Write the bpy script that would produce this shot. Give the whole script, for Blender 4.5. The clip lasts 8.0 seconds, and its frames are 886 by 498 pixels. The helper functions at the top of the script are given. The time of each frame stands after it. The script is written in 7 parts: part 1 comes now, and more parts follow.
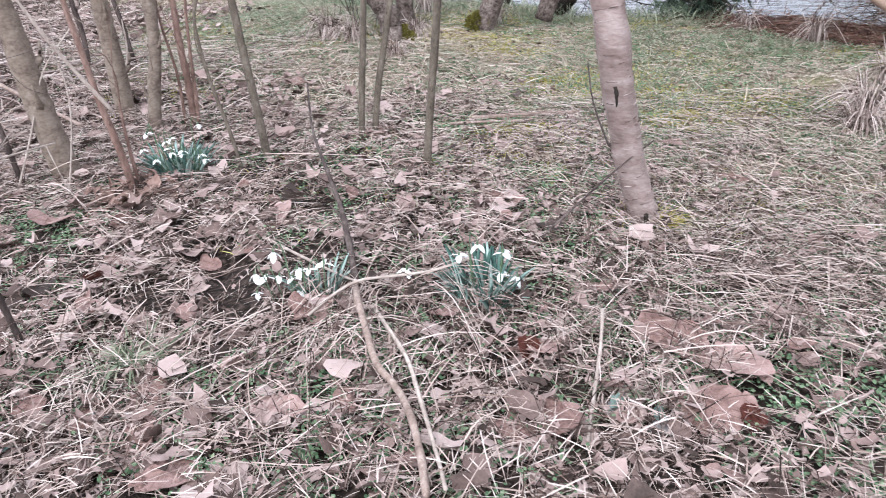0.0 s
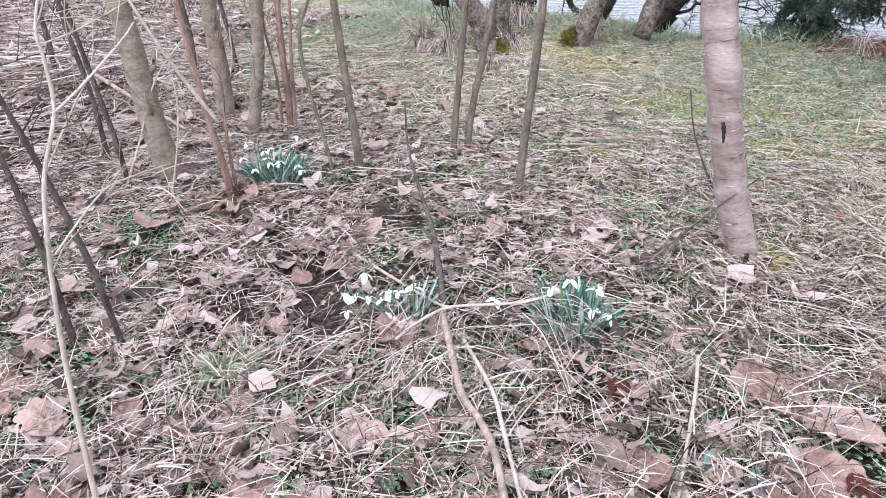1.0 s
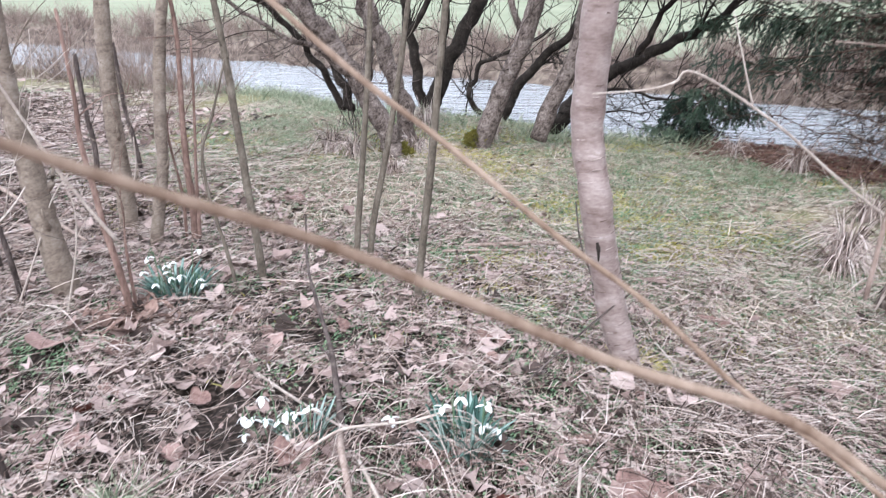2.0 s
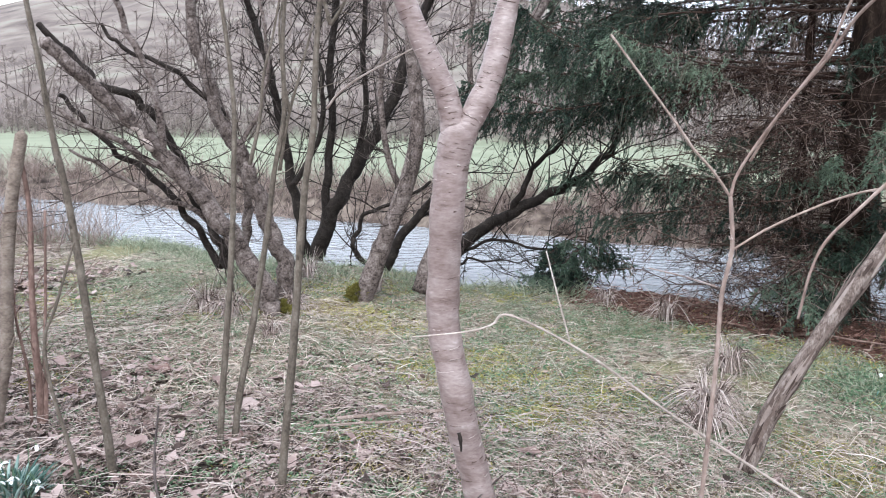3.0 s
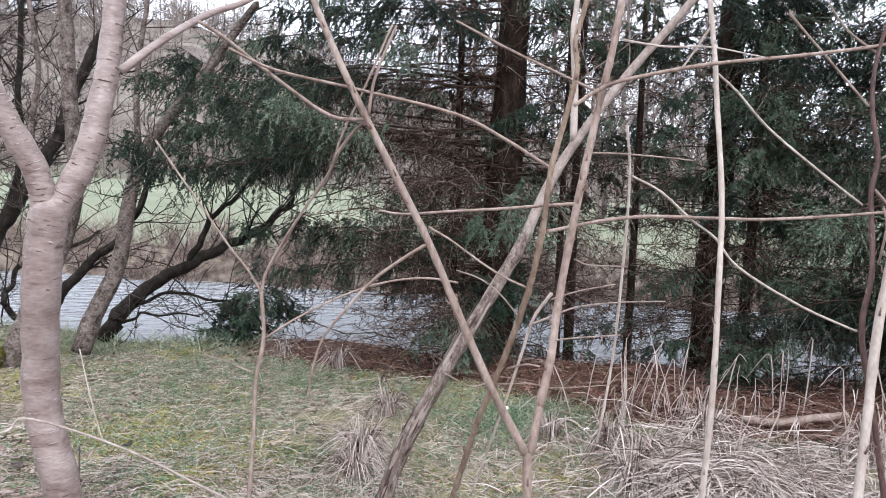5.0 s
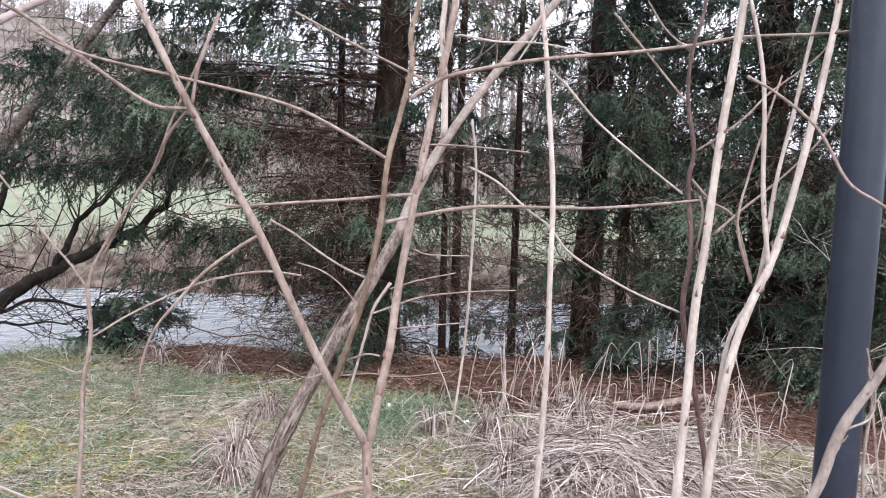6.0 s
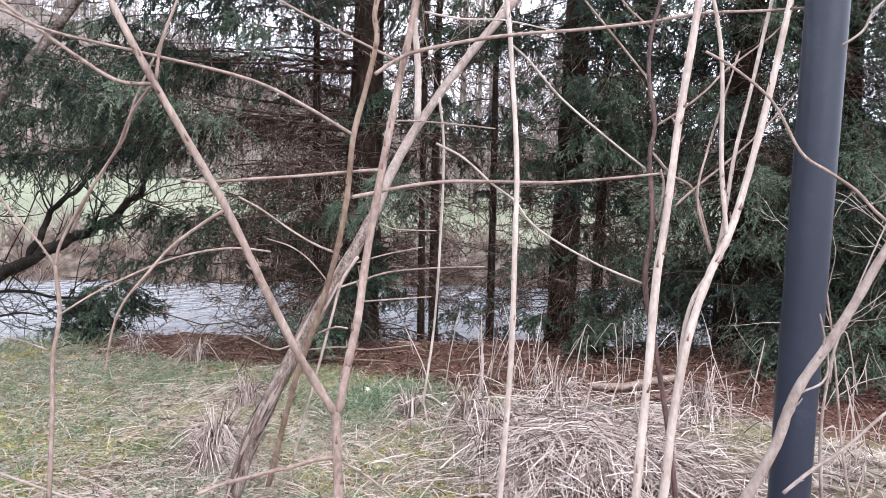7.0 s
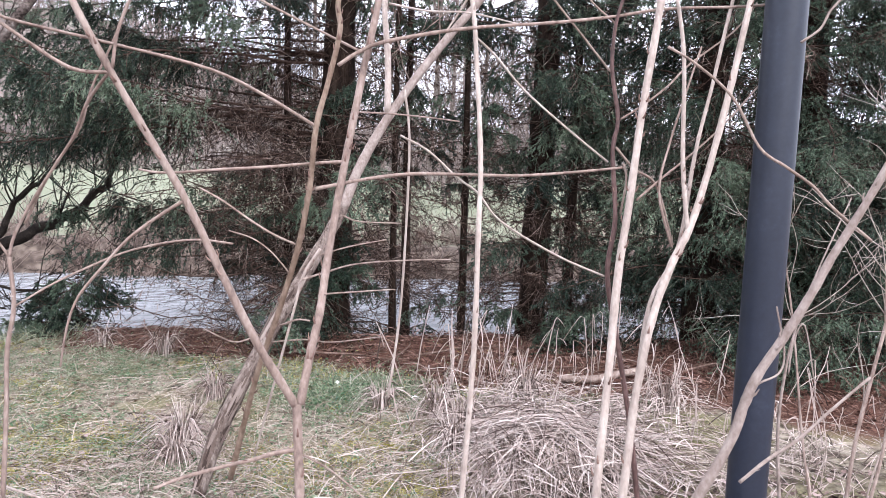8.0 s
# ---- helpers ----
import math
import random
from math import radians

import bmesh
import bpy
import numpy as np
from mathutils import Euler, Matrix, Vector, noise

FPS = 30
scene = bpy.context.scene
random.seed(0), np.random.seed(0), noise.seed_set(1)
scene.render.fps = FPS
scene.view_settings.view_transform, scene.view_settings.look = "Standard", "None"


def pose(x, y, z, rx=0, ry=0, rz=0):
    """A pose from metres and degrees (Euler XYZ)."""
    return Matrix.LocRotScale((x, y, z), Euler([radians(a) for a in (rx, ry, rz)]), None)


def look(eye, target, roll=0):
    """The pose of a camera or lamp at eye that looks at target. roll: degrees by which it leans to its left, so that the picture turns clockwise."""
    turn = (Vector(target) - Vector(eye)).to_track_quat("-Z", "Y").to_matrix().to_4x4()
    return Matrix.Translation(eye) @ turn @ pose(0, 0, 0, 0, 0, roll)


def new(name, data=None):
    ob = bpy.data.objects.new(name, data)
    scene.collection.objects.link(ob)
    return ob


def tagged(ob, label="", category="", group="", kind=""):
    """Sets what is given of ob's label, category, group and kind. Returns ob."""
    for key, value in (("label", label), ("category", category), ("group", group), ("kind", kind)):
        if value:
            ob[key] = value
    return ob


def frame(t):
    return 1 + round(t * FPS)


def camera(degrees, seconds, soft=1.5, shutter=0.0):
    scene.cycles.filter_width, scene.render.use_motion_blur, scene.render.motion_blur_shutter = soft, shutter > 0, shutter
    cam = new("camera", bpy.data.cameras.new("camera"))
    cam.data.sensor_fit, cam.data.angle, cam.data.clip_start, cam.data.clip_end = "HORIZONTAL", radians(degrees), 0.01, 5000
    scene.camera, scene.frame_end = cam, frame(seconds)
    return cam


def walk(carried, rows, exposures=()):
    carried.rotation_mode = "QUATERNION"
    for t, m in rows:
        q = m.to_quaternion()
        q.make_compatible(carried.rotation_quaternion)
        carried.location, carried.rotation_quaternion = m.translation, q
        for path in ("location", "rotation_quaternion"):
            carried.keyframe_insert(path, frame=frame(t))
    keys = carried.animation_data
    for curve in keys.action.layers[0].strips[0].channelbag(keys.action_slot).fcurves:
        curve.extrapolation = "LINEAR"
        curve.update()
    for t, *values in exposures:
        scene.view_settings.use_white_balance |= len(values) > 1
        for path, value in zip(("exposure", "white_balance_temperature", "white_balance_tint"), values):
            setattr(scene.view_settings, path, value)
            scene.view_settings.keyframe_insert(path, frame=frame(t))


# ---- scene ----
EXPOSURES = [(0, 1.55, 6050, 10), (0.5, 1.69, 5900, 9), (1, 1.70, 5870, 8), (2, 1.69, 5950, 8), (3.5, 1.45, 5900, 6), (4, 1.41, 5950, 6), (5, 1.38, 6080, 8), (6.5, 1.65, 6150, 11), (8, 1.69, 6150, 14)]
cam = camera(62.0, 8.0, soft=0.55, shutter=0.15)
cam.data.dof.use_dof, cam.data.dof.focus_distance, cam.data.dof.aperture_fstop = True, 2.4, 22.0
PATH = [
    (0, (-0.004, -0.193, 0.915), (-0.004, 1.603, 0.033), -1.53),
    (0.5, (-0.037, -0.163, 0.947), (-0.204, 1.627, 0.071), -1.07),
    (1, (-0.041, -0.158, 0.958), (-0.247, 1.635, 0.094), -0.83),
    (1.5, (-0.019, -0.161, 0.984), (-0.204, 1.645, 0.145), -0.83),
    (2, (0.020, -0.201, 1.081), (0.033, 1.688, 0.423), 0.59),
    (2.2, (0.016, -0.211, 1.135), (0.117, 1.706, 0.574), 1.56),
    (3.3, (0.182, -0.124, 1.239), (0.554, 1.821, 0.959), 0.71),
    (3.5, (0.205, -0.149, 1.250), (0.655, 1.780, 0.973), 1.10),
    (4, (0.255, -0.223, 1.289), (0.925, 1.645, 1.038), 2.40),
    (4.5, (0.316, -0.267, 1.306), (1.170, 1.527, 1.075), 2.70),
    (5, (0.348, -0.321, 1.335), (1.360, 1.395, 1.160), 2.75),
    (5.2, (0.357, -0.317, 1.330), (1.406, 1.378, 1.161), 2.62),
    (6.3, (0.433, -0.405, 1.319), (1.712, 1.124, 1.152), 2.17),
    (6.5, (0.429, -0.409, 1.309), (1.707, 1.119, 1.135), 1.95),
    (7, (0.427, -0.418, 1.301), (1.710, 1.105, 1.111), 1.83),
    (7.5, (0.423, -0.426, 1.302), (1.723, 1.080, 1.107), 1.83),
    (8, (0.441, -0.430, 1.300), (1.777, 1.045, 1.095), 2.23),
]
walk(cam, [(t, look(eye, target, roll)) for t, eye, target, roll in PATH], EXPOSURES)

# ---- sky, sun ----
world = bpy.data.worlds.new("overcast")
scene.world = world
world.use_nodes = True
wn, wl = world.node_tree.nodes, world.node_tree.links
sky = wn.new("ShaderNodeTexSky")
sky.sky_type = "NISHITA"
sky.sun_disc = False
sky.sun_elevation, sky.sun_rotation = radians(38), radians(200)
sky.dust_density, sky.air_density, sky.ozone_density = 6.0, 1.2, 1.0
grey = wn.new("ShaderNodeHueSaturation")
grey.inputs["Saturation"].default_value = 0.15
wl.new(sky.outputs[0], grey.inputs["Color"])
# an even white cloud deck over most of the sky
deck = wn.new("ShaderNodeMix")
deck.data_type = "RGBA"
deck.inputs[0].default_value = 0.75
deck.inputs[7].default_value = (8.2, 8.4, 9.2, 1)
wl.new(grey.outputs[0], deck.inputs[6])
wl.new(deck.outputs[2], wn["Background"].inputs["Color"])
wn["Background"].inputs["Strength"].default_value = 0.12

sun = new("sun", bpy.data.lights.new("sun", "SUN"))
sun.data.energy, sun.data.angle, sun.data.color = 0.6, radians(30), (1.0, 0.97, 0.94)
sun.matrix_world = look((0, 0, 30), (6.4, 17.5, 7))


# ---- materials ----
def material(name, stops, scale=20.0, rough=0.8, bump=0.3, detail=6.0, island=0.0, obj=0.0, stretch=(1, 1, 1),
             fine=6.0, coat=0.0, trans=0.0, spec=0.12):
    """A two-scale noise colour over a ramp of stops, shifted by island or object at random."""
    m = bpy.data.materials.new(name)
    m.use_nodes = True
    n, l = m.node_tree.nodes, m.node_tree.links
    b = n["Principled BSDF"]
    co = n.new("ShaderNodeTexCoord")
    mp = n.new("ShaderNodeMapping")
    mp.inputs["Scale"].default_value = stretch
    l.new(co.outputs["Object"], mp.inputs["Vector"])
    a = n.new("ShaderNodeTexNoise")
    a.inputs["Scale"].default_value, a.inputs["Detail"].default_value = scale, detail
    a.inputs["Roughness"].default_value = 0.65
    l.new(mp.outputs[0], a.inputs["Vector"])
    f = n.new("ShaderNodeTexNoise")
    f.inputs["Scale"].default_value, f.inputs["Detail"].default_value = scale * fine, 3.0
    l.new(mp.outputs[0], f.inputs["Vector"])
    mix = n.new("ShaderNodeMath")
    mix.operation = "MULTIPLY_ADD"
    mix.inputs[1].default_value = 0.45
    l.new(f.outputs["Fac"], mix.inputs[0])
    sub = n.new("ShaderNodeMath")
    sub.operation = "ADD"
    sub.inputs[1].default_value = -0.22
    l.new(a.outputs["Fac"], sub.inputs[0])
    l.new(sub.outputs[0], mix.inputs[2])
    fac = mix.outputs[0]
    for amount, socket in ((island, "island"), (obj, "object")):
        if amount:
            if socket == "island":
                r = n.new("ShaderNodeNewGeometry").outputs["Random Per Island"]
            else:
                r = n.new("ShaderNodeObjectInfo").outputs["Random"]
            k = n.new("ShaderNodeMath")
            k.operation = "MULTIPLY_ADD"
            k.inputs[1].default_value = amount
            l.new(r, k.inputs[0])
            g = n.new("ShaderNodeMath")
            g.operation = "MULTIPLY_ADD"
            g.inputs[1].default_value, g.inputs[2].default_value = 1 - amount * 0.6, -amount * 0.2
            l.new(fac, g.inputs[0])
            l.new(g.outputs[0], k.inputs[2])
            fac = k.outputs[0]
    ramp = n.new("ShaderNodeValToRGB")
    e = ramp.color_ramp.elements
    e[0].position, e[0].color = stops[0][0], (*stops[0][1], 1)
    e[1].position, e[1].color = stops[-1][0], (*stops[-1][1], 1)
    for p, c in stops[1:-1]:
        q = e.new(p)
        q.color = (*c, 1)
    l.new(fac, ramp.inputs[0])
    l.new(ramp.outputs[0], b.inputs["Base Color"])
    b.inputs["Roughness"].default_value = rough
    b.inputs["Specular IOR Level"].default_value = spec
    b.inputs["Coat Weight"].default_value = coat
    if bump:
        bp = n.new("ShaderNodeBump")
        bp.inputs["Strength"].default_value, bp.inputs["Distance"].default_value = bump, 0.004
        l.new(mix.outputs[0], bp.inputs["Height"])
        l.new(bp.outputs[0], b.inputs["Normal"])
    if trans:
        t = n.new("ShaderNodeBsdfTranslucent")
        l.new(ramp.outputs[0], t.inputs["Color"])
        s = n.new("ShaderNodeMixShader")
        s.inputs[0].default_value = trans
        out = n["Material Output"]
        l.new(b.outputs[0], s.inputs[1])
        l.new(t.outputs[0], s.inputs[2])
        l.new(s.outputs[0], out.inputs["Surface"])
    return m


CHERRY_BARK = material("cherry_bark", [(0.22, (0.095, 0.063, 0.055)), (0.38, (0.19, 0.138, 0.126)), (0.52, (0.25, 0.193, 0.179)), (0.66, (0.31, 0.25, 0.234)), (0.86, (0.47, 0.41, 0.39))], 10, 0.42, 0.8, stretch=(1, 1, 2.6), fine=6, spec=0.4)
LENTICEL = material("lenticel", [(0.2, (0.10, 0.068, 0.058)), (0.5, (0.18, 0.132, 0.118)), (0.75, (0.31, 0.25, 0.232)), (0.95, (0.46, 0.40, 0.375))], 20, 0.8, 0.0, island=0.9)
ELDER_BARK = material("elder_bark", [(0.25, (0.14, 0.105, 0.09)), (0.5, (0.245, 0.198, 0.175)), (0.8, (0.37, 0.32, 0.29))], 26, 0.7, 0.7, stretch=(1, 1, 0.6))
GREY_BARK = material("grey_bark", [(0.25, (0.075, 0.056, 0.045)), (0.5, (0.175, 0.138, 0.112)), (0.8, (0.29, 0.245, 0.21))], 14, 0.8, 0.8, stretch=(1, 1, 1.4))
OLIVE_BARK = material("olive_bark", [(0.25, (0.05, 0.041, 0.032)), (0.5, (0.108, 0.089, 0.071)), (0.8, (0.20, 0.172, 0.14))], 26, 0.75, 0.6, stretch=(1, 1, 0.6))
GOLDEN_BARK = material("golden_brown_bark", [(0.25, (0.075, 0.050, 0.036)), (0.5, (0.155, 0.110, 0.082)), (0.8, (0.27, 0.21, 0.165))], 28, 0.65, 0.5, stretch=(1, 1, 0.5))
CLOSE_BARK = material("golden_bark", [(0.25, (0.10, 0.062, 0.042)), (0.5, (0.195, 0.138, 0.105)), (0.8, (0.31, 0.238, 0.19))], 26, 0.65, 0.4, stretch=(1, 1, 0.5))
DARK_RED_BARK = material("dark_red_bark", [(0.25, (0.035, 0.020, 0.018)), (0.5, (0.085, 0.048, 0.043)), (0.8, (0.17, 0.108, 0.098))], 30, 0.6, 0.6, stretch=(1, 1, 0.4), spec=0.3)
RED_BARK = material("red_bark", [(0.25, (0.06, 0.038, 0.031)), (0.5, (0.165, 0.105, 0.087)), (0.8, (0.32, 0.225, 0.19))], 18, 0.8, 0.9, stretch=(1, 1, 0.35))
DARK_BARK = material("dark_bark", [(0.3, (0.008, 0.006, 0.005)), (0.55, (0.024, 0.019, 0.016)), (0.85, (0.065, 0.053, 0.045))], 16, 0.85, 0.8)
TWIG_BARK = material("twig_bark", [(0.3, (0.022, 0.016, 0.014)), (0.5, (0.060, 0.046, 0.041)), (0.8, (0.14, 0.112, 0.10))], 9, 0.85, 0.0)
ALDER_BARK = material("alder_bark", [(0.3, (0.028, 0.021, 0.018)), (0.46, (0.098, 0.076, 0.067)), (0.62, (0.165, 0.134, 0.121)), (0.8, (0.27, 0.235, 0.215))], 18, 0.8, 0.9, fine=4)
SHRUB_BARK = material("shrub_bark", [(0.25, (0.11, 0.078, 0.065)), (0.5, (0.225, 0.168, 0.143)), (0.8, (0.38, 0.315, 0.275))], 30, 0.65, 0.5, stretch=(1, 1, 0.4))
PALE_BARK = material("pale_bark", [(0.2, (0.20, 0.158, 0.137)), (0.5, (0.345, 0.29, 0.255)), (0.85, (0.53, 0.475, 0.43))], 30, 0.7, 0.4, stretch=(1, 1, 0.4))
CUT_STICK = material("cut_stick", [(0.12, (0.075, 0.052, 0.045)), (0.4, (0.235, 0.18, 0.16)), (0.65, (0.40, 0.33, 0.305)), (0.92, (0.53, 0.465, 0.44))], 16, 0.75, 0.2, island=0.8)
PEEL_BARK = material("peeling_bark", [(0.30, (0.028, 0.020, 0.017)), (0.48, (0.125, 0.094, 0.08)), (0.7, (0.27, 0.225, 0.20))], 30, 0.85, 1.0, stretch=(1.4, 1.4, 0.5))
PEEL_STRIP = material("peel_strip", [(0.15, (0.045, 0.031, 0.026)), (0.5, (0.135, 0.10, 0.085)), (0.85, (0.26, 0.212, 0.187))], 20, 0.85, 0.0, island=0.8)
# bark kept near black: the deep shade under the crowns is in the colour
SHADED_SPRUCE_BARK = material("shaded_spruce_bark", [(0.3, (0.007, 0.005, 0.004)), (0.48, (0.019, 0.012, 0.009)), (0.66, (0.038, 0.026, 0.019)), (0.85, (0.09, 0.064, 0.050))], 20, 0.9, 1.0, stretch=(1, 1, 0.35))
DEAD_TWIG = material("dead_twig", [(0.24, (0.010, 0.006, 0.005)), (0.5, (0.042, 0.025, 0.019)), (0.72, (0.105, 0.070, 0.056)), (0.88, (0.27, 0.22, 0.19))], 8, 0.9, 0.0, island=0.7)
NEEDLE = material("spruce_needle", [(0.22, (0.004, 0.011, 0.008)), (0.45, (0.025, 0.044, 0.029)), (0.64, (0.070, 0.103, 0.069)), (0.84, (0.165, 0.210, 0.145))], 5, 0.55, 0.0, island=0.3, obj=0.45, trans=0.10, spec=0.25)
LITTER = material("leaf_litter", [(0.08, (0.032, 0.022, 0.018)), (0.28, (0.112, 0.076, 0.066)), (0.47, (0.225, 0.158, 0.141)), (0.72, (0.335, 0.252, 0.232)), (0.98, (0.385, 0.305, 0.285))], 25, 0.65, 0.4, island=0.95, trans=0.06, spec=0.2)
LAWN_LITTER = material("lawn_litter", [(0.08, (0.07, 0.048, 0.036)), (0.3, (0.16, 0.112, 0.085)), (0.6, (0.29, 0.212, 0.165)), (0.97, (0.40, 0.315, 0.255))], 25, 0.8, 0.3, island=0.9)
BIG_LEAF = material("big_leaf", [(0.2, (0.095, 0.050, 0.040)), (0.40, (0.225, 0.138, 0.120)), (0.62, (0.32, 0.212, 0.190)), (0.95, (0.41, 0.305, 0.28))], 5.0, 0.6, 1.0, obj=0.34, fine=7, trans=0.08, spec=0.3)
RUST_LEAF = material("rust_leaf", [(0.25, (0.025, 0.008, 0.006)), (0.5, (0.075, 0.024, 0.018)), (0.8, (0.16, 0.068, 0.05))], 8, 0.7, 1.0, fine=6)
IVY_LEAF = material("ivy_leaf", [(0.25, (0.035, 0.06, 0.055)), (0.5, (0.08, 0.125, 0.11)), (0.8, (0.17, 0.22, 0.19))], 4, 0.45, 0.6, obj=0.5)
STEM_BARK = material("stem_bark", [(0.25, (0.018, 0.013, 0.012)), (0.5, (0.06, 0.046, 0.042)), (0.8, (0.16, 0.13, 0.12))], 24, 0.8, 0.8, stretch=(1, 1, 0.4))
STRAW = material("straw", [(0.10, (0.028, 0.018, 0.015)), (0.32, (0.13, 0.089, 0.074)), (0.46, (0.315, 0.240, 0.208)), (0.72, (0.425, 0.345, 0.307)), (0.96, (0.51, 0.440, 0.405))], 12, 0.7, 0.0, island=0.95, trans=0.05)
LAWN_STRAW = material("lawn_straw", [(0.08, (0.10, 0.072, 0.052)), (0.3, (0.25, 0.19, 0.148)), (0.55, (0.42, 0.34, 0.28)), (0.96, (0.62, 0.545, 0.48))], 12, 0.7, 0.0, island=0.9, trans=0.1)
MOUND_STRAW = material("mound_straw", [(0.08, (0.045, 0.030, 0.025)), (0.28, (0.17, 0.125, 0.108)), (0.48, (0.345, 0.275, 0.246)), (0.74, (0.46, 0.385, 0.350)), (0.96, (0.56, 0.49, 0.455))], 12, 0.7, 0.0, island=0.95, trans=0.06)
HERB = material("herb", [(0.1, (0.045, 0.09, 0.048)), (0.5, (0.125, 0.20, 0.11)), (0.9, (0.27, 0.34, 0.215))], 10, 0.6, 0.0, island=0.7, trans=0.25)
GRASS = material("grass", [(0.1, (0.095, 0.12, 0.075)), (0.5, (0.225, 0.255, 0.175)), (0.9, (0.44, 0.445, 0.335))], 10, 0.6, 0.0, island=0.7, trans=0.25)
MOSS = material("moss", [(0.2, (0.05, 0.045, 0.010)), (0.5, (0.13, 0.115, 0.028)), (0.8, (0.24, 0.21, 0.06))], 60, 0.9, 1.0)
FALLEN_WOOD = material("fallen_wood", [(0.25, (0.05, 0.03, 0.024)), (0.5, (0.13, 0.085, 0.068)), (0.8, (0.27, 0.20, 0.165))], 20, 0.85, 0.3)
# lowest tones darkened for the shade that lies under the spruces
NEEDLE_LITTER = material("needle_litter", [(0.1, (0.022, 0.010, 0.007)), (0.4, (0.082, 0.038, 0.028)), (0.7, (0.165, 0.088, 0.067)), (0.95, (0.32, 0.22, 0.185))], 12, 0.8, 0.0, island=0.8)
SNOW_LEAF = material("snowdrop_leaf", [(0.2, (0.05, 0.105, 0.085)), (0.5, (0.135, 0.23, 0.195)), (0.8, (0.33, 0.43, 0.39))], 12, 0.45, 0.1, obj=0.9, stretch=(2, 2, 0.3), trans=0.15)
MOSS_SHOOT = material("moss_shoot", [(0.1, (0.16, 0.14, 0.025)), (0.5, (0.36, 0.32, 0.075)), (0.9, (0.54, 0.49, 0.17))], 10, 0.7, 0.0, island=0.7, trans=0.2)
PETAL = material("petal", [(0.2, (0.76, 0.78, 0.77)), (0.8, (0.86, 0.87, 0.86))], 40, 0.5, 0.05, trans=0.25)
BUD = material("ovary", [(0.2, (0.06, 0.10, 0.06)), (0.8, (0.13, 0.19, 0.11))], 40, 0.5, 0.0)
POST_PAINT = material("post_paint", [(0.25, (0.010, 0.014, 0.024)), (0.6, (0.016, 0.021, 0.035)), (0.9, (0.028, 0.035, 0.054))], 18, 0.42, 0.08, spec=0.38)
STONE = material("stone", [(0.2, (0.10, 0.10, 0.11)), (0.5, (0.22, 0.21, 0.215)), (0.8, (0.36, 0.33, 0.32))], 60, 0.8, 0.6, obj=0.4)
BRUSH = material("brush", [(0.1, (0.10, 0.072, 0.062)), (0.5, (0.215, 0.162, 0.14)), (0.9, (0.37, 0.295, 0.255))], 2, 0.9, 0.0, island=0.7)
FAR_TREE = material("far_tree", [(0.1, (0.10, 0.08, 0.072)), (0.5, (0.19, 0.155, 0.14)), (0.9, (0.30, 0.255, 0.235))], 0.3, 0.9, 0.0, island=0.7)


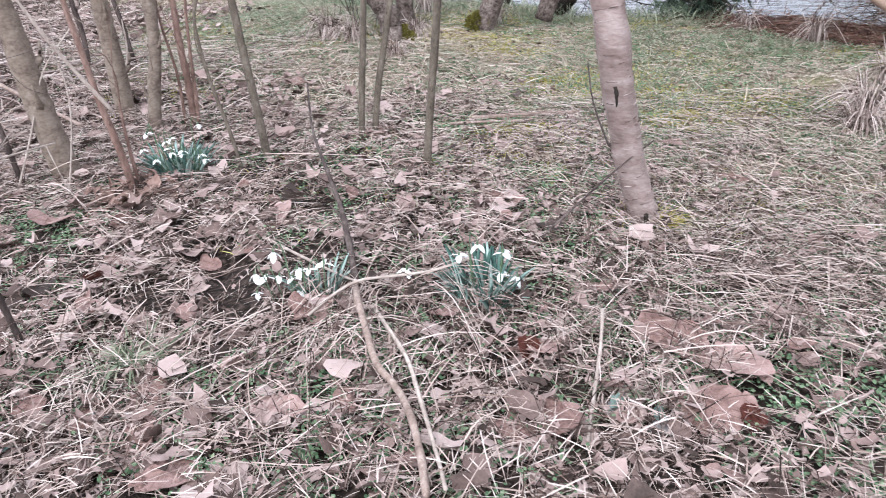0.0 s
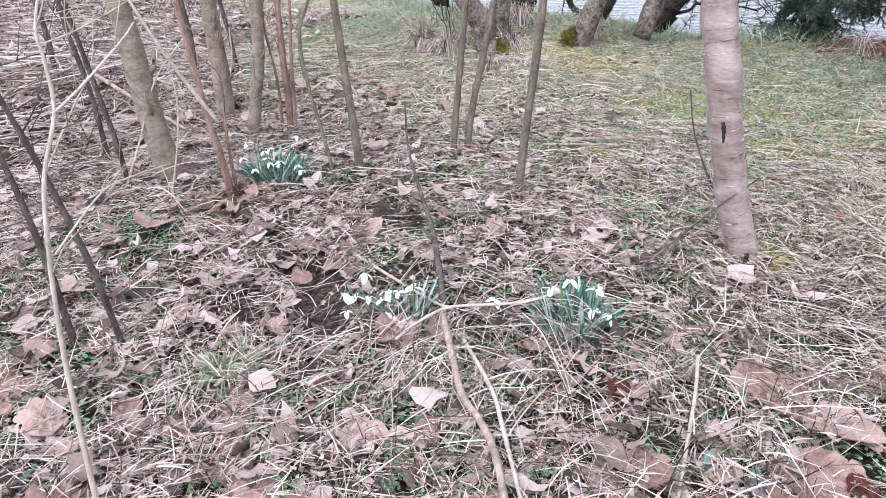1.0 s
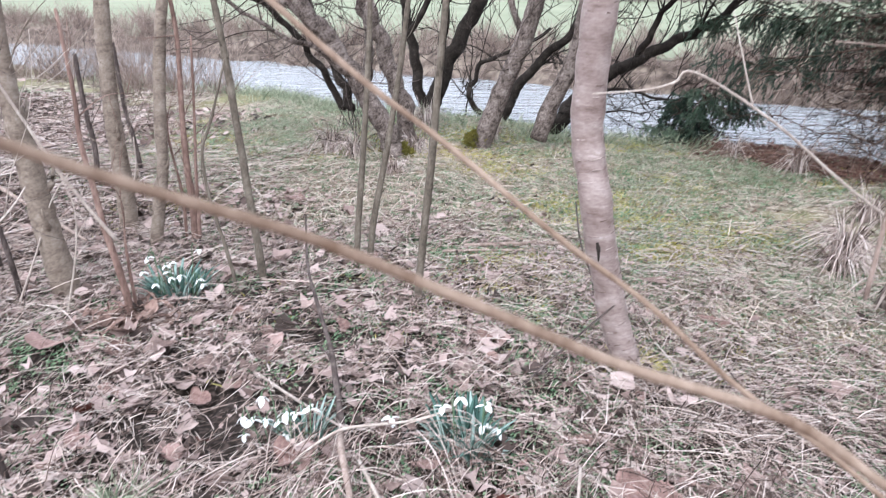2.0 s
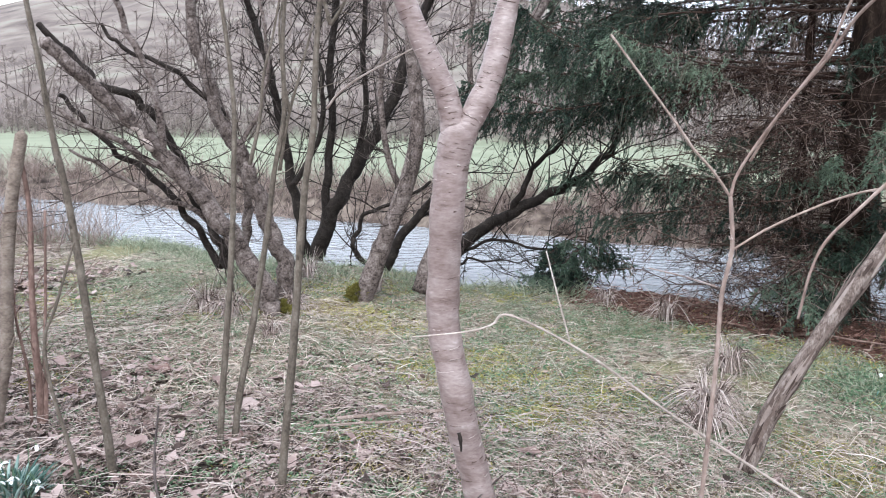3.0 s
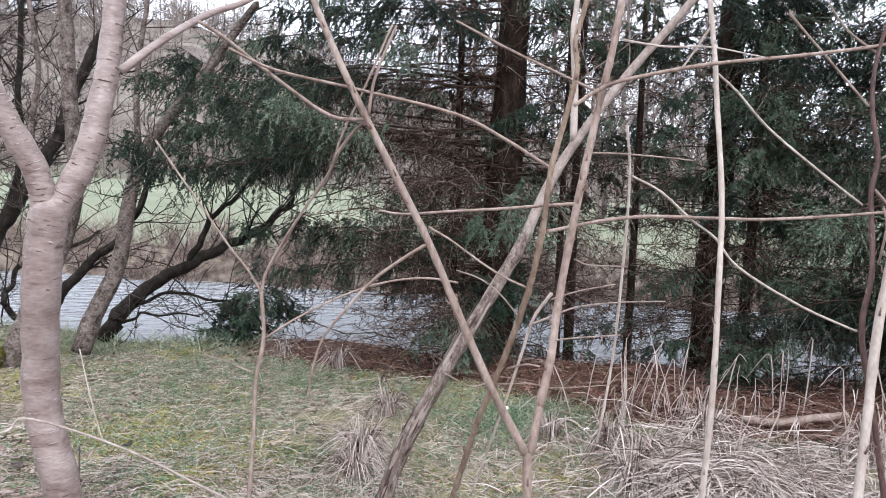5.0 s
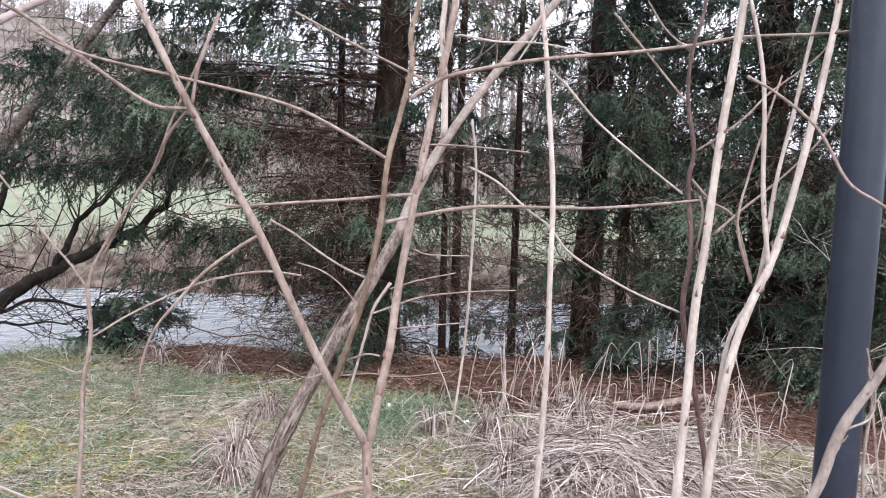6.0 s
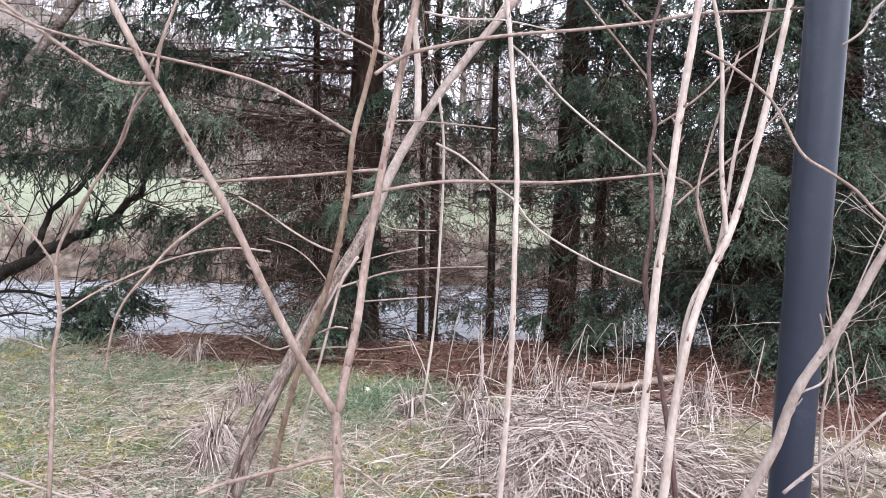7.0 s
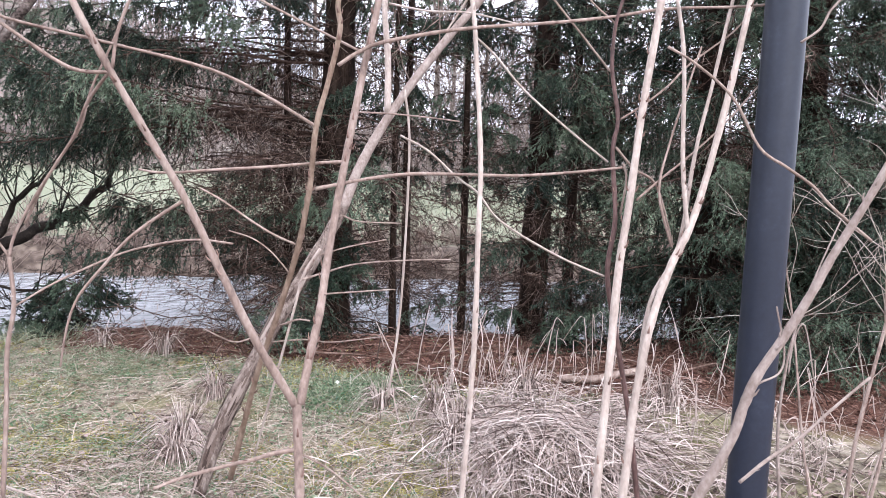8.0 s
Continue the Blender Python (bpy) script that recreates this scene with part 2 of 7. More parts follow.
def ground_material():
    """Soil, litter, grass, moss and needle floor, laid out over the plan with ragged borders."""
    m = bpy.data.materials.new("forest_floor")
    m.use_nodes = True
    n, l = m.node_tree.nodes, m.node_tree.links
    b = n["Principled BSDF"]
    b.inputs["Roughness"].default_value = 0.95
    b.inputs["Specular IOR Level"].default_value = 0.15
    pos = n.new("ShaderNodeNewGeometry").outputs["Position"]

    def noise_at(scale, detail=5.0):
        t = n.new("ShaderNodeTexNoise")
        t.inputs["Scale"].default_value, t.inputs["Detail"].default_value = scale, detail
        l.new(pos, t.inputs["Vector"])
        return t.outputs["Fac"]

    def ramp(fac, *stops):
        r = n.new("ShaderNodeValToRGB")
        e = r.color_ramp.elements
        e[0].position, e[0].color = stops[0][0], (*stops[0][1], 1)
        e[1].position, e[1].color = stops[-1][0], (*stops[-1][1], 1)
        for p, c in stops[1:-1]:
            e.new(p).color = (*c, 1)
        l.new(fac, r.inputs[0])
        return r.outputs[0]

    def axis(nx, ny):
        d = n.new("ShaderNodeVectorMath")
        d.operation = "DOT_PRODUCT"
        d.inputs[1].default_value = (nx, ny, 0)
        l.new(pos, d.inputs[0])
        w = n.new("ShaderNodeMath")
        w.operation = "MULTIPLY_ADD"
        w.inputs[1].default_value = 1.6
        l.new(noise_at(0.9), w.inputs[0])
        s = n.new("ShaderNodeMath")
        s.operation = "ADD"
        s.inputs[1].default_value = -0.8
        l.new(d.outputs["Value"], s.inputs[0])
        l.new(s.outputs[0], w.inputs[2])
        return w.outputs[0]

    def band(fac, a, b2):
        r = n.new("ShaderNodeMapRange")
        r.interpolation_type = "SMOOTHSTEP"
        r.inputs["From Min"].default_value, r.inputs["From Max"].default_value = a, b2
        l.new(fac, r.inputs["Value"])
        return r.outputs[0]

    def times(a, b2):
        k = n.new("ShaderNodeMath")
        k.operation = "MULTIPLY"
        for i, v in enumerate((a, b2)):
            if isinstance(v, float):
                k.inputs[i].default_value = v
            else:
                l.new(v, k.inputs[i])
        return k.outputs[0]

    def over(base, top, fac):
        x = n.new("ShaderNodeMix")
        x.data_type = "RGBA"
        l.new(fac, x.inputs[0])
        l.new(base, x.inputs[6])
        l.new(top, x.inputs[7])
        return x.outputs[2]

    speck = noise_at(55.0, 8.0)
    # soil darkened to near black, standing in for shadow in the litter's gaps
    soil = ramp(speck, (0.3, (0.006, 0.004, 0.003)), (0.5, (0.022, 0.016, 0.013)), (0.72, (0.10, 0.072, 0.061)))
    green = ramp(noise_at(16.0, 9.0), (0.34, (0.05, 0.040, 0.030)), (0.48, (0.19, 0.162, 0.122)), (0.60, (0.31, 0.272, 0.212)), (0.75, (0.46, 0.40, 0.335)))
    moss = ramp(noise_at(70.0, 6.0), (0.3, (0.05, 0.048, 0.022)), (0.55, (0.185, 0.172, 0.085)), (0.8, (0.37, 0.34, 0.20)))
    needles = ramp(noise_at(80.0, 8.0), (0.3, (0.035, 0.016, 0.012)), (0.5, (0.10, 0.05, 0.036)), (0.75, (0.20, 0.115, 0.085)))
    field = ramp(noise_at(0.15, 6.0), (0.3, (0.165, 0.18, 0.12)), (0.6, (0.215, 0.228, 0.16)), (0.8, (0.27, 0.262, 0.195)))
    hill = ramp(noise_at(0.12, 10.0), (0.3, (0.085, 0.068, 0.06)), (0.5, (0.155, 0.126, 0.112)), (0.62, (0.20, 0.175, 0.15)), (0.75, (0.21, 0.215, 0.165)))
    s = axis(0.554, 0.832)
    open_side = n.new("ShaderNodeMath")
    open_side.operation = "MAXIMUM"
    l.new(band(axis(0.832, -0.554), -5.6, -4.6), open_side.inputs[0])
    l.new(band(s, 4.0, 4.8), open_side.inputs[1])
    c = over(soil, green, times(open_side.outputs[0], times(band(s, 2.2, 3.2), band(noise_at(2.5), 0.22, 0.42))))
    bank = ramp(noise_at(6.0, 8.0), (0.3, (0.04, 0.030, 0.025)), (0.5, (0.115, 0.088, 0.073)), (0.7, (0.22, 0.178, 0.145)))
    c = over(c, bank, band(s, 10.2, 10.6))
    c = over(c, moss, times(times(times(times(open_side.outputs[0], band(s, 1.9, 2.8)), band(axis(-0.554, -0.832), -6.2, -5.6)), band(noise_at(1.7), 0.46, 0.58)), 0.8))
    old = ramp(noise_at(45.0, 8.0), (0.35, (0.03, 0.022, 0.018)), (0.5, (0.20, 0.145, 0.125)), (0.7, (0.46, 0.37, 0.33)))
    c = over(c, old, times(band(axis(0, -1), -0.6, 0.2), band(axis(-0.554, -0.832), -2.2, -1.4)))
    under = times(band(axis(0.832, -0.554), -2.0, -1.4), times(band(axis(0.887, 0.610), 4.65, 4.95), band(axis(-0.554, -0.832), -9.0, -7.0)))
    c = over(c, needles, under)
    c = over(c, field, band(s, 11.6, 12.6))
    c = over(c, hill, band(s, 52.0, 60.0))
    l.new(c, b.inputs["Base Color"])
    bp = n.new("ShaderNodeBump")
    bp.inputs["Strength"].default_value, bp.inputs["Distance"].default_value = 0.8, 0.012
    l.new(speck, bp.inputs["Height"])
    l.new(bp.outputs[0], b.inputs["Normal"])
    return m


def water_material():
    m = bpy.data.materials.new("river_water")
    m.use_nodes = True
    n, l = m.node_tree.nodes, m.node_tree.links
    b = n["Principled BSDF"]
    # pale base colour imitates part of the white sky's reflection
    b.inputs["Base Color"].default_value = (0.27, 0.28, 0.295, 1)
    b.inputs["Roughness"].default_value = 0.18
    b.inputs["IOR"].default_value = 1.33
    co = n.new("ShaderNodeTexCoord")
    mp = n.new("ShaderNodeMapping")
    mp.inputs["Rotation"].default_value = (0, 0, radians(33.7))
    mp.inputs["Scale"].default_value = (1.1, 1.6, 1)
    l.new(co.outputs["Object"], mp.inputs["Vector"])
    w = n.new("ShaderNodeTexNoise")
    w.inputs["Scale"].default_value, w.inputs["Detail"].default_value = 4.0, 5.0
    l.new(mp.outputs[0], w.inputs["Vector"])
    bp = n.new("ShaderNodeBump")
    bp.inputs["Strength"].default_value, bp.inputs["Distance"].default_value = 1.0, 0.16
    l.new(w.outputs["Fac"], bp.inputs["Height"])
    l.new(bp.outputs[0], b.inputs["Normal"])
    return m


FLOOR, WATER = ground_material(), water_material()


# ---- mesh tools ----
class Heap:
    """Vertices and faces gathered for one mesh."""

    def __init__(self):
        self.v, self.q, self.t, self.n = [], [], [], 0

    def add(self, verts, quads=None, tris=None):
        self.v.append(np.asarray(verts, np.float32).reshape(-1, 3))
        if quads is not None and len(quads):
            self.q.append(np.asarray(quads, np.int32).reshape(-1, 4) + self.n)
        if tris is not None and len(tris):
            self.t.append(np.asarray(tris, np.int32).reshape(-1, 3) + self.n)
        self.n += len(self.v[-1])

    def mesh(self, name, mat, smooth=True):
        me = bpy.data.meshes.new(name)
        v = np.concatenate(self.v) if self.v else np.zeros((0, 3), np.float32)
        q = np.concatenate(self.q) if self.q else np.zeros((0, 4), np.int32)
        t = np.concatenate(self.t) if self.t else np.zeros((0, 3), np.int32)
        me.vertices.add(len(v))
        me.vertices.foreach_set("co", v.ravel())
        loops = np.concatenate([q.ravel(), t.ravel()]).astype(np.int32)
        me.loops.add(len(loops))
        me.loops.foreach_set("vertex_index", loops)
        me.polygons.add(len(q) + len(t))
        starts = np.concatenate([np.arange(len(q)) * 4, len(q) * 4 + np.arange(len(t)) * 3]).astype(np.int32)
        me.polygons.foreach_set("loop_start", starts)
        me.update(calc_edges=True)
        me.validate()
        if smooth:
            me.polygons.foreach_set("use_smooth", np.ones(len(me.polygons), bool))
        me.materials.append(mat)
        return me


def unit(a):
    return a / np.maximum(np.linalg.norm(a, axis=-1, keepdims=True), 1e-9)


def smooth_line(pts, per):
    """Catmull-Rom through pts, per steps a piece."""
    p = np.asarray(pts, float)
    if per <= 1 or len(p) < 3:
        return p
    e = np.concatenate([[2 * p[0] - p[1]], p, [2 * p[-1] - p[-2]]])
    u = np.linspace(0, 1, per, endpoint=False)[:, None]
    out = []
    for i in range(len(p) - 1):
        a, b, c, d = e[i:i + 4]
        out.append(0.5 * (2 * b + (c - a) * u + (2 * a - 5 * b + 4 * c - d) * u * u + (3 * b - 3 * c + d - a) * u ** 3))
    return np.concatenate(out + [p[-1:]])


def tube(heap, pts, r0, r1, sides=8, per=4, rough=0.0, rng=None, power=1.0):
    """A tapered round stem along pts, closed at its tip."""
    p = smooth_line(pts, per)
    n = len(p)
    d = unit(np.gradient(p, axis=0))
    ref = np.array([0.31, 0.17, 0.93]) if abs(d.mean(0)[2]) < 0.9 * np.linalg.norm(d.mean(0)) else np.array([0.9, 0.4, 0.1])
    a = unit(np.cross(d, ref))
    b = np.cross(d, a)
    k = np.linspace(0, 1, n) ** power
    r = (r0 + (r1 - r0) * k)[:, None]
    ang = np.linspace(0, 2 * np.pi, sides, endpoint=False)[None, :]
    rr = np.repeat(r, sides, 1)
    if rough and rng is not None:
        rr = rr * (1 + rough * (rng.random((n, sides)) - 0.5) + rough * 1.2 * (rng.random((n, 1)) - 0.5))
    v = p[:, None] + rr[..., None] * (np.cos(ang)[..., None] * a[:, None] + np.sin(ang)[..., None] * b[:, None])
    idx = np.arange(n * sides).reshape(n, sides)
    nx = np.roll(idx, -1, 1)
    q = np.stack([idx[:-1], nx[:-1], nx[1:], idx[1:]], -1)
    v = np.concatenate([v.reshape(-1, 3), p[-1:] + d[-1:] * r1, p[:1]])
    tip, root = n * sides, n * sides + 1
    t = [(idx[-1, i], nx[-1, i], tip) for i in range(sides)] + [(nx[0, i], idx[0, i], root) for i in range(sides)]
    heap.add(v, q.reshape(-1, 4), t)


def ribbons(heap, centre, side):
    """Flat blades: centre (N, k, 3) points along each, side (N, k, 3) half widths."""
    n, k, _ = centre.shape
    v = np.stack([centre - side, centre + side], 2).reshape(-1, 3)
    i = np.arange(n)[:, None] * k * 2 + np.arange(k - 1)[None] * 2
    q = np.stack([i, i + 1, i + 3, i + 2], -1)
    heap.add(v, q.reshape(-1, 4))


def spikes(heap, base, tip, side):
    """Thin triangles from base to tip."""
    n = len(base)
    v = np.stack([base - side, base + side, tip], 1).reshape(-1, 3)
    heap.add(v, None, np.arange(3 * n).reshape(-1, 3))


def rods(heap, a, b, r):
    """Many three-sided thin twigs from a to b at once."""
    n = len(a)
    d = unit(b - a)
    u = unit(np.cross(d, np.array([0.37, 0.21, 0.9])))
    w = np.cross(d, u)
    r = np.broadcast_to(np.asarray(r, float).reshape(-1, 1), (n, 1))
    ring = [u, -0.5 * u + 0.87 * w, -0.5 * u - 0.87 * w]
    v = np.stack([a + r * o for o in ring] + [b + 0.45 * r * o for o in ring], 1).reshape(-1, 3)
    i = np.arange(n)[:, None] * 6
    q = np.stack([i + np.array([0, 1, 4, 3]), i + np.array([1, 2, 5, 4]), i + np.array([2, 0, 3, 5])], 1)
    heap.add(v, q.reshape(-1, 4))


def slivers(heap, a, b, r, rng):
    """Hair-thin twigs from a to b."""
    side = unit(np.cross(b - a, rng.normal(0, 1, a.shape))) * r
    ribbons(heap, np.stack([a, b], 1), np.stack([side, side * 0.6], 1))


def thing(name, label, category, group="", at=(0, 0, 0), kind=""):
    ob = new(name)
    ob.empty_display_size = 0.1
    ob.location = at
    return tagged(ob, label, category, group, kind)


def part(name, me, parent, label="", m=None):
    ob = new(name, me)
    ob.parent = parent
    if m is not None:
        ob.matrix_basis = m
    return tagged(ob, label)


def whole(name, me, label, category, group="", kind="", m=None):
    ob = new(name, me)
    if m is not None:
        ob.matrix_basis = m
    return tagged(ob, label, category, group, kind)


# ---- ground, river, far slope ----
def along(x, y):
    """Distance across the river line, from the path towards the far field."""
    return 0.554 * x + 0.832 * y


def hill_share(k):
    """Steepness of the far slope: high upstream, low behind the spruces."""
    t = np.clip((k + 0.5) / 0.65, 0, 1)
    return 0.40 - 0.35 * t * t * (3 - 2 * t) + 0.006 * np.sin(23 * k + 1) + 0.004 * np.sin(57 * k)


def ground_z(x, y):
    x, y = np.asarray(x, float), np.asarray(y, float)
    s = along(x, y)
    u = 0.832 * x - 0.554 * y
    z = 0.02 * np.sin(1.7 * x + 0.6 * y) + 0.018 * np.sin(2.9 * y - 1.1 * x + 1) + 0.008 * np.sin(7.1 * x + 2) * np.sin(6.3 * y)
    z = z + 0.05 * np.exp(-((x + 0.1) ** 2 + (y - 1.55) ** 2) / 0.25) - 0.03
    z = z + 0.14 * np.exp(-((x + 2.7) ** 2 + (y - 4.0) ** 2) / 0.8)
    z = z - 0.05 * np.exp(-((x + 0.62) ** 2 + (y - 1.63) ** 2) / 0.006) - 0.03 * np.exp(-((x + 0.40) ** 2 + (y - 1.95) ** 2) / 0.006)
    z = z + 0.09 * np.exp(-((x - 2.8) ** 2 + (y - 1.66) ** 2) / 0.12) + 0.06 * np.exp(-((x - 3.1) ** 2 + (y - 1.45) ** 2) / 0.10)
    edge = s + 0.10 * np.sin(2.3 * u) + 0.06 * np.sin(5.1 * u + 1)
    drop = np.clip((edge - 5.75) / 0.55, 0, 1)
    drop = drop * drop * (3 - 2 * drop)
    rise = np.clip((edge - 10.6) / 0.8, 0, 1)
    rise = rise * rise * (3 - 2 * rise)
    z = z * (1 - drop) - 0.75 * drop + 0.85 * rise
    z = z + 0.012 * np.clip(s - 12, 0, 40)
    z = z + hill_share(u / np.maximum(s, 1)) * np.clip(s - 55, 0, 110) * (0.9 + 0.1 * np.sin(u * 0.03 + 1)) + 0.02 * np.clip(s - 165, 0, 4000)
    return z


def build_ground():
    fine = np.arange(-3.5, 7.01, 0.06)
    out = np.concatenate([np.arange(0.2, 8, 0.25), np.geomspace(8, 900, 46)])
    xs = np.concatenate([fine[0] - out[::-1], fine, fine[-1] + out])
    fy = np.arange(-0.5, 7.51, 0.06)
    ys = np.concatenate([fy[0] - out[::-1], fy, fy[-1] + out])
    gx, gy = np.meshgrid(xs, ys)
    rng = np.random.default_rng(3)
    near = (gx > -3.5) & (gx < 7) & (gy > -0.5) & (gy < 7.5)
    gz = ground_z(gx, gy) + near * 0.018 * (rng.random(gx.shape) - 0.5)
    i = np.arange(gx.size).reshape(gx.shape)
    heap = Heap()
    heap.add(np.stack([gx, gy, gz], -1), np.stack([i[:-1, :-1], i[:-1, 1:], i[1:, 1:], i[1:, :-1]], -1).reshape(-1, 4))
    whole("ground", heap.mesh("ground", FLOOR), "uneven woodland floor of soil, litter, moss and thin grass", "ground", kind="structure")


def build_river():
    heap = Heap()
    u = np.linspace(-120, 120, 121)
    s = np.linspace(5.4, 11.6, 14)
    gu, gs = np.meshgrid(u, s)
    x, y = 0.832 * gu + 0.554 * gs, -0.554 * gu + 0.832 * gs
    i = np.arange(gu.size).reshape(gu.shape)
    heap.add(np.stack([x, y, np.full_like(x, -0.34)], -1), np.stack([i[:-1, :-1], i[:-1, 1:], i[1:, 1:], i[1:, :-1]], -1).reshape(-1, 4))
    whole("water", heap.mesh("water", WATER), "pale rippled river water reflecting the white sky", "river", kind="structure")


def build_far_brush():
    """Bare bushes on the far bank and the wooded slope behind the field."""
    rng = np.random.default_rng(5)
    heap = Heap()
    n = 760
    u = rng.uniform(-26, 22, n)
    s = 10.75 + 2.0 * rng.random(n) ** 1.4
    bx, by = 0.832 * u + 0.554 * s, -0.554 * u + 0.832 * s
    base = np.stack([bx, by, ground_z(bx, by)], -1)
    k = 24
    h = (0.12 + 0.6 * rng.random((n, 1)) ** 2) * rng.uniform(0.4, 1.1, (n, k))
    lean = rng.normal(0, 0.45, (n, k, 2))
    tip = base[:, None] + np.stack([lean[..., 0] * h, lean[..., 1] * h, h], -1)
    a = np.repeat(base[:, None], k, 1) + rng.normal(0, 0.09, (n, k, 3)) * (1, 1, 0)
    rods(heap, a.reshape(-1, 3), tip.reshape(-1, 3), rng.uniform(0.003, 0.007, n * k))
    mid = (a * 0.45 + tip * 0.55).reshape(-1, 3)
    off = rng.normal(0, 0.16, (n * k, 3)) + (0, 0, 0.12)
    slivers(heap, mid, mid + off, 0.004, rng)
    n = 60
    u = rng.uniform(-10.5, -6.4, n)
    s = rng.uniform(4.9, 5.7, n)
    bx, by = 0.832 * u + 0.554 * s, -0.554 * u + 0.832 * s
    base = np.stack([bx, by, ground_z(bx, by)], -1)
    h = rng.uniform(0.3, 0.8, (n, 1)) * rng.uniform(0.4, 1.1, (n, k))
    lean = rng.normal(0, 0.5, (n, k, 2))
    a = np.repeat(base[:, None], k, 1) + rng.normal(0, 0.09, (n, k, 3)) * (1, 1, 0)
    tip = a + np.stack([lean[..., 0] * h, lean[..., 1] * h, h], -1)
    rods(heap, a.reshape(-1, 3), tip.reshape(-1, 3), rng.uniform(0.002, 0.004, n * k))
    whole("bank_brush", heap.mesh("bank_brush", BRUSH), "bare brown brushwood along the river banks", "brush", kind="stuff")

    # tall bare trees across the river, behind the spruces
    heap = Heap()
    n = 22
    u = rng.uniform(-2, 14, n)
    s = rng.uniform(22, 40, n)
    bx, by = 0.832 * u + 0.554 * s, -0.554 * u + 0.832 * s
    base = np.stack([bx, by, ground_z(bx, by) - 0.1], -1)
    h = rng.uniform(5, 10, n) * s / 24
    top = base + np.stack([rng.normal(0, 0.4, n), rng.normal(0, 0.4, n), h], -1)
    rods(heap, base, top, h * 0.010)
    k, q, w = 26, 7, 6
    f = rng.uniform(0.12, 0.97, (n, k, 1))
    a = base[:, None] * (1 - f) + top[:, None] * f
    reach = (1.15 - f) * h[:, None, None] * 0.33
    d = unit(rng.normal(0, 1, (n, k, 3)) * (1, 1, 0.4) + (0, 0, 0.9))
    b = a + d * reach
    rods(heap, a.reshape(-1, 3), b.reshape(-1, 3), np.repeat(h * 0.0028, k))
    g = rng.uniform(0.15, 1.0, (n, k, q, 1))
    m = a[:, :, None] * (1 - g) + b[:, :, None] * g
    e = m + unit(rng.normal(0, 0.8, (n, k, q, 3)) + d[:, :, None] + (0, 0, 0.3)) * (reach * 0.45)[:, :, None]
    rods(heap, m.reshape(-1, 3), e.reshape(-1, 3), np.repeat(h * 0.0012, k * q))
    g = rng.uniform(0.2, 1.0, (n, k, q, w, 1))
    c = m[:, :, :, None] * (1 - g) + e[:, :, :, None] * g
    t = c + unit(rng.normal(0, 1, (n, k, q, w, 3)) + (0, 0, 0.2)) * (reach * 0.2)[:, :, None, None]
    slivers(heap, c.reshape(-1, 3), t.reshape(-1, 3), np.repeat(h * 0.0009, k * q * w)[:, None], rng)
    whole("bare_thicket", heap.mesh("bare_thicket", FAR_TREE), "tall bare trees on the far side of the river", "woods", kind="stuff")

    heap = Heap()
    n = 3000
    u = rng.uniform(-110, 120, n)
    s = rng.uniform(55, 165, n)
    first = rng.random(n) < 0.40
    s = np.where(first, rng.uniform(50, 58, n), s)
    ridge = ~first & (rng.random(n) < 0.45)
    s = np.where(ridge, rng.uniform(148, 168, n), s)
    bx, by = 0.832 * u + 0.554 * s, -0.554 * u + 0.832 * s
    base = np.stack([bx, by, ground_z(bx, by) - 0.2], -1)
    h = rng.uniform(1.6, 4.2, n) * np.where(first, 1.0, 1.9)
    top = base + np.stack([rng.normal(0, 0.3, n), rng.normal(0, 0.3, n), h], -1)
    rods(heap, base, top, h * 0.014)
    k = 10
    f = rng.uniform(0.05, 0.95, (n, k, 1))
    a = base[:, None] * (1 - f) + top[:, None] * f
    reach = (1.2 - f) * h[:, None, None] * 0.50
    d = unit(rng.normal(0, 1, (n, k, 3)) * (1, 1, 0.4) + (0, 0, 0.75))
    b = a + d * reach
    rods(heap, a.reshape(-1, 3), b.reshape(-1, 3), np.repeat(h * 0.0075, k))
    m = (a * 0.5 + b * 0.5)[:, :, None] + np.zeros((1, 1, 2, 1))
    e = m + unit(rng.normal(0, 1, (n, k, 2, 3)) + (0, 0, 0.5)) * (reach * 0.6)[:, :, None]
    slivers(heap, m.reshape(-1, 3), e.reshape(-1, 3), np.repeat(h * 0.007, k * 2)[:, None], rng)
    whole("far_woods", heap.mesh("far_woods", FAR_TREE), "bare brown woodland on the slope beyond the field", "woods", kind="stuff")


# ---- plan of the stems: kind, line, radius at foot and tip ----
# -- forked cherry
CHERRY_A = [
    ("trunk", [(0.610, 1.833, -0.071), (0.597, 1.837, 0.031), (0.551, 1.829, 0.157), (0.514, 1.809, 0.296), (0.482, 1.786, 0.411), (0.452, 1.763, 0.548), (0.419, 1.769, 0.720), (0.412, 1.740, 0.895), (0.413, 1.700, 1.047), (0.421, 1.679, 1.175), (0.434, 1.667, 1.242)], 0.044, 0.043),
    ("limb", [(0.428, 1.678, 1.162), (0.42, 1.669, 1.242), (0.398, 1.661, 1.325), (0.351, 1.655, 1.416), (0.304, 1.649, 1.517), (0.266, 1.64, 1.601), (0.211, 1.621, 1.739), (0.166, 1.601, 1.915)], 0.0334, 0.0201),
    ("limb", [(0.424, 1.678, 1.148), (0.441, 1.666, 1.224), (0.474, 1.661, 1.289), (0.505, 1.667, 1.356), (0.53, 1.673, 1.452), (0.551, 1.679, 1.561), (0.565, 1.686, 1.682), (0.587, 1.713, 1.939)], 0.0348, 0.0252),
]
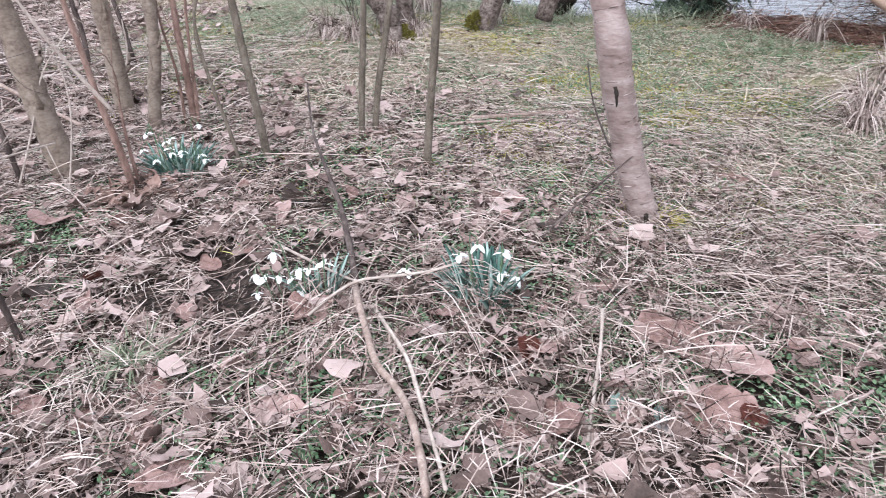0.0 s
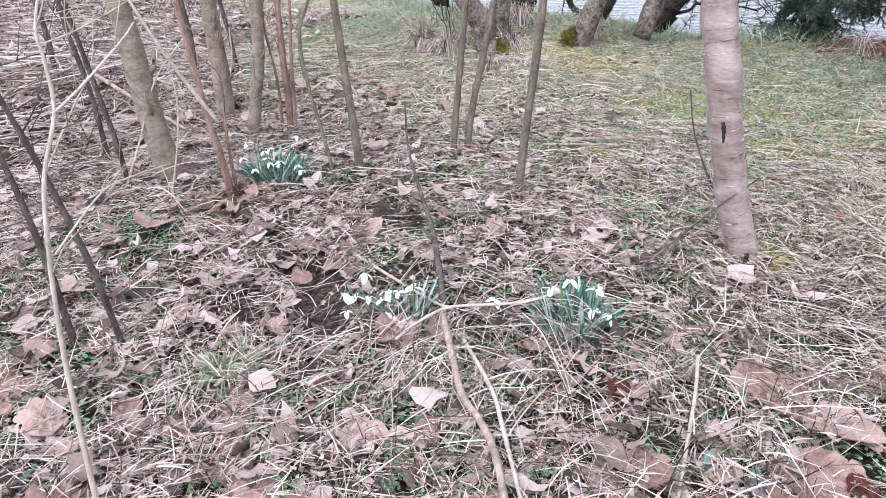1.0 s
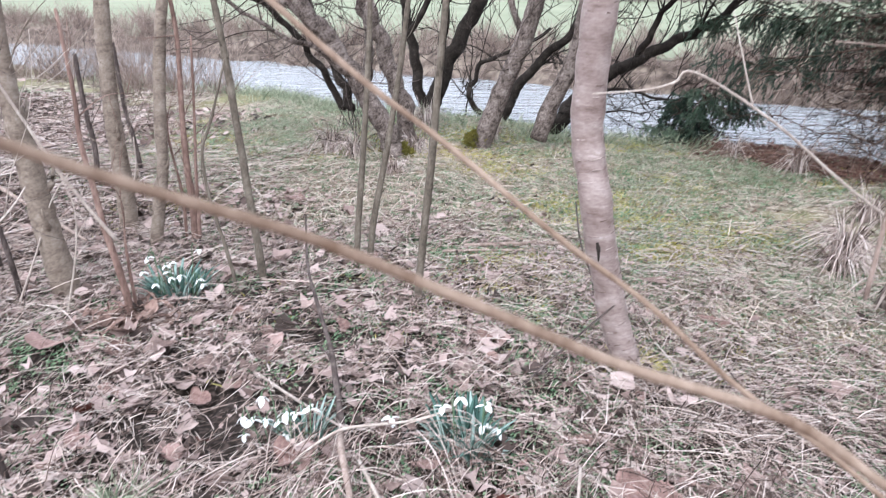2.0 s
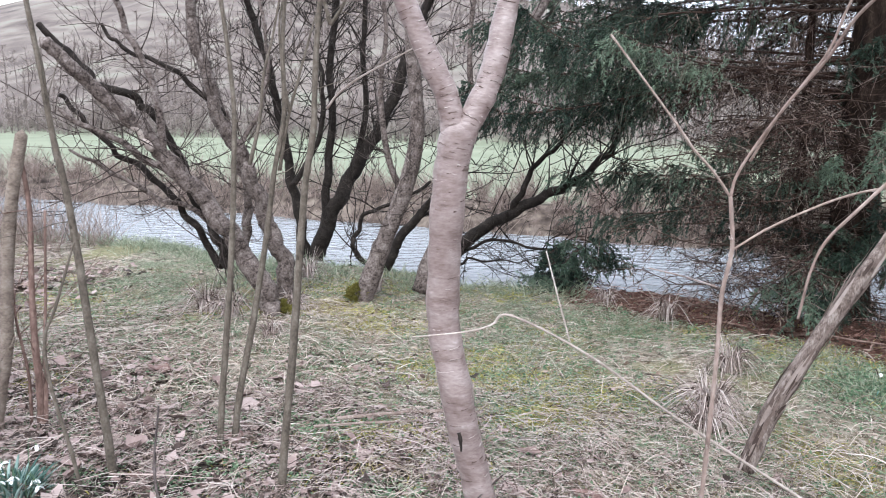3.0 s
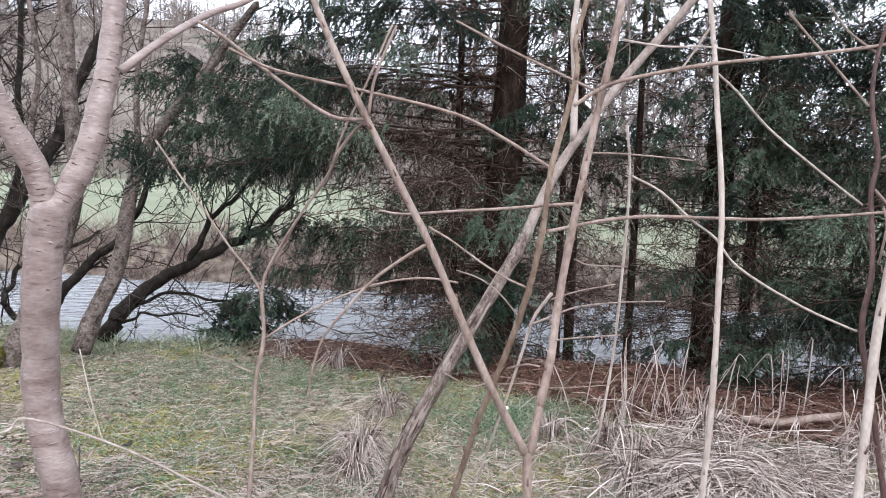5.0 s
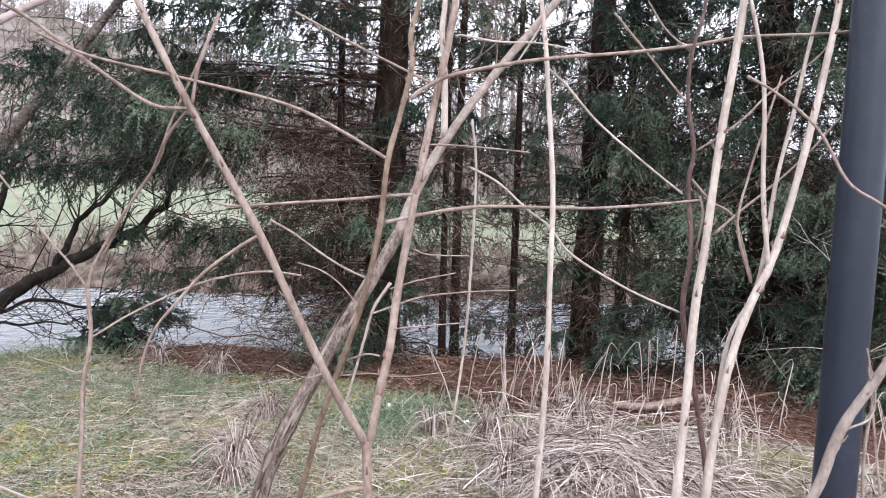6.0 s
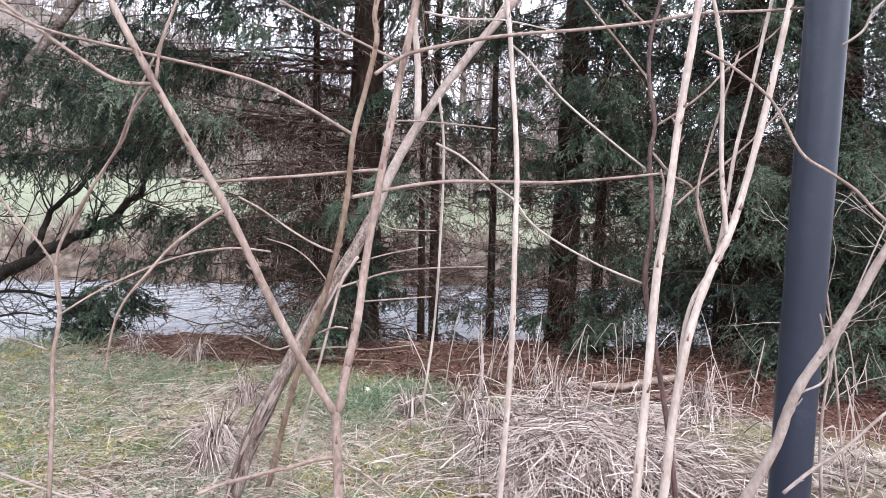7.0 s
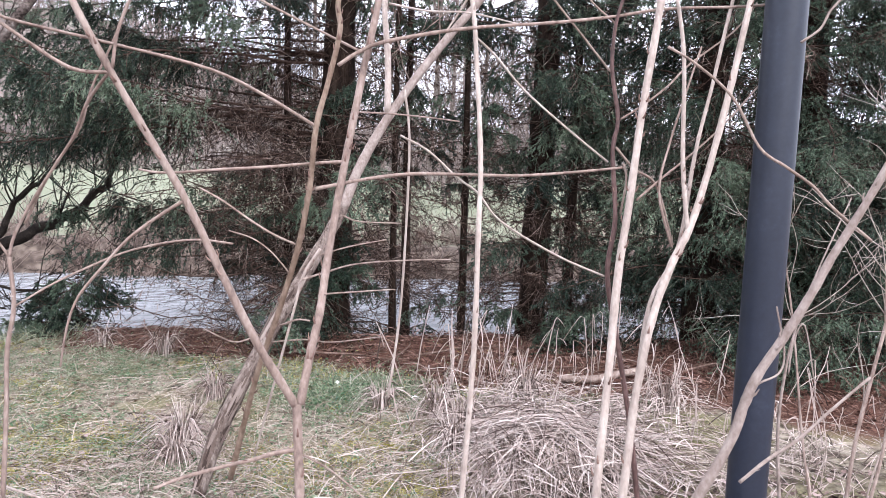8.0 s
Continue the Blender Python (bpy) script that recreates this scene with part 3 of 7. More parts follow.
CHERRY_B = [
    ("branch", [(0.567, 1.526, 1.557), (0.661, 1.553, 1.643), (0.771, 1.582, 1.724), (0.861, 1.612, 1.771), (0.984, 1.68, 1.856)], 0.0103, 0.0061),
]
CHERRY = CHERRY_A + CHERRY_B
# -- saplings
SAPLINGS_A = [
    ("sapling", [(-0.659, 2.476, -0.001), (-0.67, 2.473, 0.161), (-0.695, 2.467, 0.429), (-0.726, 2.458, 0.803), (-0.748, 2.452, 1.017), (-0.778, 2.443, 1.219), (-0.798, 2.437, 1.412), (-0.843, 2.423, 1.769)], 0.0166, 0.0078),
    ("sapling", [(-0.321, 2.68, -0.012), (-0.307, 2.681, 0.188), (-0.279, 2.684, 0.495), (-0.252, 2.687, 0.829), (-0.238, 2.688, 1.123), (-0.235, 2.688, 1.362), (-0.275, 2.685, 1.733), (-0.321, 2.68, 1.853)], 0.0141, 0.0063),
    ("sapling", [(-0.273, 2.715, -0.033), (-0.245, 2.718, 0.201), (-0.188, 2.722, 0.488), (-0.13, 2.726, 0.828), (-0.098, 2.727, 1.064), (-0.056, 2.728, 1.291), (-0.057, 2.728, 1.545), (-0.039, 2.729, 1.823)], 0.0143, 0.0072),
]
SAPLINGS_B = [
    ("sapling", [(-0.056, 2.201, -0.009), (-0.033, 2.201, 0.265), (-0.005, 2.202, 0.547), (0.018, 2.202, 0.831), (0.039, 2.202, 1.063), (0.066, 2.201, 1.233), (0.073, 2.201, 1.396), (0.082, 2.201, 1.538), (0.095, 2.201, 1.674)], 0.0144, 0.0073),
    ("sapling", [(-0.726, 2.376, -0.04), (-0.757, 2.367, 0.159), (-0.798, 2.356, 0.367), (-0.81, 2.352, 0.541), (-0.773, 2.363, 0.65), (-0.711, 2.38, 0.858)], 0.0076, 0.0037),
]
# side branches, by the sapling that bears them
FORKS = {
    1: [("branch", [(-0.182, 2.690, 1.103), (-0.142, 2.690, 1.266), (-0.125, 2.690, 1.427), (-0.090, 2.690, 1.566), (-0.055, 2.690, 1.743)], 0.0075, 0.0030)],
    2: [("branch", [(-0.076, 2.730, 1.081), (-0.043, 2.730, 1.268), (-0.004, 2.730, 1.413), (0.036, 2.730, 1.556), (0.072, 2.730, 1.677)], 0.0070, 0.0030), ("branch", [(-0.036, 2.730, 1.299), (-0.058, 2.730, 1.451), (-0.068, 2.730, 1.611), (-0.046, 2.730, 1.751)], 0.0062, 0.0026)],
    3: [("branch", [(0.120, 2.200, 1.549), (0.106, 2.200, 1.606), (0.085, 2.200, 1.661), (0.065, 2.200, 1.708)], 0.0068, 0.0036), ("branch", [(0.120, 2.200, 1.549), (0.149, 2.200, 1.591), (0.173, 2.200, 1.642), (0.195, 2.200, 1.708)], 0.0068, 0.0036), ("twig", [(0.107, 2.200, 1.299), (0.145, 2.190, 1.347), (0.207, 2.170, 1.393), (0.282, 2.150, 1.435), (0.367, 2.120, 1.481)], 0.0042, 0.0020)],
}
SAPLINGS = SAPLINGS_A + SAPLINGS_B
# -- left stand
LEFT_A = [
    ("trunk", [(-1.377, 2.39, -0.04), (-1.403, 2.376, 0.187), (-1.419, 2.367, 0.357), (-1.432, 2.36, 0.537), (-1.445, 2.353, 0.651), (-1.454, 2.348, 0.916), (-1.446, 2.353, 1.204)], 0.0520, 0.0306),
    ("trunk", [(-1.476, 3.219, -0.04), (-1.477, 3.218, 0.187), (-1.483, 3.216, 0.396), (-1.486, 3.215, 0.546), (-1.479, 3.218, 0.897), (-1.455, 3.228, 1.218)], 0.0455, 0.0324),
    ("trunk", [(-1.266, 2.985, -0.04), (-1.236, 2.996, 0.163), (-1.204, 3.009, 0.335), (-1.191, 3.013, 0.571), (-1.158, 3.025, 0.898), (-1.103, 3.044, 1.198)], 0.0308, 0.0243),
    ("red_stem", [(-1.106, 3.049, -0.04), (-1.103, 3.05, 0.152), (-1.11, 3.048, 0.329), (-1.108, 3.048, 0.567), (-1.096, 3.052, 0.896), (-1.12, 3.044, 1.159)], 0.0187, 0.0080),
]
LEFT_B = [
    ("red_stem", [(-1.039, 2.149, -0.04), (-1.056, 2.142, 0.143), (-1.083, 2.13, 0.323), (-1.1, 2.122, 0.49), (-1.114, 2.115, 0.63), (-1.112, 2.116, 0.778), (-1.125, 2.11, 1.021)], 0.0135, 0.0058),
    ("dark_stem", [(-0.995, 1.273, -0.04), (-1.017, 1.258, 0.187), (-1.042, 1.241, 0.349), (-1.068, 1.221, 0.496), (-1.09, 1.205, 0.602), (-1.112, 1.187, 0.721), (-1.13, 1.173, 0.845)], 0.0082, 0.0041),
    ("dark_stem", [(-1.123, 1.274, -0.04), (-1.13, 1.268, 0.147), (-1.139, 1.261, 0.282), (-1.152, 1.252, 0.408), (-1.166, 1.241, 0.513), (-1.19, 1.221, 0.671)], 0.0094, 0.0045),
]
LEFT_C = [
    ("dark_stem", [(-1.515, 2.318, -0.04), (-1.528, 2.31, 0.161), (-1.549, 2.298, 0.332), (-1.568, 2.286, 0.492), (-1.585, 2.275, 0.643), (-1.589, 2.272, 0.819), (-1.6, 2.265, 1.048)], 0.0102, 0.0056),
    ("dark_stem", [(-1.776, 2.639, -0.04), (-1.784, 2.634, 0.222), (-1.801, 2.623, 0.383), (-1.821, 2.611, 0.558), (-1.819, 2.612, 0.701), (-1.816, 2.614, 0.933)], 0.0114, 0.0066),
    ("dark_stem", [(-1.925, 3.886, -0.04), (-1.908, 3.894, 0.221), (-1.928, 3.885, 0.464), (-1.938, 3.88, 0.75)], 0.0156, 0.0120),
    ("dark_stem", [(-1.713, 4.041, -0.04), (-1.74, 4.03, 0.261), (-1.765, 4.02, 0.448), (-1.783, 4.012, 0.799)], 0.0147, 0.0110),
    ("dark_stem", [(-2.645, 3.711, -0.04), (-2.642, 3.713, 0.279), (-2.66, 3.701, 0.487), (-2.673, 3.692, 0.766)], 0.0165, 0.0117),
]
LEFT_D = [
    ("pale_stem", [(-0.773, 0.756, -0.04), (-0.768, 0.76, 0.154), (-0.763, 0.764, 0.289), (-0.755, 0.77, 0.41), (-0.745, 0.778, 0.513), (-0.732, 0.787, 0.599), (-0.706, 0.806, 0.687), (-0.703, 0.808, 0.758), (-0.704, 0.807, 0.803), (-0.687, 0.818, 0.867)], 0.0052, 0.0021),
    ("pale_stem", [(-0.62, 0.682, 0.722), (-0.601, 0.73, 0.749), (-0.58, 0.801, 0.79), (-0.588, 0.854, 0.804)], 0.0020, 0.0013),
    ("pale_stem", [(-0.64, 0.643, 0.545), (-0.636, 0.768, 0.583), (-0.645, 0.879, 0.568), (-0.645, 0.993, 0.548)], 0.0018, 0.0012),
    ("pale_stem", [(-1.008, 2.039, 0.321), (-1.064, 2.013, 0.426), (-1.121, 1.986, 0.543), (-1.162, 1.965, 0.644), (-1.194, 1.947, 0.732), (-1.251, 1.915, 0.882)], 0.0065, 0.0037),
]
LEFT_E = [
    ("red_stem", [(-1.077, 3.015, -0.04), (-1.067, 3.018, 0.16), (-1.062, 3.02, 0.334), (-1.046, 3.025, 0.569), (-1.03, 3.03, 0.896)], 0.0093, 0.0046),
    ("red_stem", [(-1.151, 3.065, -0.04), (-1.15, 3.065, 0.199), (-1.178, 3.056, 0.424), (-1.181, 3.055, 0.566), (-1.177, 3.056, 0.833)], 0.0073, 0.0037),
    ("red_stem", [(-1.03, 2.181, -0.04), (-1.04, 2.177, 0.111), (-1.043, 2.175, 0.253), (-1.04, 2.177, 0.33)], 0.0080, 0.0030),
    ("pale_stem", [(-1.416, 2.396, 0.392), (-1.43, 2.388, 0.513), (-1.486, 2.357, 0.614), (-1.507, 2.344, 0.761)], 0.0049, 0.0023),
    ("pale_stem", [(-1.313, 2.227, -0.04), (-1.258, 2.256, 0.204), (-1.243, 2.263, 0.364), (-1.267, 2.251, 0.482)], 0.0041, 0.0023),
    ("pale_stem", [(-1.569, 3.405, -0.04), (-1.503, 3.433, 0.223), (-1.495, 3.436, 0.387)], 0.0058, 0.0033),
]
LEFT_F = [
    ("pale_stem", [(-1.519, 2.269, -0.04), (-1.431, 2.32, 0.182), (-1.358, 2.36, 0.38), (-1.242, 2.417, 0.529)], 0.0042, 0.0024),
    ("pale_stem", [(-1.851, 2.245, -0.04), (-1.716, 2.341, 0.234), (-1.622, 2.402, 0.409), (-1.58, 2.427, 0.604)], 0.0042, 0.0024),
]
LEFT = LEFT_A + LEFT_B + LEFT_C + LEFT_D + LEFT_E + LEFT_F
# -- peeling elder
ELDER = [
    ("trunk", [(1.597, 2.19, 0.043), (1.661, 2.174, 0.256), (1.729, 2.15, 0.415), (1.899, 2.117, 0.727), (2.055, 2.127, 0.936), (2.185, 2.129, 1.133)], 0.0307, 0.0247),
    ("limb", [(2.185, 2.129, 1.133), (2.265, 2.134, 1.299), (2.36, 2.119, 1.469), (2.484, 2.067, 1.676), (2.628, 2.004, 1.885), (2.792, 1.929, 2.107), (2.957, 1.857, 2.352)], 0.0215, 0.0162),
    ("branch", [(2.391, 2.108, 1.541), (2.398, 2.128, 1.778), (2.392, 2.153, 1.99), (2.407, 2.159, 2.133), (2.424, 2.173, 2.37)], 0.0152, 0.0095),
]
# -- near shrub with two arms
SHRUB_A = [
    ("stem", [(1.036, 0.534, 0.717), (1.041, 0.553, 0.81), (1.047, 0.568, 0.86), (1.047, 0.574, 0.921)], 0.0071, 0.0080),
    ("stem", [(1.047, 0.574, 0.917), (1.019, 0.59, 0.97), (0.985, 0.599, 1.031), (0.94, 0.622, 1.134), (0.894, 0.647, 1.245), (0.841, 0.664, 1.344), (0.799, 0.683, 1.426), (0.772, 0.698, 1.484), (0.743, 0.717, 1.553), (0.715, 0.736, 1.628)], 0.0069, 0.0044),
    ("stem", [(1.051, 0.571, 0.921), (1.075, 0.585, 0.99), (1.101, 0.597, 1.06), (1.132, 0.622, 1.159), (1.175, 0.642, 1.313), (1.197, 0.647, 1.402), (1.218, 0.652, 1.483), (1.242, 0.655, 1.575), (1.262, 0.662, 1.658), (1.281, 0.67, 1.762)], 0.0072, 0.0061),
]
SHRUB_B = [
    ("golden_stem", [(1.05, 0.81, 0.716), (1.055, 0.767, 0.836), (1.058, 0.724, 0.941), (1.073, 0.685, 1.047), (1.091, 0.656, 1.157), (1.105, 0.643, 1.263), (1.117, 0.645, 1.368), (1.14, 0.647, 1.445), (1.164, 0.651, 1.533), (1.169, 0.666, 1.584), (1.19, 0.669, 1.655), (1.206, 0.679, 1.746)], 0.0059, 0.0047),
    ("twig", [(0.612, 0.743, 1.51), (0.681, 0.749, 1.489), (0.797, 0.702, 1.468), (0.932, 0.651, 1.442), (1.037, 0.665, 1.411), (1.116, 0.646, 1.37)], 0.0018, 0.0030),
    ("twig", [(0.582, 0.8, 1.552), (0.62, 0.792, 1.531), (0.657, 0.77, 1.5), (0.701, 0.742, 1.464), (0.74, 0.72, 1.435), (0.767, 0.708, 1.424), (0.799, 0.682, 1.424)], 0.0025, 0.0029),
]
SHRUB_C = [
    ("twig", [(0.797, 0.683, 1.424), (0.785, 0.741, 1.383), (0.777, 0.782, 1.333), (0.753, 0.833, 1.27), (0.727, 0.861, 1.197)], 0.0026, 0.0022),
    ("twig", [(0.801, 0.681, 1.43), (0.808, 0.681, 1.479), (0.82, 0.675, 1.52), (0.834, 0.668, 1.561)], 0.0026, 0.0019),
    ("twig", [(1.118, 0.645, 1.265), (1.214, 0.633, 1.284), (1.28, 0.605, 1.295), (1.334, 0.574, 1.298), (1.411, 0.535, 1.299), (1.474, 0.496, 1.301), (1.555, 0.43, 1.312), (1.617, 0.378, 1.323)], 0.0034, 0.0025),
    ("twig", [(1.174, 0.644, 1.313), (1.131, 0.653, 1.309), (1.047, 0.696, 1.298), (0.979, 0.726, 1.291), (0.906, 0.759, 1.283), (0.875, 0.786, 1.287)], 0.0031, 0.0018),
]
SHRUB_D = [
    ("twig", [(1.16, 0.648, 1.476), (1.195, 0.635, 1.502), (1.239, 0.613, 1.524), (1.367, 0.55, 1.558), (1.515, 0.481, 1.583), (1.62, 0.421, 1.604), (1.729, 0.373, 1.631), (1.899, 0.259, 1.653), (1.988, 0.216, 1.702)], 0.0035, 0.0026),
    ("twig", [(0.894, 0.647, 1.245), (0.869, 0.666, 1.225), (0.828, 0.696, 1.185), (0.794, 0.719, 1.137), (0.768, 0.736, 1.096), (0.754, 0.742, 1.053), (0.744, 0.744, 0.991)], 0.0027, 0.0017),
    ("twig", [(1.092, 0.657, 1.169), (1.078, 0.709, 1.182), (1.058, 0.754, 1.203), (1.03, 0.807, 1.235), (1.004, 0.845, 1.256)], 0.0023, 0.0020),
    ("twig", [(1.087, 0.668, 1.117), (1.073, 0.709, 1.152), (1.053, 0.742, 1.174), (1.027, 0.778, 1.185)], 0.0015, 0.0012),
]
SHRUB_E = [
    ("twig", [(1.056, 0.871, 1.635), (1.095, 0.835, 1.608), (1.126, 0.807, 1.587), (1.185, 0.726, 1.54), (1.213, 0.659, 1.507)], 0.0021, 0.0024),
    ("twig", [(1.092, 0.637, 1.113), (1.155, 0.663, 1.118), (1.253, 0.713, 1.121), (1.414, 0.773, 1.113), (1.595, 0.817, 1.101)], 0.0019, 0.0016),
    ("twig", [(1.108, 0.595, 1.093), (1.192, 0.628, 1.085), (1.297, 0.645, 1.079)], 0.0015, 0.0013),
    ("twig", [(1.115, 0.622, 1.155), (1.176, 0.626, 1.166), (1.25, 0.617, 1.177)], 0.0015, 0.0012),
    ("twig", [(1.158, 0.62, 1.221), (1.204, 0.633, 1.209), (1.308, 0.65, 1.203)], 0.0015, 0.0013),
    ("twig", [(1.045, 0.568, 0.849), (1.007, 0.573, 0.85), (0.975, 0.587, 0.842), (0.943, 0.6, 0.837), (0.881, 0.624, 0.825), (0.84, 0.631, 0.816)], 0.0043, 0.0027),
]
SHRUB_F = [
    ("pale_twig", [(1.116, 0.623, 1.165), (1.099, 0.645, 1.12), (1.09, 0.659, 1.06), (1.084, 0.682, 0.987), (1.082, 0.724, 0.885), (1.086, 0.785, 0.76)], 0.0030, 0.0021),
    ("twig", [(1.076, 0.68, 1.028), (1.083, 0.637, 1.045), (1.093, 0.615, 1.046)], 0.0019, 0.0015),
    ("twig", [(1.071, 0.719, 0.991), (1.121, 0.678, 0.998), (1.159, 0.646, 0.995), (1.241, 0.605, 1.003)], 0.0016, 0.0008),
    ("twig", [(0.984, 0.601, 1.034), (0.946, 0.593, 1.033), (0.896, 0.585, 1.06)], 0.0014, 0.0010),
    ("twig", [(1.196, 0.648, 1.4), (1.26, 0.634, 1.402), (1.341, 0.618, 1.401), (1.413, 0.61, 1.399)], 0.0016, 0.0013),
    ("twig", [(1.045, 0.568, 0.846), (1.097, 0.546, 0.808), (1.157, 0.515, 0.746)], 0.0022, 0.0015),
]
SHRUB = SHRUB_A + SHRUB_B + SHRUB_C + SHRUB_D + SHRUB_E + SHRUB_F
WAND_A = [
    ("stem", [(0.676, 0.84, 0.642), (0.687, 0.848, 0.793), (0.694, 0.855, 0.902), (0.699, 0.862, 1), (0.709, 0.861, 1.067), (0.706, 0.871, 1.143)], 0.0039, 0.0032),
    ("twig", [(0.706, 0.871, 1.143), (0.714, 0.869, 1.179), (0.739, 0.842, 1.243), (0.769, 0.812, 1.306), (0.792, 0.797, 1.351), (0.802, 0.782, 1.404), (0.828, 0.756, 1.482), (0.857, 0.729, 1.575)], 0.0025, 0.0017),
    ("twig", [(0.706, 0.871, 1.143), (0.688, 0.891, 1.178), (0.665, 0.914, 1.212), (0.637, 0.929, 1.255), (0.558, 0.997, 1.385)], 0.0022, 0.0018),
    ("twig", [(0.71, 0.859, 1.067), (0.759, 0.861, 1.095), (0.812, 0.859, 1.12), (0.874, 0.849, 1.146), (0.942, 0.846, 1.16), (0.997, 0.827, 1.165), (1.049, 0.809, 1.158)], 0.0018, 0.0021),
]
WAND_B = [
    ("twig", [(0.692, 0.868, 1.009), (0.672, 0.924, 1.013), (0.644, 1, 1.014)], 0.0014, 0.0011),
]
WAND = WAND_A + WAND_B
PALE_A = [
    ("stem", [(1.3, 0.451, 0.66), (1.311, 0.455, 0.775), (1.324, 0.459, 0.913), (1.334, 0.465, 1.03), (1.35, 0.483, 1.194), (1.37, 0.504, 1.301), (1.386, 0.528, 1.391), (1.406, 0.562, 1.496), (1.412, 0.578, 1.57), (1.416, 0.598, 1.655), (1.418, 0.621, 1.763)], 0.0055, 0.0042),
    ("twig", [(1.412, 0.577, 1.554), (1.448, 0.556, 1.521), (1.495, 0.523, 1.461), (1.566, 0.469, 1.391), (1.63, 0.422, 1.334)], 0.0021, 0.0021),
    ("twig", [(1.288, 0.633, 1.365), (1.333, 0.605, 1.339), (1.371, 0.568, 1.294), (1.409, 0.546, 1.264), (1.44, 0.515, 1.214), (1.526, 0.449, 1.154), (1.602, 0.394, 1.117)], 0.0021, 0.0021),
]
PALE_B = [
    ("twig", [(1.43, 0.801, 1.471), (1.447, 0.803, 1.39), (1.45, 0.803, 1.294), (1.452, 0.81, 1.135), (1.45, 0.819, 0.971), (1.438, 0.835, 0.797)], 0.0029, 0.0030),
    ("twig", [(1.415, 0.596, 1.634), (1.394, 0.609, 1.592), (1.377, 0.62, 1.56)], 0.0021, 0.0017),
    ("twig", [(1.279, 0.667, 1.602), (1.34, 0.628, 1.594), (1.407, 0.585, 1.596), (1.498, 0.534, 1.582)], 0.0021, 0.0013),
]
PALE = PALE_A + PALE_B
RED_A = [
    ("dark_stem", [(1.662, 0.312, 0.606), (1.643, 0.34, 0.822), (1.62, 0.364, 0.983), (1.599, 0.384, 1.121), (1.613, 0.384, 1.226), (1.613, 0.399, 1.351), (1.622, 0.398, 1.414), (1.616, 0.414, 1.508), (1.624, 0.417, 1.591), (1.642, 0.41, 1.665), (1.653, 0.411, 1.749)], 0.0056, 0.0029),
    ("stem", [(1.51, 0.318, 0.693), (1.52, 0.321, 0.793), (1.556, 0.337, 0.966), (1.581, 0.348, 1.127), (1.607, 0.352, 1.249), (1.647, 0.364, 1.415), (1.679, 0.367, 1.563), (1.705, 0.371, 1.67), (1.728, 0.376, 1.769)], 0.0080, 0.0068),
]
RED_B = [
    ("stem", [(1.546, 0.288, 0.695), (1.559, 0.289, 0.794), (1.574, 0.29, 0.914), (1.61, 0.289, 1.052), (1.649, 0.28, 1.152), (1.683, 0.271, 1.212), (1.719, 0.265, 1.305), (1.765, 0.257, 1.461), (1.803, 0.254, 1.598), (1.828, 0.256, 1.674), (1.838, 0.256, 1.757)], 0.0080, 0.0055),
    ("stem", [(1.591, 0.302, 0.918), (1.634, 0.311, 1.076), (1.695, 0.297, 1.178), (1.743, 0.303, 1.357), (1.791, 0.305, 1.486), (1.835, 0.308, 1.609), (1.874, 0.312, 1.702)], 0.0040, 0.0035),
    ("stem", [(1.682, 0.273, 1.212), (1.679, 0.283, 1.283), (1.688, 0.297, 1.354), (1.703, 0.315, 1.509), (1.709, 0.334, 1.604), (1.708, 0.357, 1.689)], 0.0045, 0.0034),
]
RED_C = [
    ("twig", [(1.624, 0.396, 1.412), (1.669, 0.376, 1.443), (1.715, 0.354, 1.482), (1.759, 0.336, 1.528), (1.847, 0.297, 1.599), (1.892, 0.278, 1.657)], 0.0021, 0.0018),
    ("twig", [(1.628, 0.35, 1.264), (1.684, 0.334, 1.307), (1.744, 0.315, 1.351), (1.805, 0.284, 1.412), (1.871, 0.251, 1.493)], 0.0025, 0.0017),
    ("twig", [(1.617, 0.396, 1.361), (1.644, 0.369, 1.321), (1.684, 0.345, 1.291), (1.705, 0.315, 1.181)], 0.0025, 0.0025),
    ("twig", [(1.681, 0.338, 1.549), (1.691, 0.287, 1.516), (1.704, 0.217, 1.453), (1.698, 0.159, 1.365), (1.712, 0.117, 1.333), (1.747, 0.084, 1.302), (1.773, 0.058, 1.266), (1.823, 0.01, 1.213)], 0.0025, 0.0026),
]
RED_D = [
    ("twig", [(1.685, 0.305, 1.178), (1.67, 0.33, 1.281), (1.689, 0.325, 1.375), (1.721, 0.321, 1.46), (1.757, 0.314, 1.557)], 0.0025, 0.0017),
    ("twig", [(1.628, 0.384, 1.331), (1.631, 0.377, 1.299), (1.621, 0.379, 1.236)], 0.0021, 0.0021),
    ("twig", [(1.541, 0.534, 1.667), (1.588, 0.486, 1.59), (1.63, 0.428, 1.505)], 0.0021, 0.0021),
    ("twig", [(1.624, 0.417, 1.591), (1.614, 0.47, 1.639), (1.607, 0.508, 1.696)], 0.0021, 0.0013),
]
RED = RED_A + RED_B + RED_C + RED_D
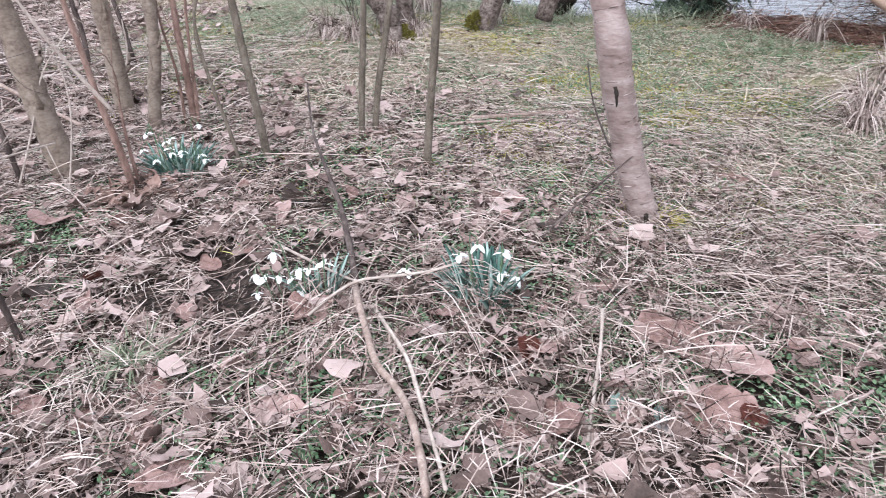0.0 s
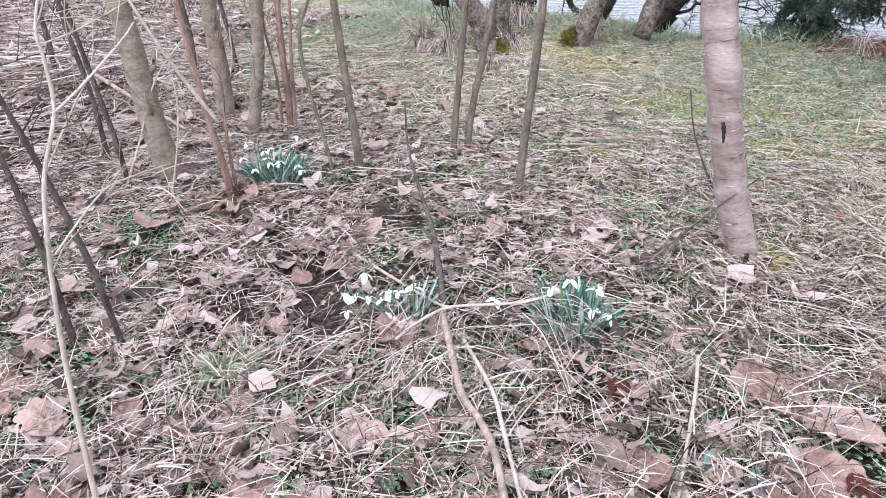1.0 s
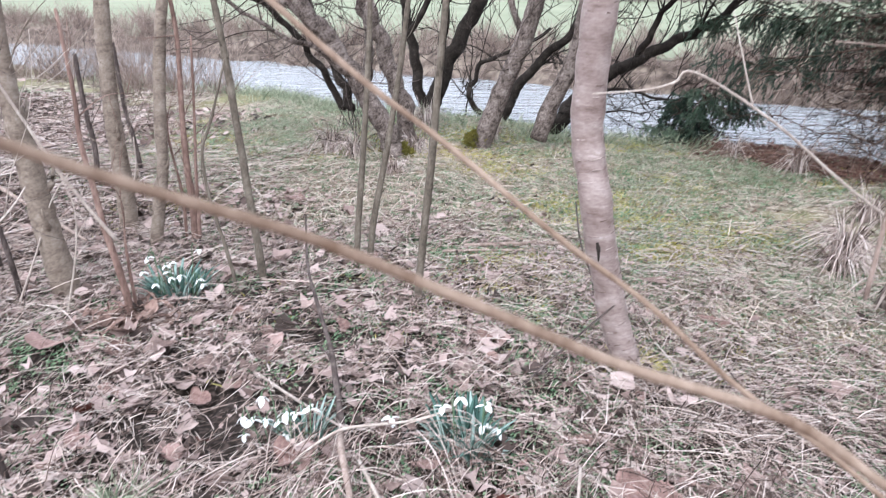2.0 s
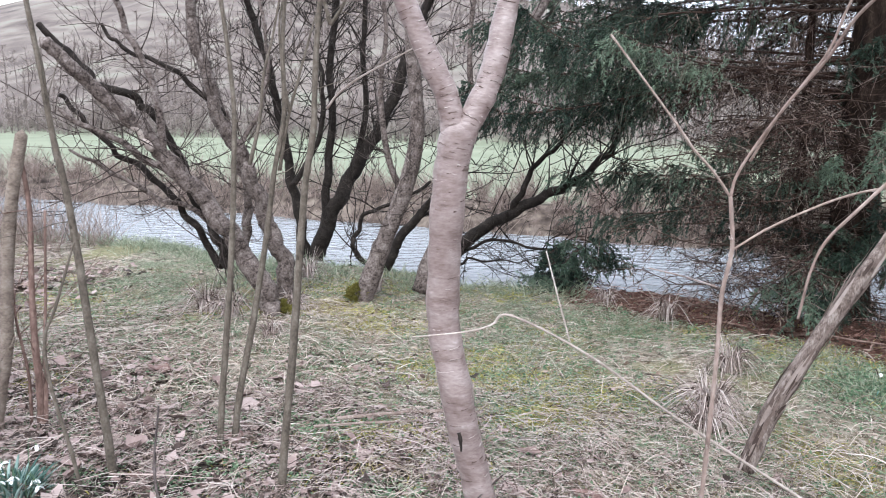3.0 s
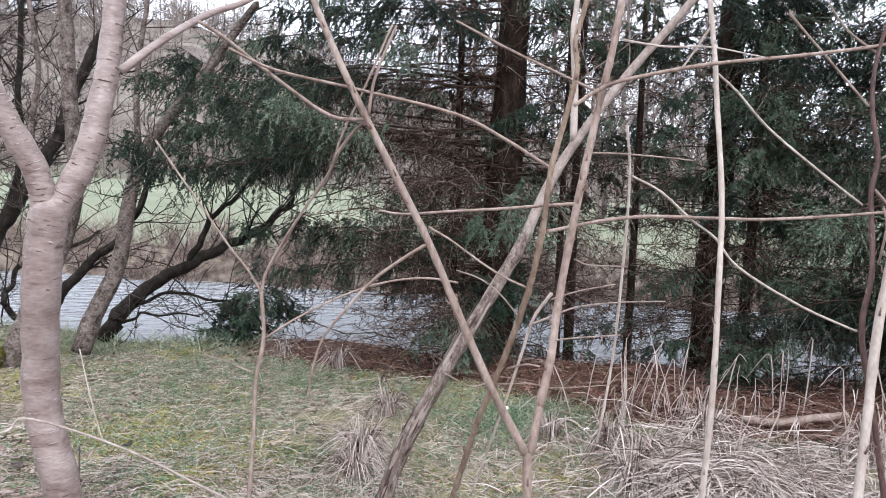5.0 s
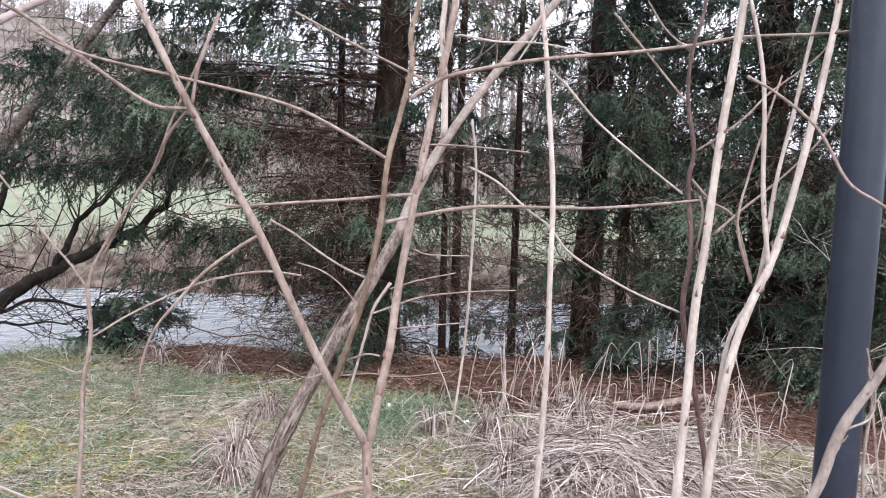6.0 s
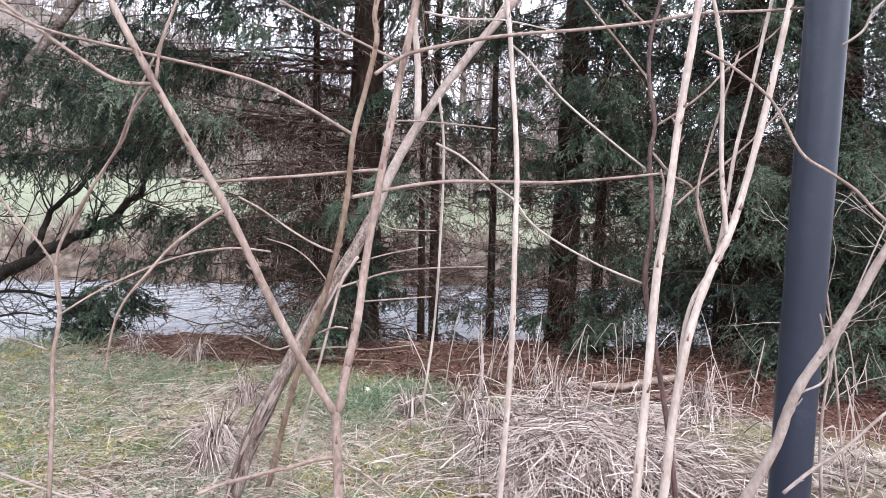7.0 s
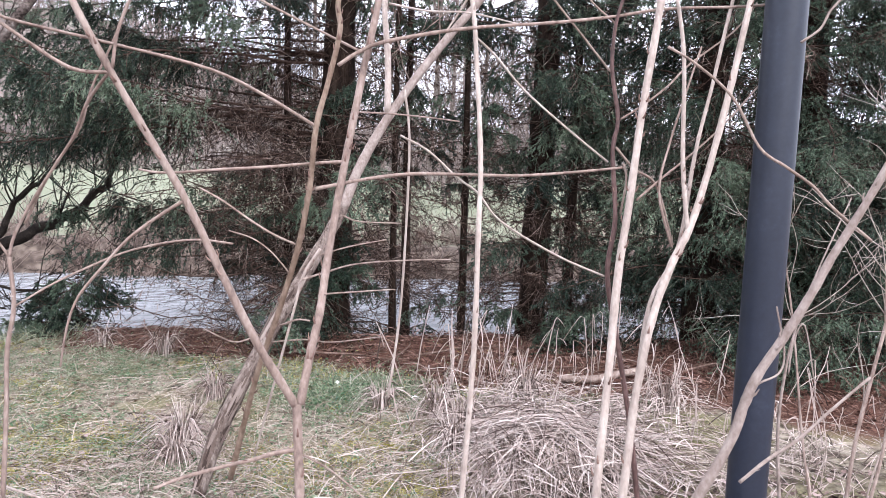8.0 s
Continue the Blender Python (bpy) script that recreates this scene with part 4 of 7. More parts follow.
ARM_A = [
    ("stem", [(1.621, 0.201, 0.708), (1.664, 0.154, 0.845), (1.676, 0.139, 0.916), (1.686, 0.124, 0.972), (1.711, 0.087, 1.059), (1.728, 0.056, 1.138), (1.738, 0.04, 1.185), (1.764, -0.008, 1.306), (1.806, -0.053, 1.448)], 0.0094, 0.0059),
    ("twig", [(1.671, 0.142, 0.897), (1.682, 0.126, 0.953), (1.715, 0.1, 0.978), (1.724, 0.098, 1.017), (1.705, 0.109, 1.094)], 0.0023, 0.0015),
    ("twig", [(1.619, 0.109, 0.804), (1.655, 0.083, 0.842), (1.699, 0.051, 0.88), (1.741, 0.021, 0.928), (1.794, -0.017, 0.985)], 0.0033, 0.0026),
    ("twig", [(1.976, 0.181, 0.611), (1.977, 0.201, 0.794), (1.995, 0.202, 0.932), (2.015, 0.195, 1.025)], 0.0037, 0.0023),
]
ARM_B = [
    ("twig", [(1.822, 0.156, 1.559), (1.85, 0.136, 1.585), (1.866, 0.126, 1.62), (1.898, 0.104, 1.661)], 0.0024, 0.0020),
    ("twig", [(1.711, 0.087, 1.059), (1.756, 0.082, 1.112), (1.82, 0.077, 1.196), (1.887, 0.07, 1.284)], 0.0015, 0.0012),
    ("twig", [(2.203, 0.281, 0.856), (2.215, 0.28, 0.934), (2.236, 0.266, 0.974), (2.252, 0.237, 0.832)], 0.0021, 0.0016),
]
ARM = ARM_A + ARM_B
# -- twiggy bush behind the post
TWIGGY = [
    ("stem", [(3.10, 0.42, 0.0), (3.08, 0.40, 0.45), (3.14, 0.35, 0.95), (3.12, 0.30, 1.45), (3.20, 0.22, 1.95)], 0.0075, 0.0035),
    ("stem", [(3.16, 0.40, 0.0), (3.26, 0.36, 0.5), (3.30, 0.42, 1.0), (3.42, 0.40, 1.6)], 0.0065, 0.0030),
    ("stem", [(3.06, 0.46, 0.0), (2.98, 0.52, 0.4), (2.99, 0.60, 0.85), (2.90, 0.66, 1.3)], 0.0050, 0.0025),
]
# -- long pale runner and the close branch
RUNNER = [
    ("stem", [(0.235, 0.850, 0.948), (0.308, 0.845, 0.955), (0.345, 0.838, 0.966), (0.372, 0.833, 0.980), (0.499, 0.854, 0.91), (0.646, 0.877, 0.803), (0.825, 0.87, 0.687), (1.054, 0.847, 0.539)], 0.0011, 0.0026),
    ("twig", [(0.466, 0.850, 0.927), (0.451, 0.870, 0.991), (0.438, 0.900, 1.060)], 0.0012, 0.0008),
]
CLOSE = [
    ("stem", [(-0.1, -0.066, 1.069), (-0.092, -0.049, 1.059), (-0.08, -0.035, 1.048), (-0.055, -0.016, 1.032), (-0.016, 0.004, 1.012), (0.032, 0.02, 0.985), (0.085, 0.034, 0.956), (0.158, 0.049, 0.924), (0.202, 0.053, 0.893), (0.259, 0.056, 0.851)], 0.0014, 0.0027),
    ("stem", [(-0.109, 0.253, 1.103), (-0.07, 0.241, 1.07), (-0.021, 0.227, 1.031), (0.027, 0.215, 0.997), (0.092, 0.197, 0.947), (0.14, 0.185, 0.914), (0.189, 0.17, 0.872), (0.238, 0.158, 0.839), (0.293, 0.143, 0.797)], 0.0023, 0.0018),
]
# -- riverside alder A
ALDER_A = [
    ("trunk", [(-0.281, 4.854, -0.049), (-0.335, 4.849, 0.165), (-0.45, 4.835, 0.377), (-0.571, 4.817, 0.566), (-0.686, 4.798, 0.75), (-0.806, 4.775, 0.911), (-0.937, 4.746, 1.084), (-1.104, 4.704, 1.284), (-1.314, 4.643, 1.503), (-1.532, 4.568, 1.722)], 0.0759, 0.0375),
    ("limb", [(-0.686, 4.798, 0.75), (-0.882, 4.759, 0.964), (-1.056, 4.717, 1.067), (-1.222, 4.671, 1.182), (-1.479, 4.587, 1.337)], 0.0313, 0.0154),
    ("limb", [(-0.937, 4.746, 1.084), (-0.968, 4.739, 1.405), (-1.058, 4.716, 1.664), (-1.13, 4.697, 1.915), (-1.172, 4.685, 2.162)], 0.0275, 0.0155),
]
ALDER_B = [
    ("trunk", [(-0.185, 5.214, 0.018), (-0.254, 5.208, 0.307), (-0.341, 5.2, 0.589), (-0.425, 5.191, 0.865), (-0.525, 5.178, 1.095), (-0.626, 5.163, 1.244), (-0.697, 5.152, 1.465), (-0.762, 5.14, 1.717), (-0.802, 5.133, 1.964), (-0.812, 5.131, 2.279)], 0.0630, 0.0333),
    ("limb", [(-0.546, 5.427, 0.315), (-0.512, 5.432, 0.562), (-0.512, 5.432, 0.807), (-0.561, 5.425, 1.048), (-0.635, 5.415, 1.362)], 0.0393, 0.0190),
    ("limb", [(-0.525, 5.178, 1.095), (-0.354, 5.199, 1.44), (-0.308, 5.203, 1.816), (-0.387, 5.195, 2.177)], 0.0184, 0.0105),
    ("limb", [(-0.587, 4.916, 0.534), (-0.786, 4.881, 0.706), (-1.032, 4.826, 0.819), (-1.261, 4.764, 0.961), (-1.473, 4.695, 1.096)], 0.0206, 0.0093),
]
ALDER_C = [
    ("dark_limb", [(-1.713, 5.000, 1.875), (-1.536, 5.000, 1.707), (-1.371, 5.000, 1.530), (-1.196, 5.000, 1.454), (-1.068, 5.000, 1.344), (-0.928, 5.000, 1.095), (-0.820, 5.000, 0.802), (-0.674, 5.000, 0.519), (-0.585, 4.950, 0.317)], 0.020, 0.034),
    ("dark_limb", [(-1.617, 5.000, 1.437), (-1.496, 5.000, 1.318), (-1.313, 5.000, 1.109), (-1.121, 5.000, 0.967), (-0.959, 5.000, 0.802), (-0.795, 5.000, 0.578), (-0.646, 5.000, 0.309)], 0.014, 0.026),
    ("dark_limb", [(-1.394, 5.200, 1.917), (-1.268, 5.200, 1.762), (-1.032, 5.200, 1.680), (-0.828, 5.200, 1.558), (-0.622, 5.200, 1.339)], 0.012, 0.020),
    ("torn_limb", [(-1.344, 4.700, 1.456), (-1.241, 4.700, 1.373), (-1.153, 4.700, 1.295), (-1.080, 4.700, 1.209), (-1.000, 4.700, 1.109)], 0.012, 0.026),
]
ALDER = ALDER_A + ALDER_B + ALDER_C
WILLOW_A = [
    ("trunk", [(0.333, 5.438, -0.052), (0.419, 5.435, 0.187), (0.504, 5.431, 0.424), (0.61, 5.425, 0.681), (0.694, 5.418, 0.936), (0.744, 5.413, 1.231), (0.727, 5.415, 1.561), (0.695, 5.418, 1.885), (0.687, 5.418, 2.204), (0.655, 5.421, 2.594)], 0.0789, 0.0410),
    ("trunk", [(0.778, 5.413, 0.02), (0.858, 5.405, 0.281), (0.979, 5.391, 0.542), (1.038, 5.383, 0.757), (1.075, 5.377, 1.056), (1.151, 5.366, 1.396), (1.29, 5.342, 1.652), (1.527, 5.292, 1.995), (1.721, 5.244, 2.293), (1.912, 5.189, 2.586)], 0.0710, 0.0269),
    ("limb", [(1.151, 5.366, 1.396), (1.124, 5.37, 1.767), (1.138, 5.368, 2.134), (1.191, 5.359, 2.538)], 0.0236, 0.0165),
]
WILLOW_B = [
    ("limb", [(0.66, 5.521, 0.736), (0.534, 5.53, 1.057), (0.474, 5.533, 1.559), (0.518, 5.531, 1.971), (0.46, 5.534, 2.448)], 0.0277, 0.0148),
]
WILLOW = WILLOW_A + WILLOW_B
DARK_A = [
    ("trunk", [(-0.108, 7.162, -0.044), (-0.205, 7.157, 0.344), (-0.264, 7.154, 0.724), (-0.343, 7.148, 1.096), (-0.408, 7.143, 1.513), (-0.519, 7.133, 1.968), (-0.651, 7.118, 2.409), (-0.712, 7.111, 2.746)], 0.0549, 0.0242),
    ("trunk", [(-0.07, 7.163, -0.018), (0.058, 7.167, 0.34), (0.25, 7.169, 0.752), (0.494, 7.163, 1.136), (0.711, 7.151, 1.572), (0.846, 7.141, 2.028), (1.059, 7.119, 2.508), (1.163, 7.106, 2.925)], 0.0859, 0.0345),
    ("limb", [(0.003, 7.166, 0.231), (0.066, 7.167, 0.833), (0.11, 7.168, 1.37), (0.098, 7.168, 1.947), (0.194, 7.169, 2.517), (0.224, 7.169, 2.873)], 0.0438, 0.0252),
]
DARK_B = [
    ("limb", [(0.304, 7.168, 0.779), (0.443, 7.165, 1.377), (0.411, 7.166, 1.96), (0.437, 7.165, 2.582), (0.455, 7.164, 2.888)], 0.0307, 0.0190),
    ("limb", [(-0.258, 7.054, 0.731), (-0.005, 7.066, 1.156), (0.029, 7.067, 1.626), (-0.039, 7.065, 2.084), (0.019, 7.066, 2.539)], 0.0297, 0.0165),
    ("trunk", [(0.58, 6.398, 0.026), (0.729, 6.388, 0.33), (0.977, 6.363, 0.609), (1.222, 6.329, 0.888), (1.365, 6.305, 1.237), (1.433, 6.293, 1.63)], 0.0483, 0.0178),
    ("trunk", [(0.612, 6.957, -0.107), (0.451, 6.964, -0.032), (0.325, 6.968, 0.08), (0.294, 6.968, 0.173), (0.348, 6.967, 0.308), (0.455, 6.964, 0.471), (0.668, 6.954, 0.552), (1.042, 6.919, 0.772)], 0.0306, 0.0152),
]
DARK_C = [
    ("trunk", [(0.985, 6.085, -0.025), (1.185, 6.057, 0.223), (1.398, 6.02, 0.422), (1.632, 5.97, 0.582), (1.933, 5.892, 0.725), (2.18, 5.815, 0.899), (2.375, 5.748, 1.118), (2.476, 5.709, 1.354)], 0.0673, 0.0195),
    ("limb", [(1.632, 5.97, 0.582), (1.722, 5.948, 0.817), (1.834, 5.919, 1.011), (1.991, 5.875, 1.157), (2.122, 5.834, 1.348)], 0.0290, 0.0133),
    ("limb", [(1.233, 6.049, 0.248), (1.519, 5.995, 0.326), (1.851, 5.915, 0.259), (2.085, 5.846, 0.241)], 0.0156, 0.0078),
    ("limb", [(1.138, 6.064, 0.099), (1.378, 6.024, 0.151), (1.712, 5.951, 0.132)], 0.0137, 0.0059),
]
DARK = DARK_A + DARK_B + DARK_C
# -- ground sticks
STICKS_A = [
    ("dark_stick", [(-0.220, 1.410, 0.030), (-0.234, 1.473, 0.070), (-0.253, 1.549, 0.120), (-0.273, 1.620, 0.160), (-0.299, 1.679, 0.200), (-0.332, 1.766, 0.240), (-0.379, 1.916, 0.290), (-0.439, 2.248, 0.340)], 0.0105, 0.0029),
    ("dark_stick", [(-0.253, 1.549, 0.120), (-0.271, 1.592, 0.140), (-0.302, 1.613, 0.170)], 0.0059, 0.0015),
    ("stick", [(-0.222, 1.387, 0.050), (-0.195, 1.229, 0.090), (-0.174, 1.145, 0.080), (-0.143, 1.024, 0.070), (-0.104, 0.974, 0.050), (-0.073, 0.889, 0.050), (-0.052, 0.787, 0.040), (-0.042, 0.703, 0.030)], 0.0083, 0.0073),
    ("stick", [(-0.159, 1.244, 0.060), (-0.087, 1.075, 0.050), (-0.060, 0.965, 0.040), (-0.025, 0.803, 0.030), (-0.010, 0.717, 0.030)], 0.0051, 0.0039),
]
STICKS_B = [
    ("stick", [(-0.534, 1.914, 0.030), (-0.337, 1.784, 0.030), (-0.177, 1.651, 0.030), (-0.066, 1.578, 0.030), (0.022, 1.523, 0.030)], 0.0080, 0.0052),
    ("stick", [(-0.482, 1.833, 0.030), (-0.368, 1.763, 0.030), (-0.242, 1.670, 0.030)], 0.0069, 0.0047),
    ("stick", [(0.134, 2.867, 0.030), (0.275, 2.885, 0.030), (0.440, 2.903, 0.030), (0.593, 2.905, 0.030)], 0.0097, 0.0100),
    ("stick", [(0.039, 2.791, 0.030), (0.223, 2.803, 0.030), (0.450, 2.803, 0.030)], 0.0071, 0.0060),
    ("dark_stick", [(0.242, 1.632, 0.020), (0.333, 1.655, 0.100), (0.436, 1.709, 0.170), (0.532, 1.774, 0.220), (0.608, 1.830, 0.250)], 0.0031, 0.0021),
    ("dark_stick", [(0.626, 2.347, 0.020), (0.590, 2.384, 0.100), (0.558, 2.457, 0.200), (0.566, 2.628, 0.300)], 0.0042, 0.0028),
]
STICKS_C = [
    ("stick", [(4.060, 2.425, 0.040), (4.193, 2.268, 0.050), (4.395, 2.203, 0.070), (4.597, 2.112, 0.090)], 0.0256, 0.0231),
    ("stick", [(0.345, 1.206, 0.070), (0.319, 1.093, 0.050), (0.286, 0.977, 0.030), (0.249, 0.849, 0.010)], 0.0038, 0.0043),
    ("stick", [(-0.575, 1.785, 0.030), (-0.441, 1.627, 0.040), (-0.260, 1.434, 0.050), (-0.197, 1.372, 0.060)], 0.0042, 0.0034),
    ("stick", [(-0.314, 1.246, 0.050), (-0.265, 1.275, 0.080), (-0.204, 1.310, 0.100), (-0.126, 1.330, 0.100), (-0.035, 1.351, 0.100), (0.056, 1.369, 0.120)], 0.0039, 0.0033),
    ("stick", [(-3.109, 4.970, 0.100), (-2.876, 4.231, 0.120), (-2.689, 3.593, 0.120), (-2.567, 3.124, 0.100)], 0.0185, 0.0097),
]
STICKS_D = [
    ("stick", [(-3.163, 4.360, 0.200), (-2.399, 3.608, 0.150), (-1.951, 3.214, 0.100), (-1.506, 2.835, 0.050)], 0.0149, 0.0066),
]
STICKS = STICKS_A + STICKS_B + STICKS_C + STICKS_D
# -- large fallen leaves: x, y, span
LEAVES_A = [(0.50, 1.17, 0.184), (0.57, 1.07, 0.165), (0.21, 0.93, 0.134), (0.12, 0.88, 0.075), (-0.35, 0.98, 0.110), (-0.51, 0.82, 0.126), (-0.60, 0.94, 0.113), (-0.63, 1.07, 0.101), (-0.46, 1.16, 0.090), (-0.52, 1.87, 0.123), (-1.23, 1.92, 0.148), (-0.99, 1.89, 0.094), (-0.88, 1.41, 0.077)]
LEAVES_B = [(-1.04, 1.00, 0.151), (-0.96, 0.90, 0.103), (-0.87, 0.78, 0.144), (-1.21, 1.27, 0.143), (0.00, 1.27, 0.092), (0.18, 1.14, 0.117), (0.34, 0.89, 0.067), (-0.07, 0.82, 0.083), (-0.74, 1.00, 0.088), (-0.87, 1.04, 0.073), (0.48, 0.92, 0.128), (-0.34, 1.31, 0.095), (0.55, 0.89, 0.070)]
LEAVES_C = [(-0.75, 3.67, 0.138), (-1.12, 3.41, 0.118), (-0.28, 2.73, 0.105), (0.16, 1.91, 0.087), (0.99, 2.17, 0.094), (-1.04, 1.27, 0.091), (-1.16, 1.11, 0.119), (0.33, 1.01, 0.065), (0.50, 1.36, 0.086), (-0.21, 1.00, 0.069), (-0.66, 1.65, 0.073)]
BLOOMS_LEFT = [(-0.460, 1.385, 0.084), (-0.433, 1.385, 0.076), (-0.401, 1.385, 0.077), (-0.368, 1.385, 0.072), (-0.356, 1.385, 0.095), (-0.328, 1.385, 0.093), (-0.290, 1.385, 0.108), (-0.461, 1.385, 0.032), (-0.355, 1.385, 0.034), (-0.360, 1.385, 0.003), (-0.409, 1.385, 0.142)]
BLOOMS_RIGHT = [(0.033, 1.345, 0.141), (0.076, 1.345, 0.167), (0.137, 1.345, 0.144), (0.131, 1.345, 0.091), (0.171, 1.345, 0.079)]
BLOOM_SINGLE = [(-0.092, 1.370, 0.093)]
IVY = [(-0.69, 0.99, 0.044), (-0.85, 0.92, 0.050), (-0.97, 0.83, 0.058), (0.32, 0.94, 0.034), (0.39, 0.88, 0.045), (0.48, 1.11, 0.033)]
RUST = [(0.18, 1.12, 0.098), (0.55, 0.88, 0.069), (-0.94, 1.54, 0.098), (-0.57, 1.40, 0.058)]

STONES = [(-0.56, 1.09, 0.014, "small pinkish round stone in the litter"), (0.32, 0.95, 0.019, "small blue-grey stone in the litter"), (0.39, 0.88, 0.024, "small grey stone in the litter"), (0.36, 1.00, 0.014, "small reddish stone in the litter")]
POST = (1.868, 0.208)
SCAR = (0.455, 1.704, 0.412)


# ---- woody plants ----
def sprout(heap, pts, count, length, r, rng, up=0.3, depth=1, sides=3, start=0.25, wild=0.9, each=4):
    """Side twigs along pts, and twigs on those."""
    p = smooth_line(pts, 4)
    d = unit(np.gradient(p, axis=0))
    for _ in range(count):
        i = int(rng.uniform(start, 1.0) * (len(p) - 1))
        way = unit(d[i] * rng.uniform(0.4, 1.0) + rng.normal(0, wild, 3) + np.array([0, 0, up]))
        l = length * rng.uniform(0.4, 1.0)
        line = [p[i]]
        for _ in range(4):
            way = unit(way + rng.normal(0, 0.16, 3) + np.array([0, 0, up * 0.15]))
            line.append(line[-1] + way * l / 4)
        tube(heap, line, r, r * 0.35, sides, 2)
        if depth > 1:
            sprout(heap, line, each, l * 0.55, r * 0.55, rng, up, depth - 1, 3, 0.3, wild, each)


def stem_mesh(name, pts, r0, r1, mat, rng, sides=10, per=5, rough=0.10):
    heap = Heap()
    tube(heap, pts, r0, r1, sides, per, rough, rng)
    return heap.mesh(name, mat)


def knots(pts, r0, r1, rng, count):
    """Small buds and nodes along a stem."""
    heap = Heap()
    p = smooth_line(pts, 5)
    for _ in range(count):
        i = int(rng.uniform(0.1, 0.95) * (len(p) - 2))
        k = i / len(p)
        r = r0 + (r1 - r0) * k
        side = unit(np.cross(p[i + 1] - p[i], rng.normal(0, 1, 3)))
        along_ = unit(p[i + 1] - p[i])
        a = p[i] + side * r * 0.6
        tube(heap, [a, a + side * r * 0.7 + along_ * r * 0.5, a + side * r * 1.0 + along_ * r * 1.8], r * 0.42, r * 0.10, 5, 2)
    return heap


def kinked(pts, rng, amount):
    """The same line with the small crooked bends of slow-grown wood."""
    p = smooth_line(pts, 3)
    p[1:-1] += rng.normal(0, amount, (len(p) - 2, 3))
    return p


def plant(name, label, category, rows, mats, seed, twigs=None, twig_mat=None, group="", buds=0, bud_mat=None, sides=10, crook=0.0):
    """One woody plant: its stems and limbs as parts, fine twigs as one more part."""
    rng = np.random.default_rng(seed)
    base = rows[0][1][0]
    ob = thing(name, label, category, group, at=base)
    shift = np.array(base)
    fine = Heap()
    bud = Heap()
    for kind_, pts, r0, r1 in rows:
        pts = np.array(pts) - shift
        if crook:
            pts = kinked(pts, rng, crook)
        me = stem_mesh(kind_, pts, r0, r1, mats.get(kind_, mats["*"]), rng, sides if r0 > 0.006 else 6)
        part(kind_, me, ob)
        if twigs:
            n, l, r, up, depth = twigs
            reach = np.linalg.norm(pts[-1] - pts[0])
            sprout(fine, pts, max(2, int(n * reach)), l, min(r, r1 * 0.8), rng, up, depth)
        if buds:
            k = knots(pts, r0, r1, rng, max(1, int(buds * np.linalg.norm(pts[-1] - pts[0]))))
            if k.n:
                bud.add(np.concatenate(k.v), np.concatenate(k.q), np.concatenate(k.t))
    if fine.n:
        tagged(part("twig_tangle", fine.mesh("twig_tangle", twig_mat or mats["*"]), ob), kind="stuff")
    if bud.n:
        tagged(part("bud_growth", bud.mesh("bud_growth", bud_mat or mats["*"]), ob), kind="stuff")
    return ob


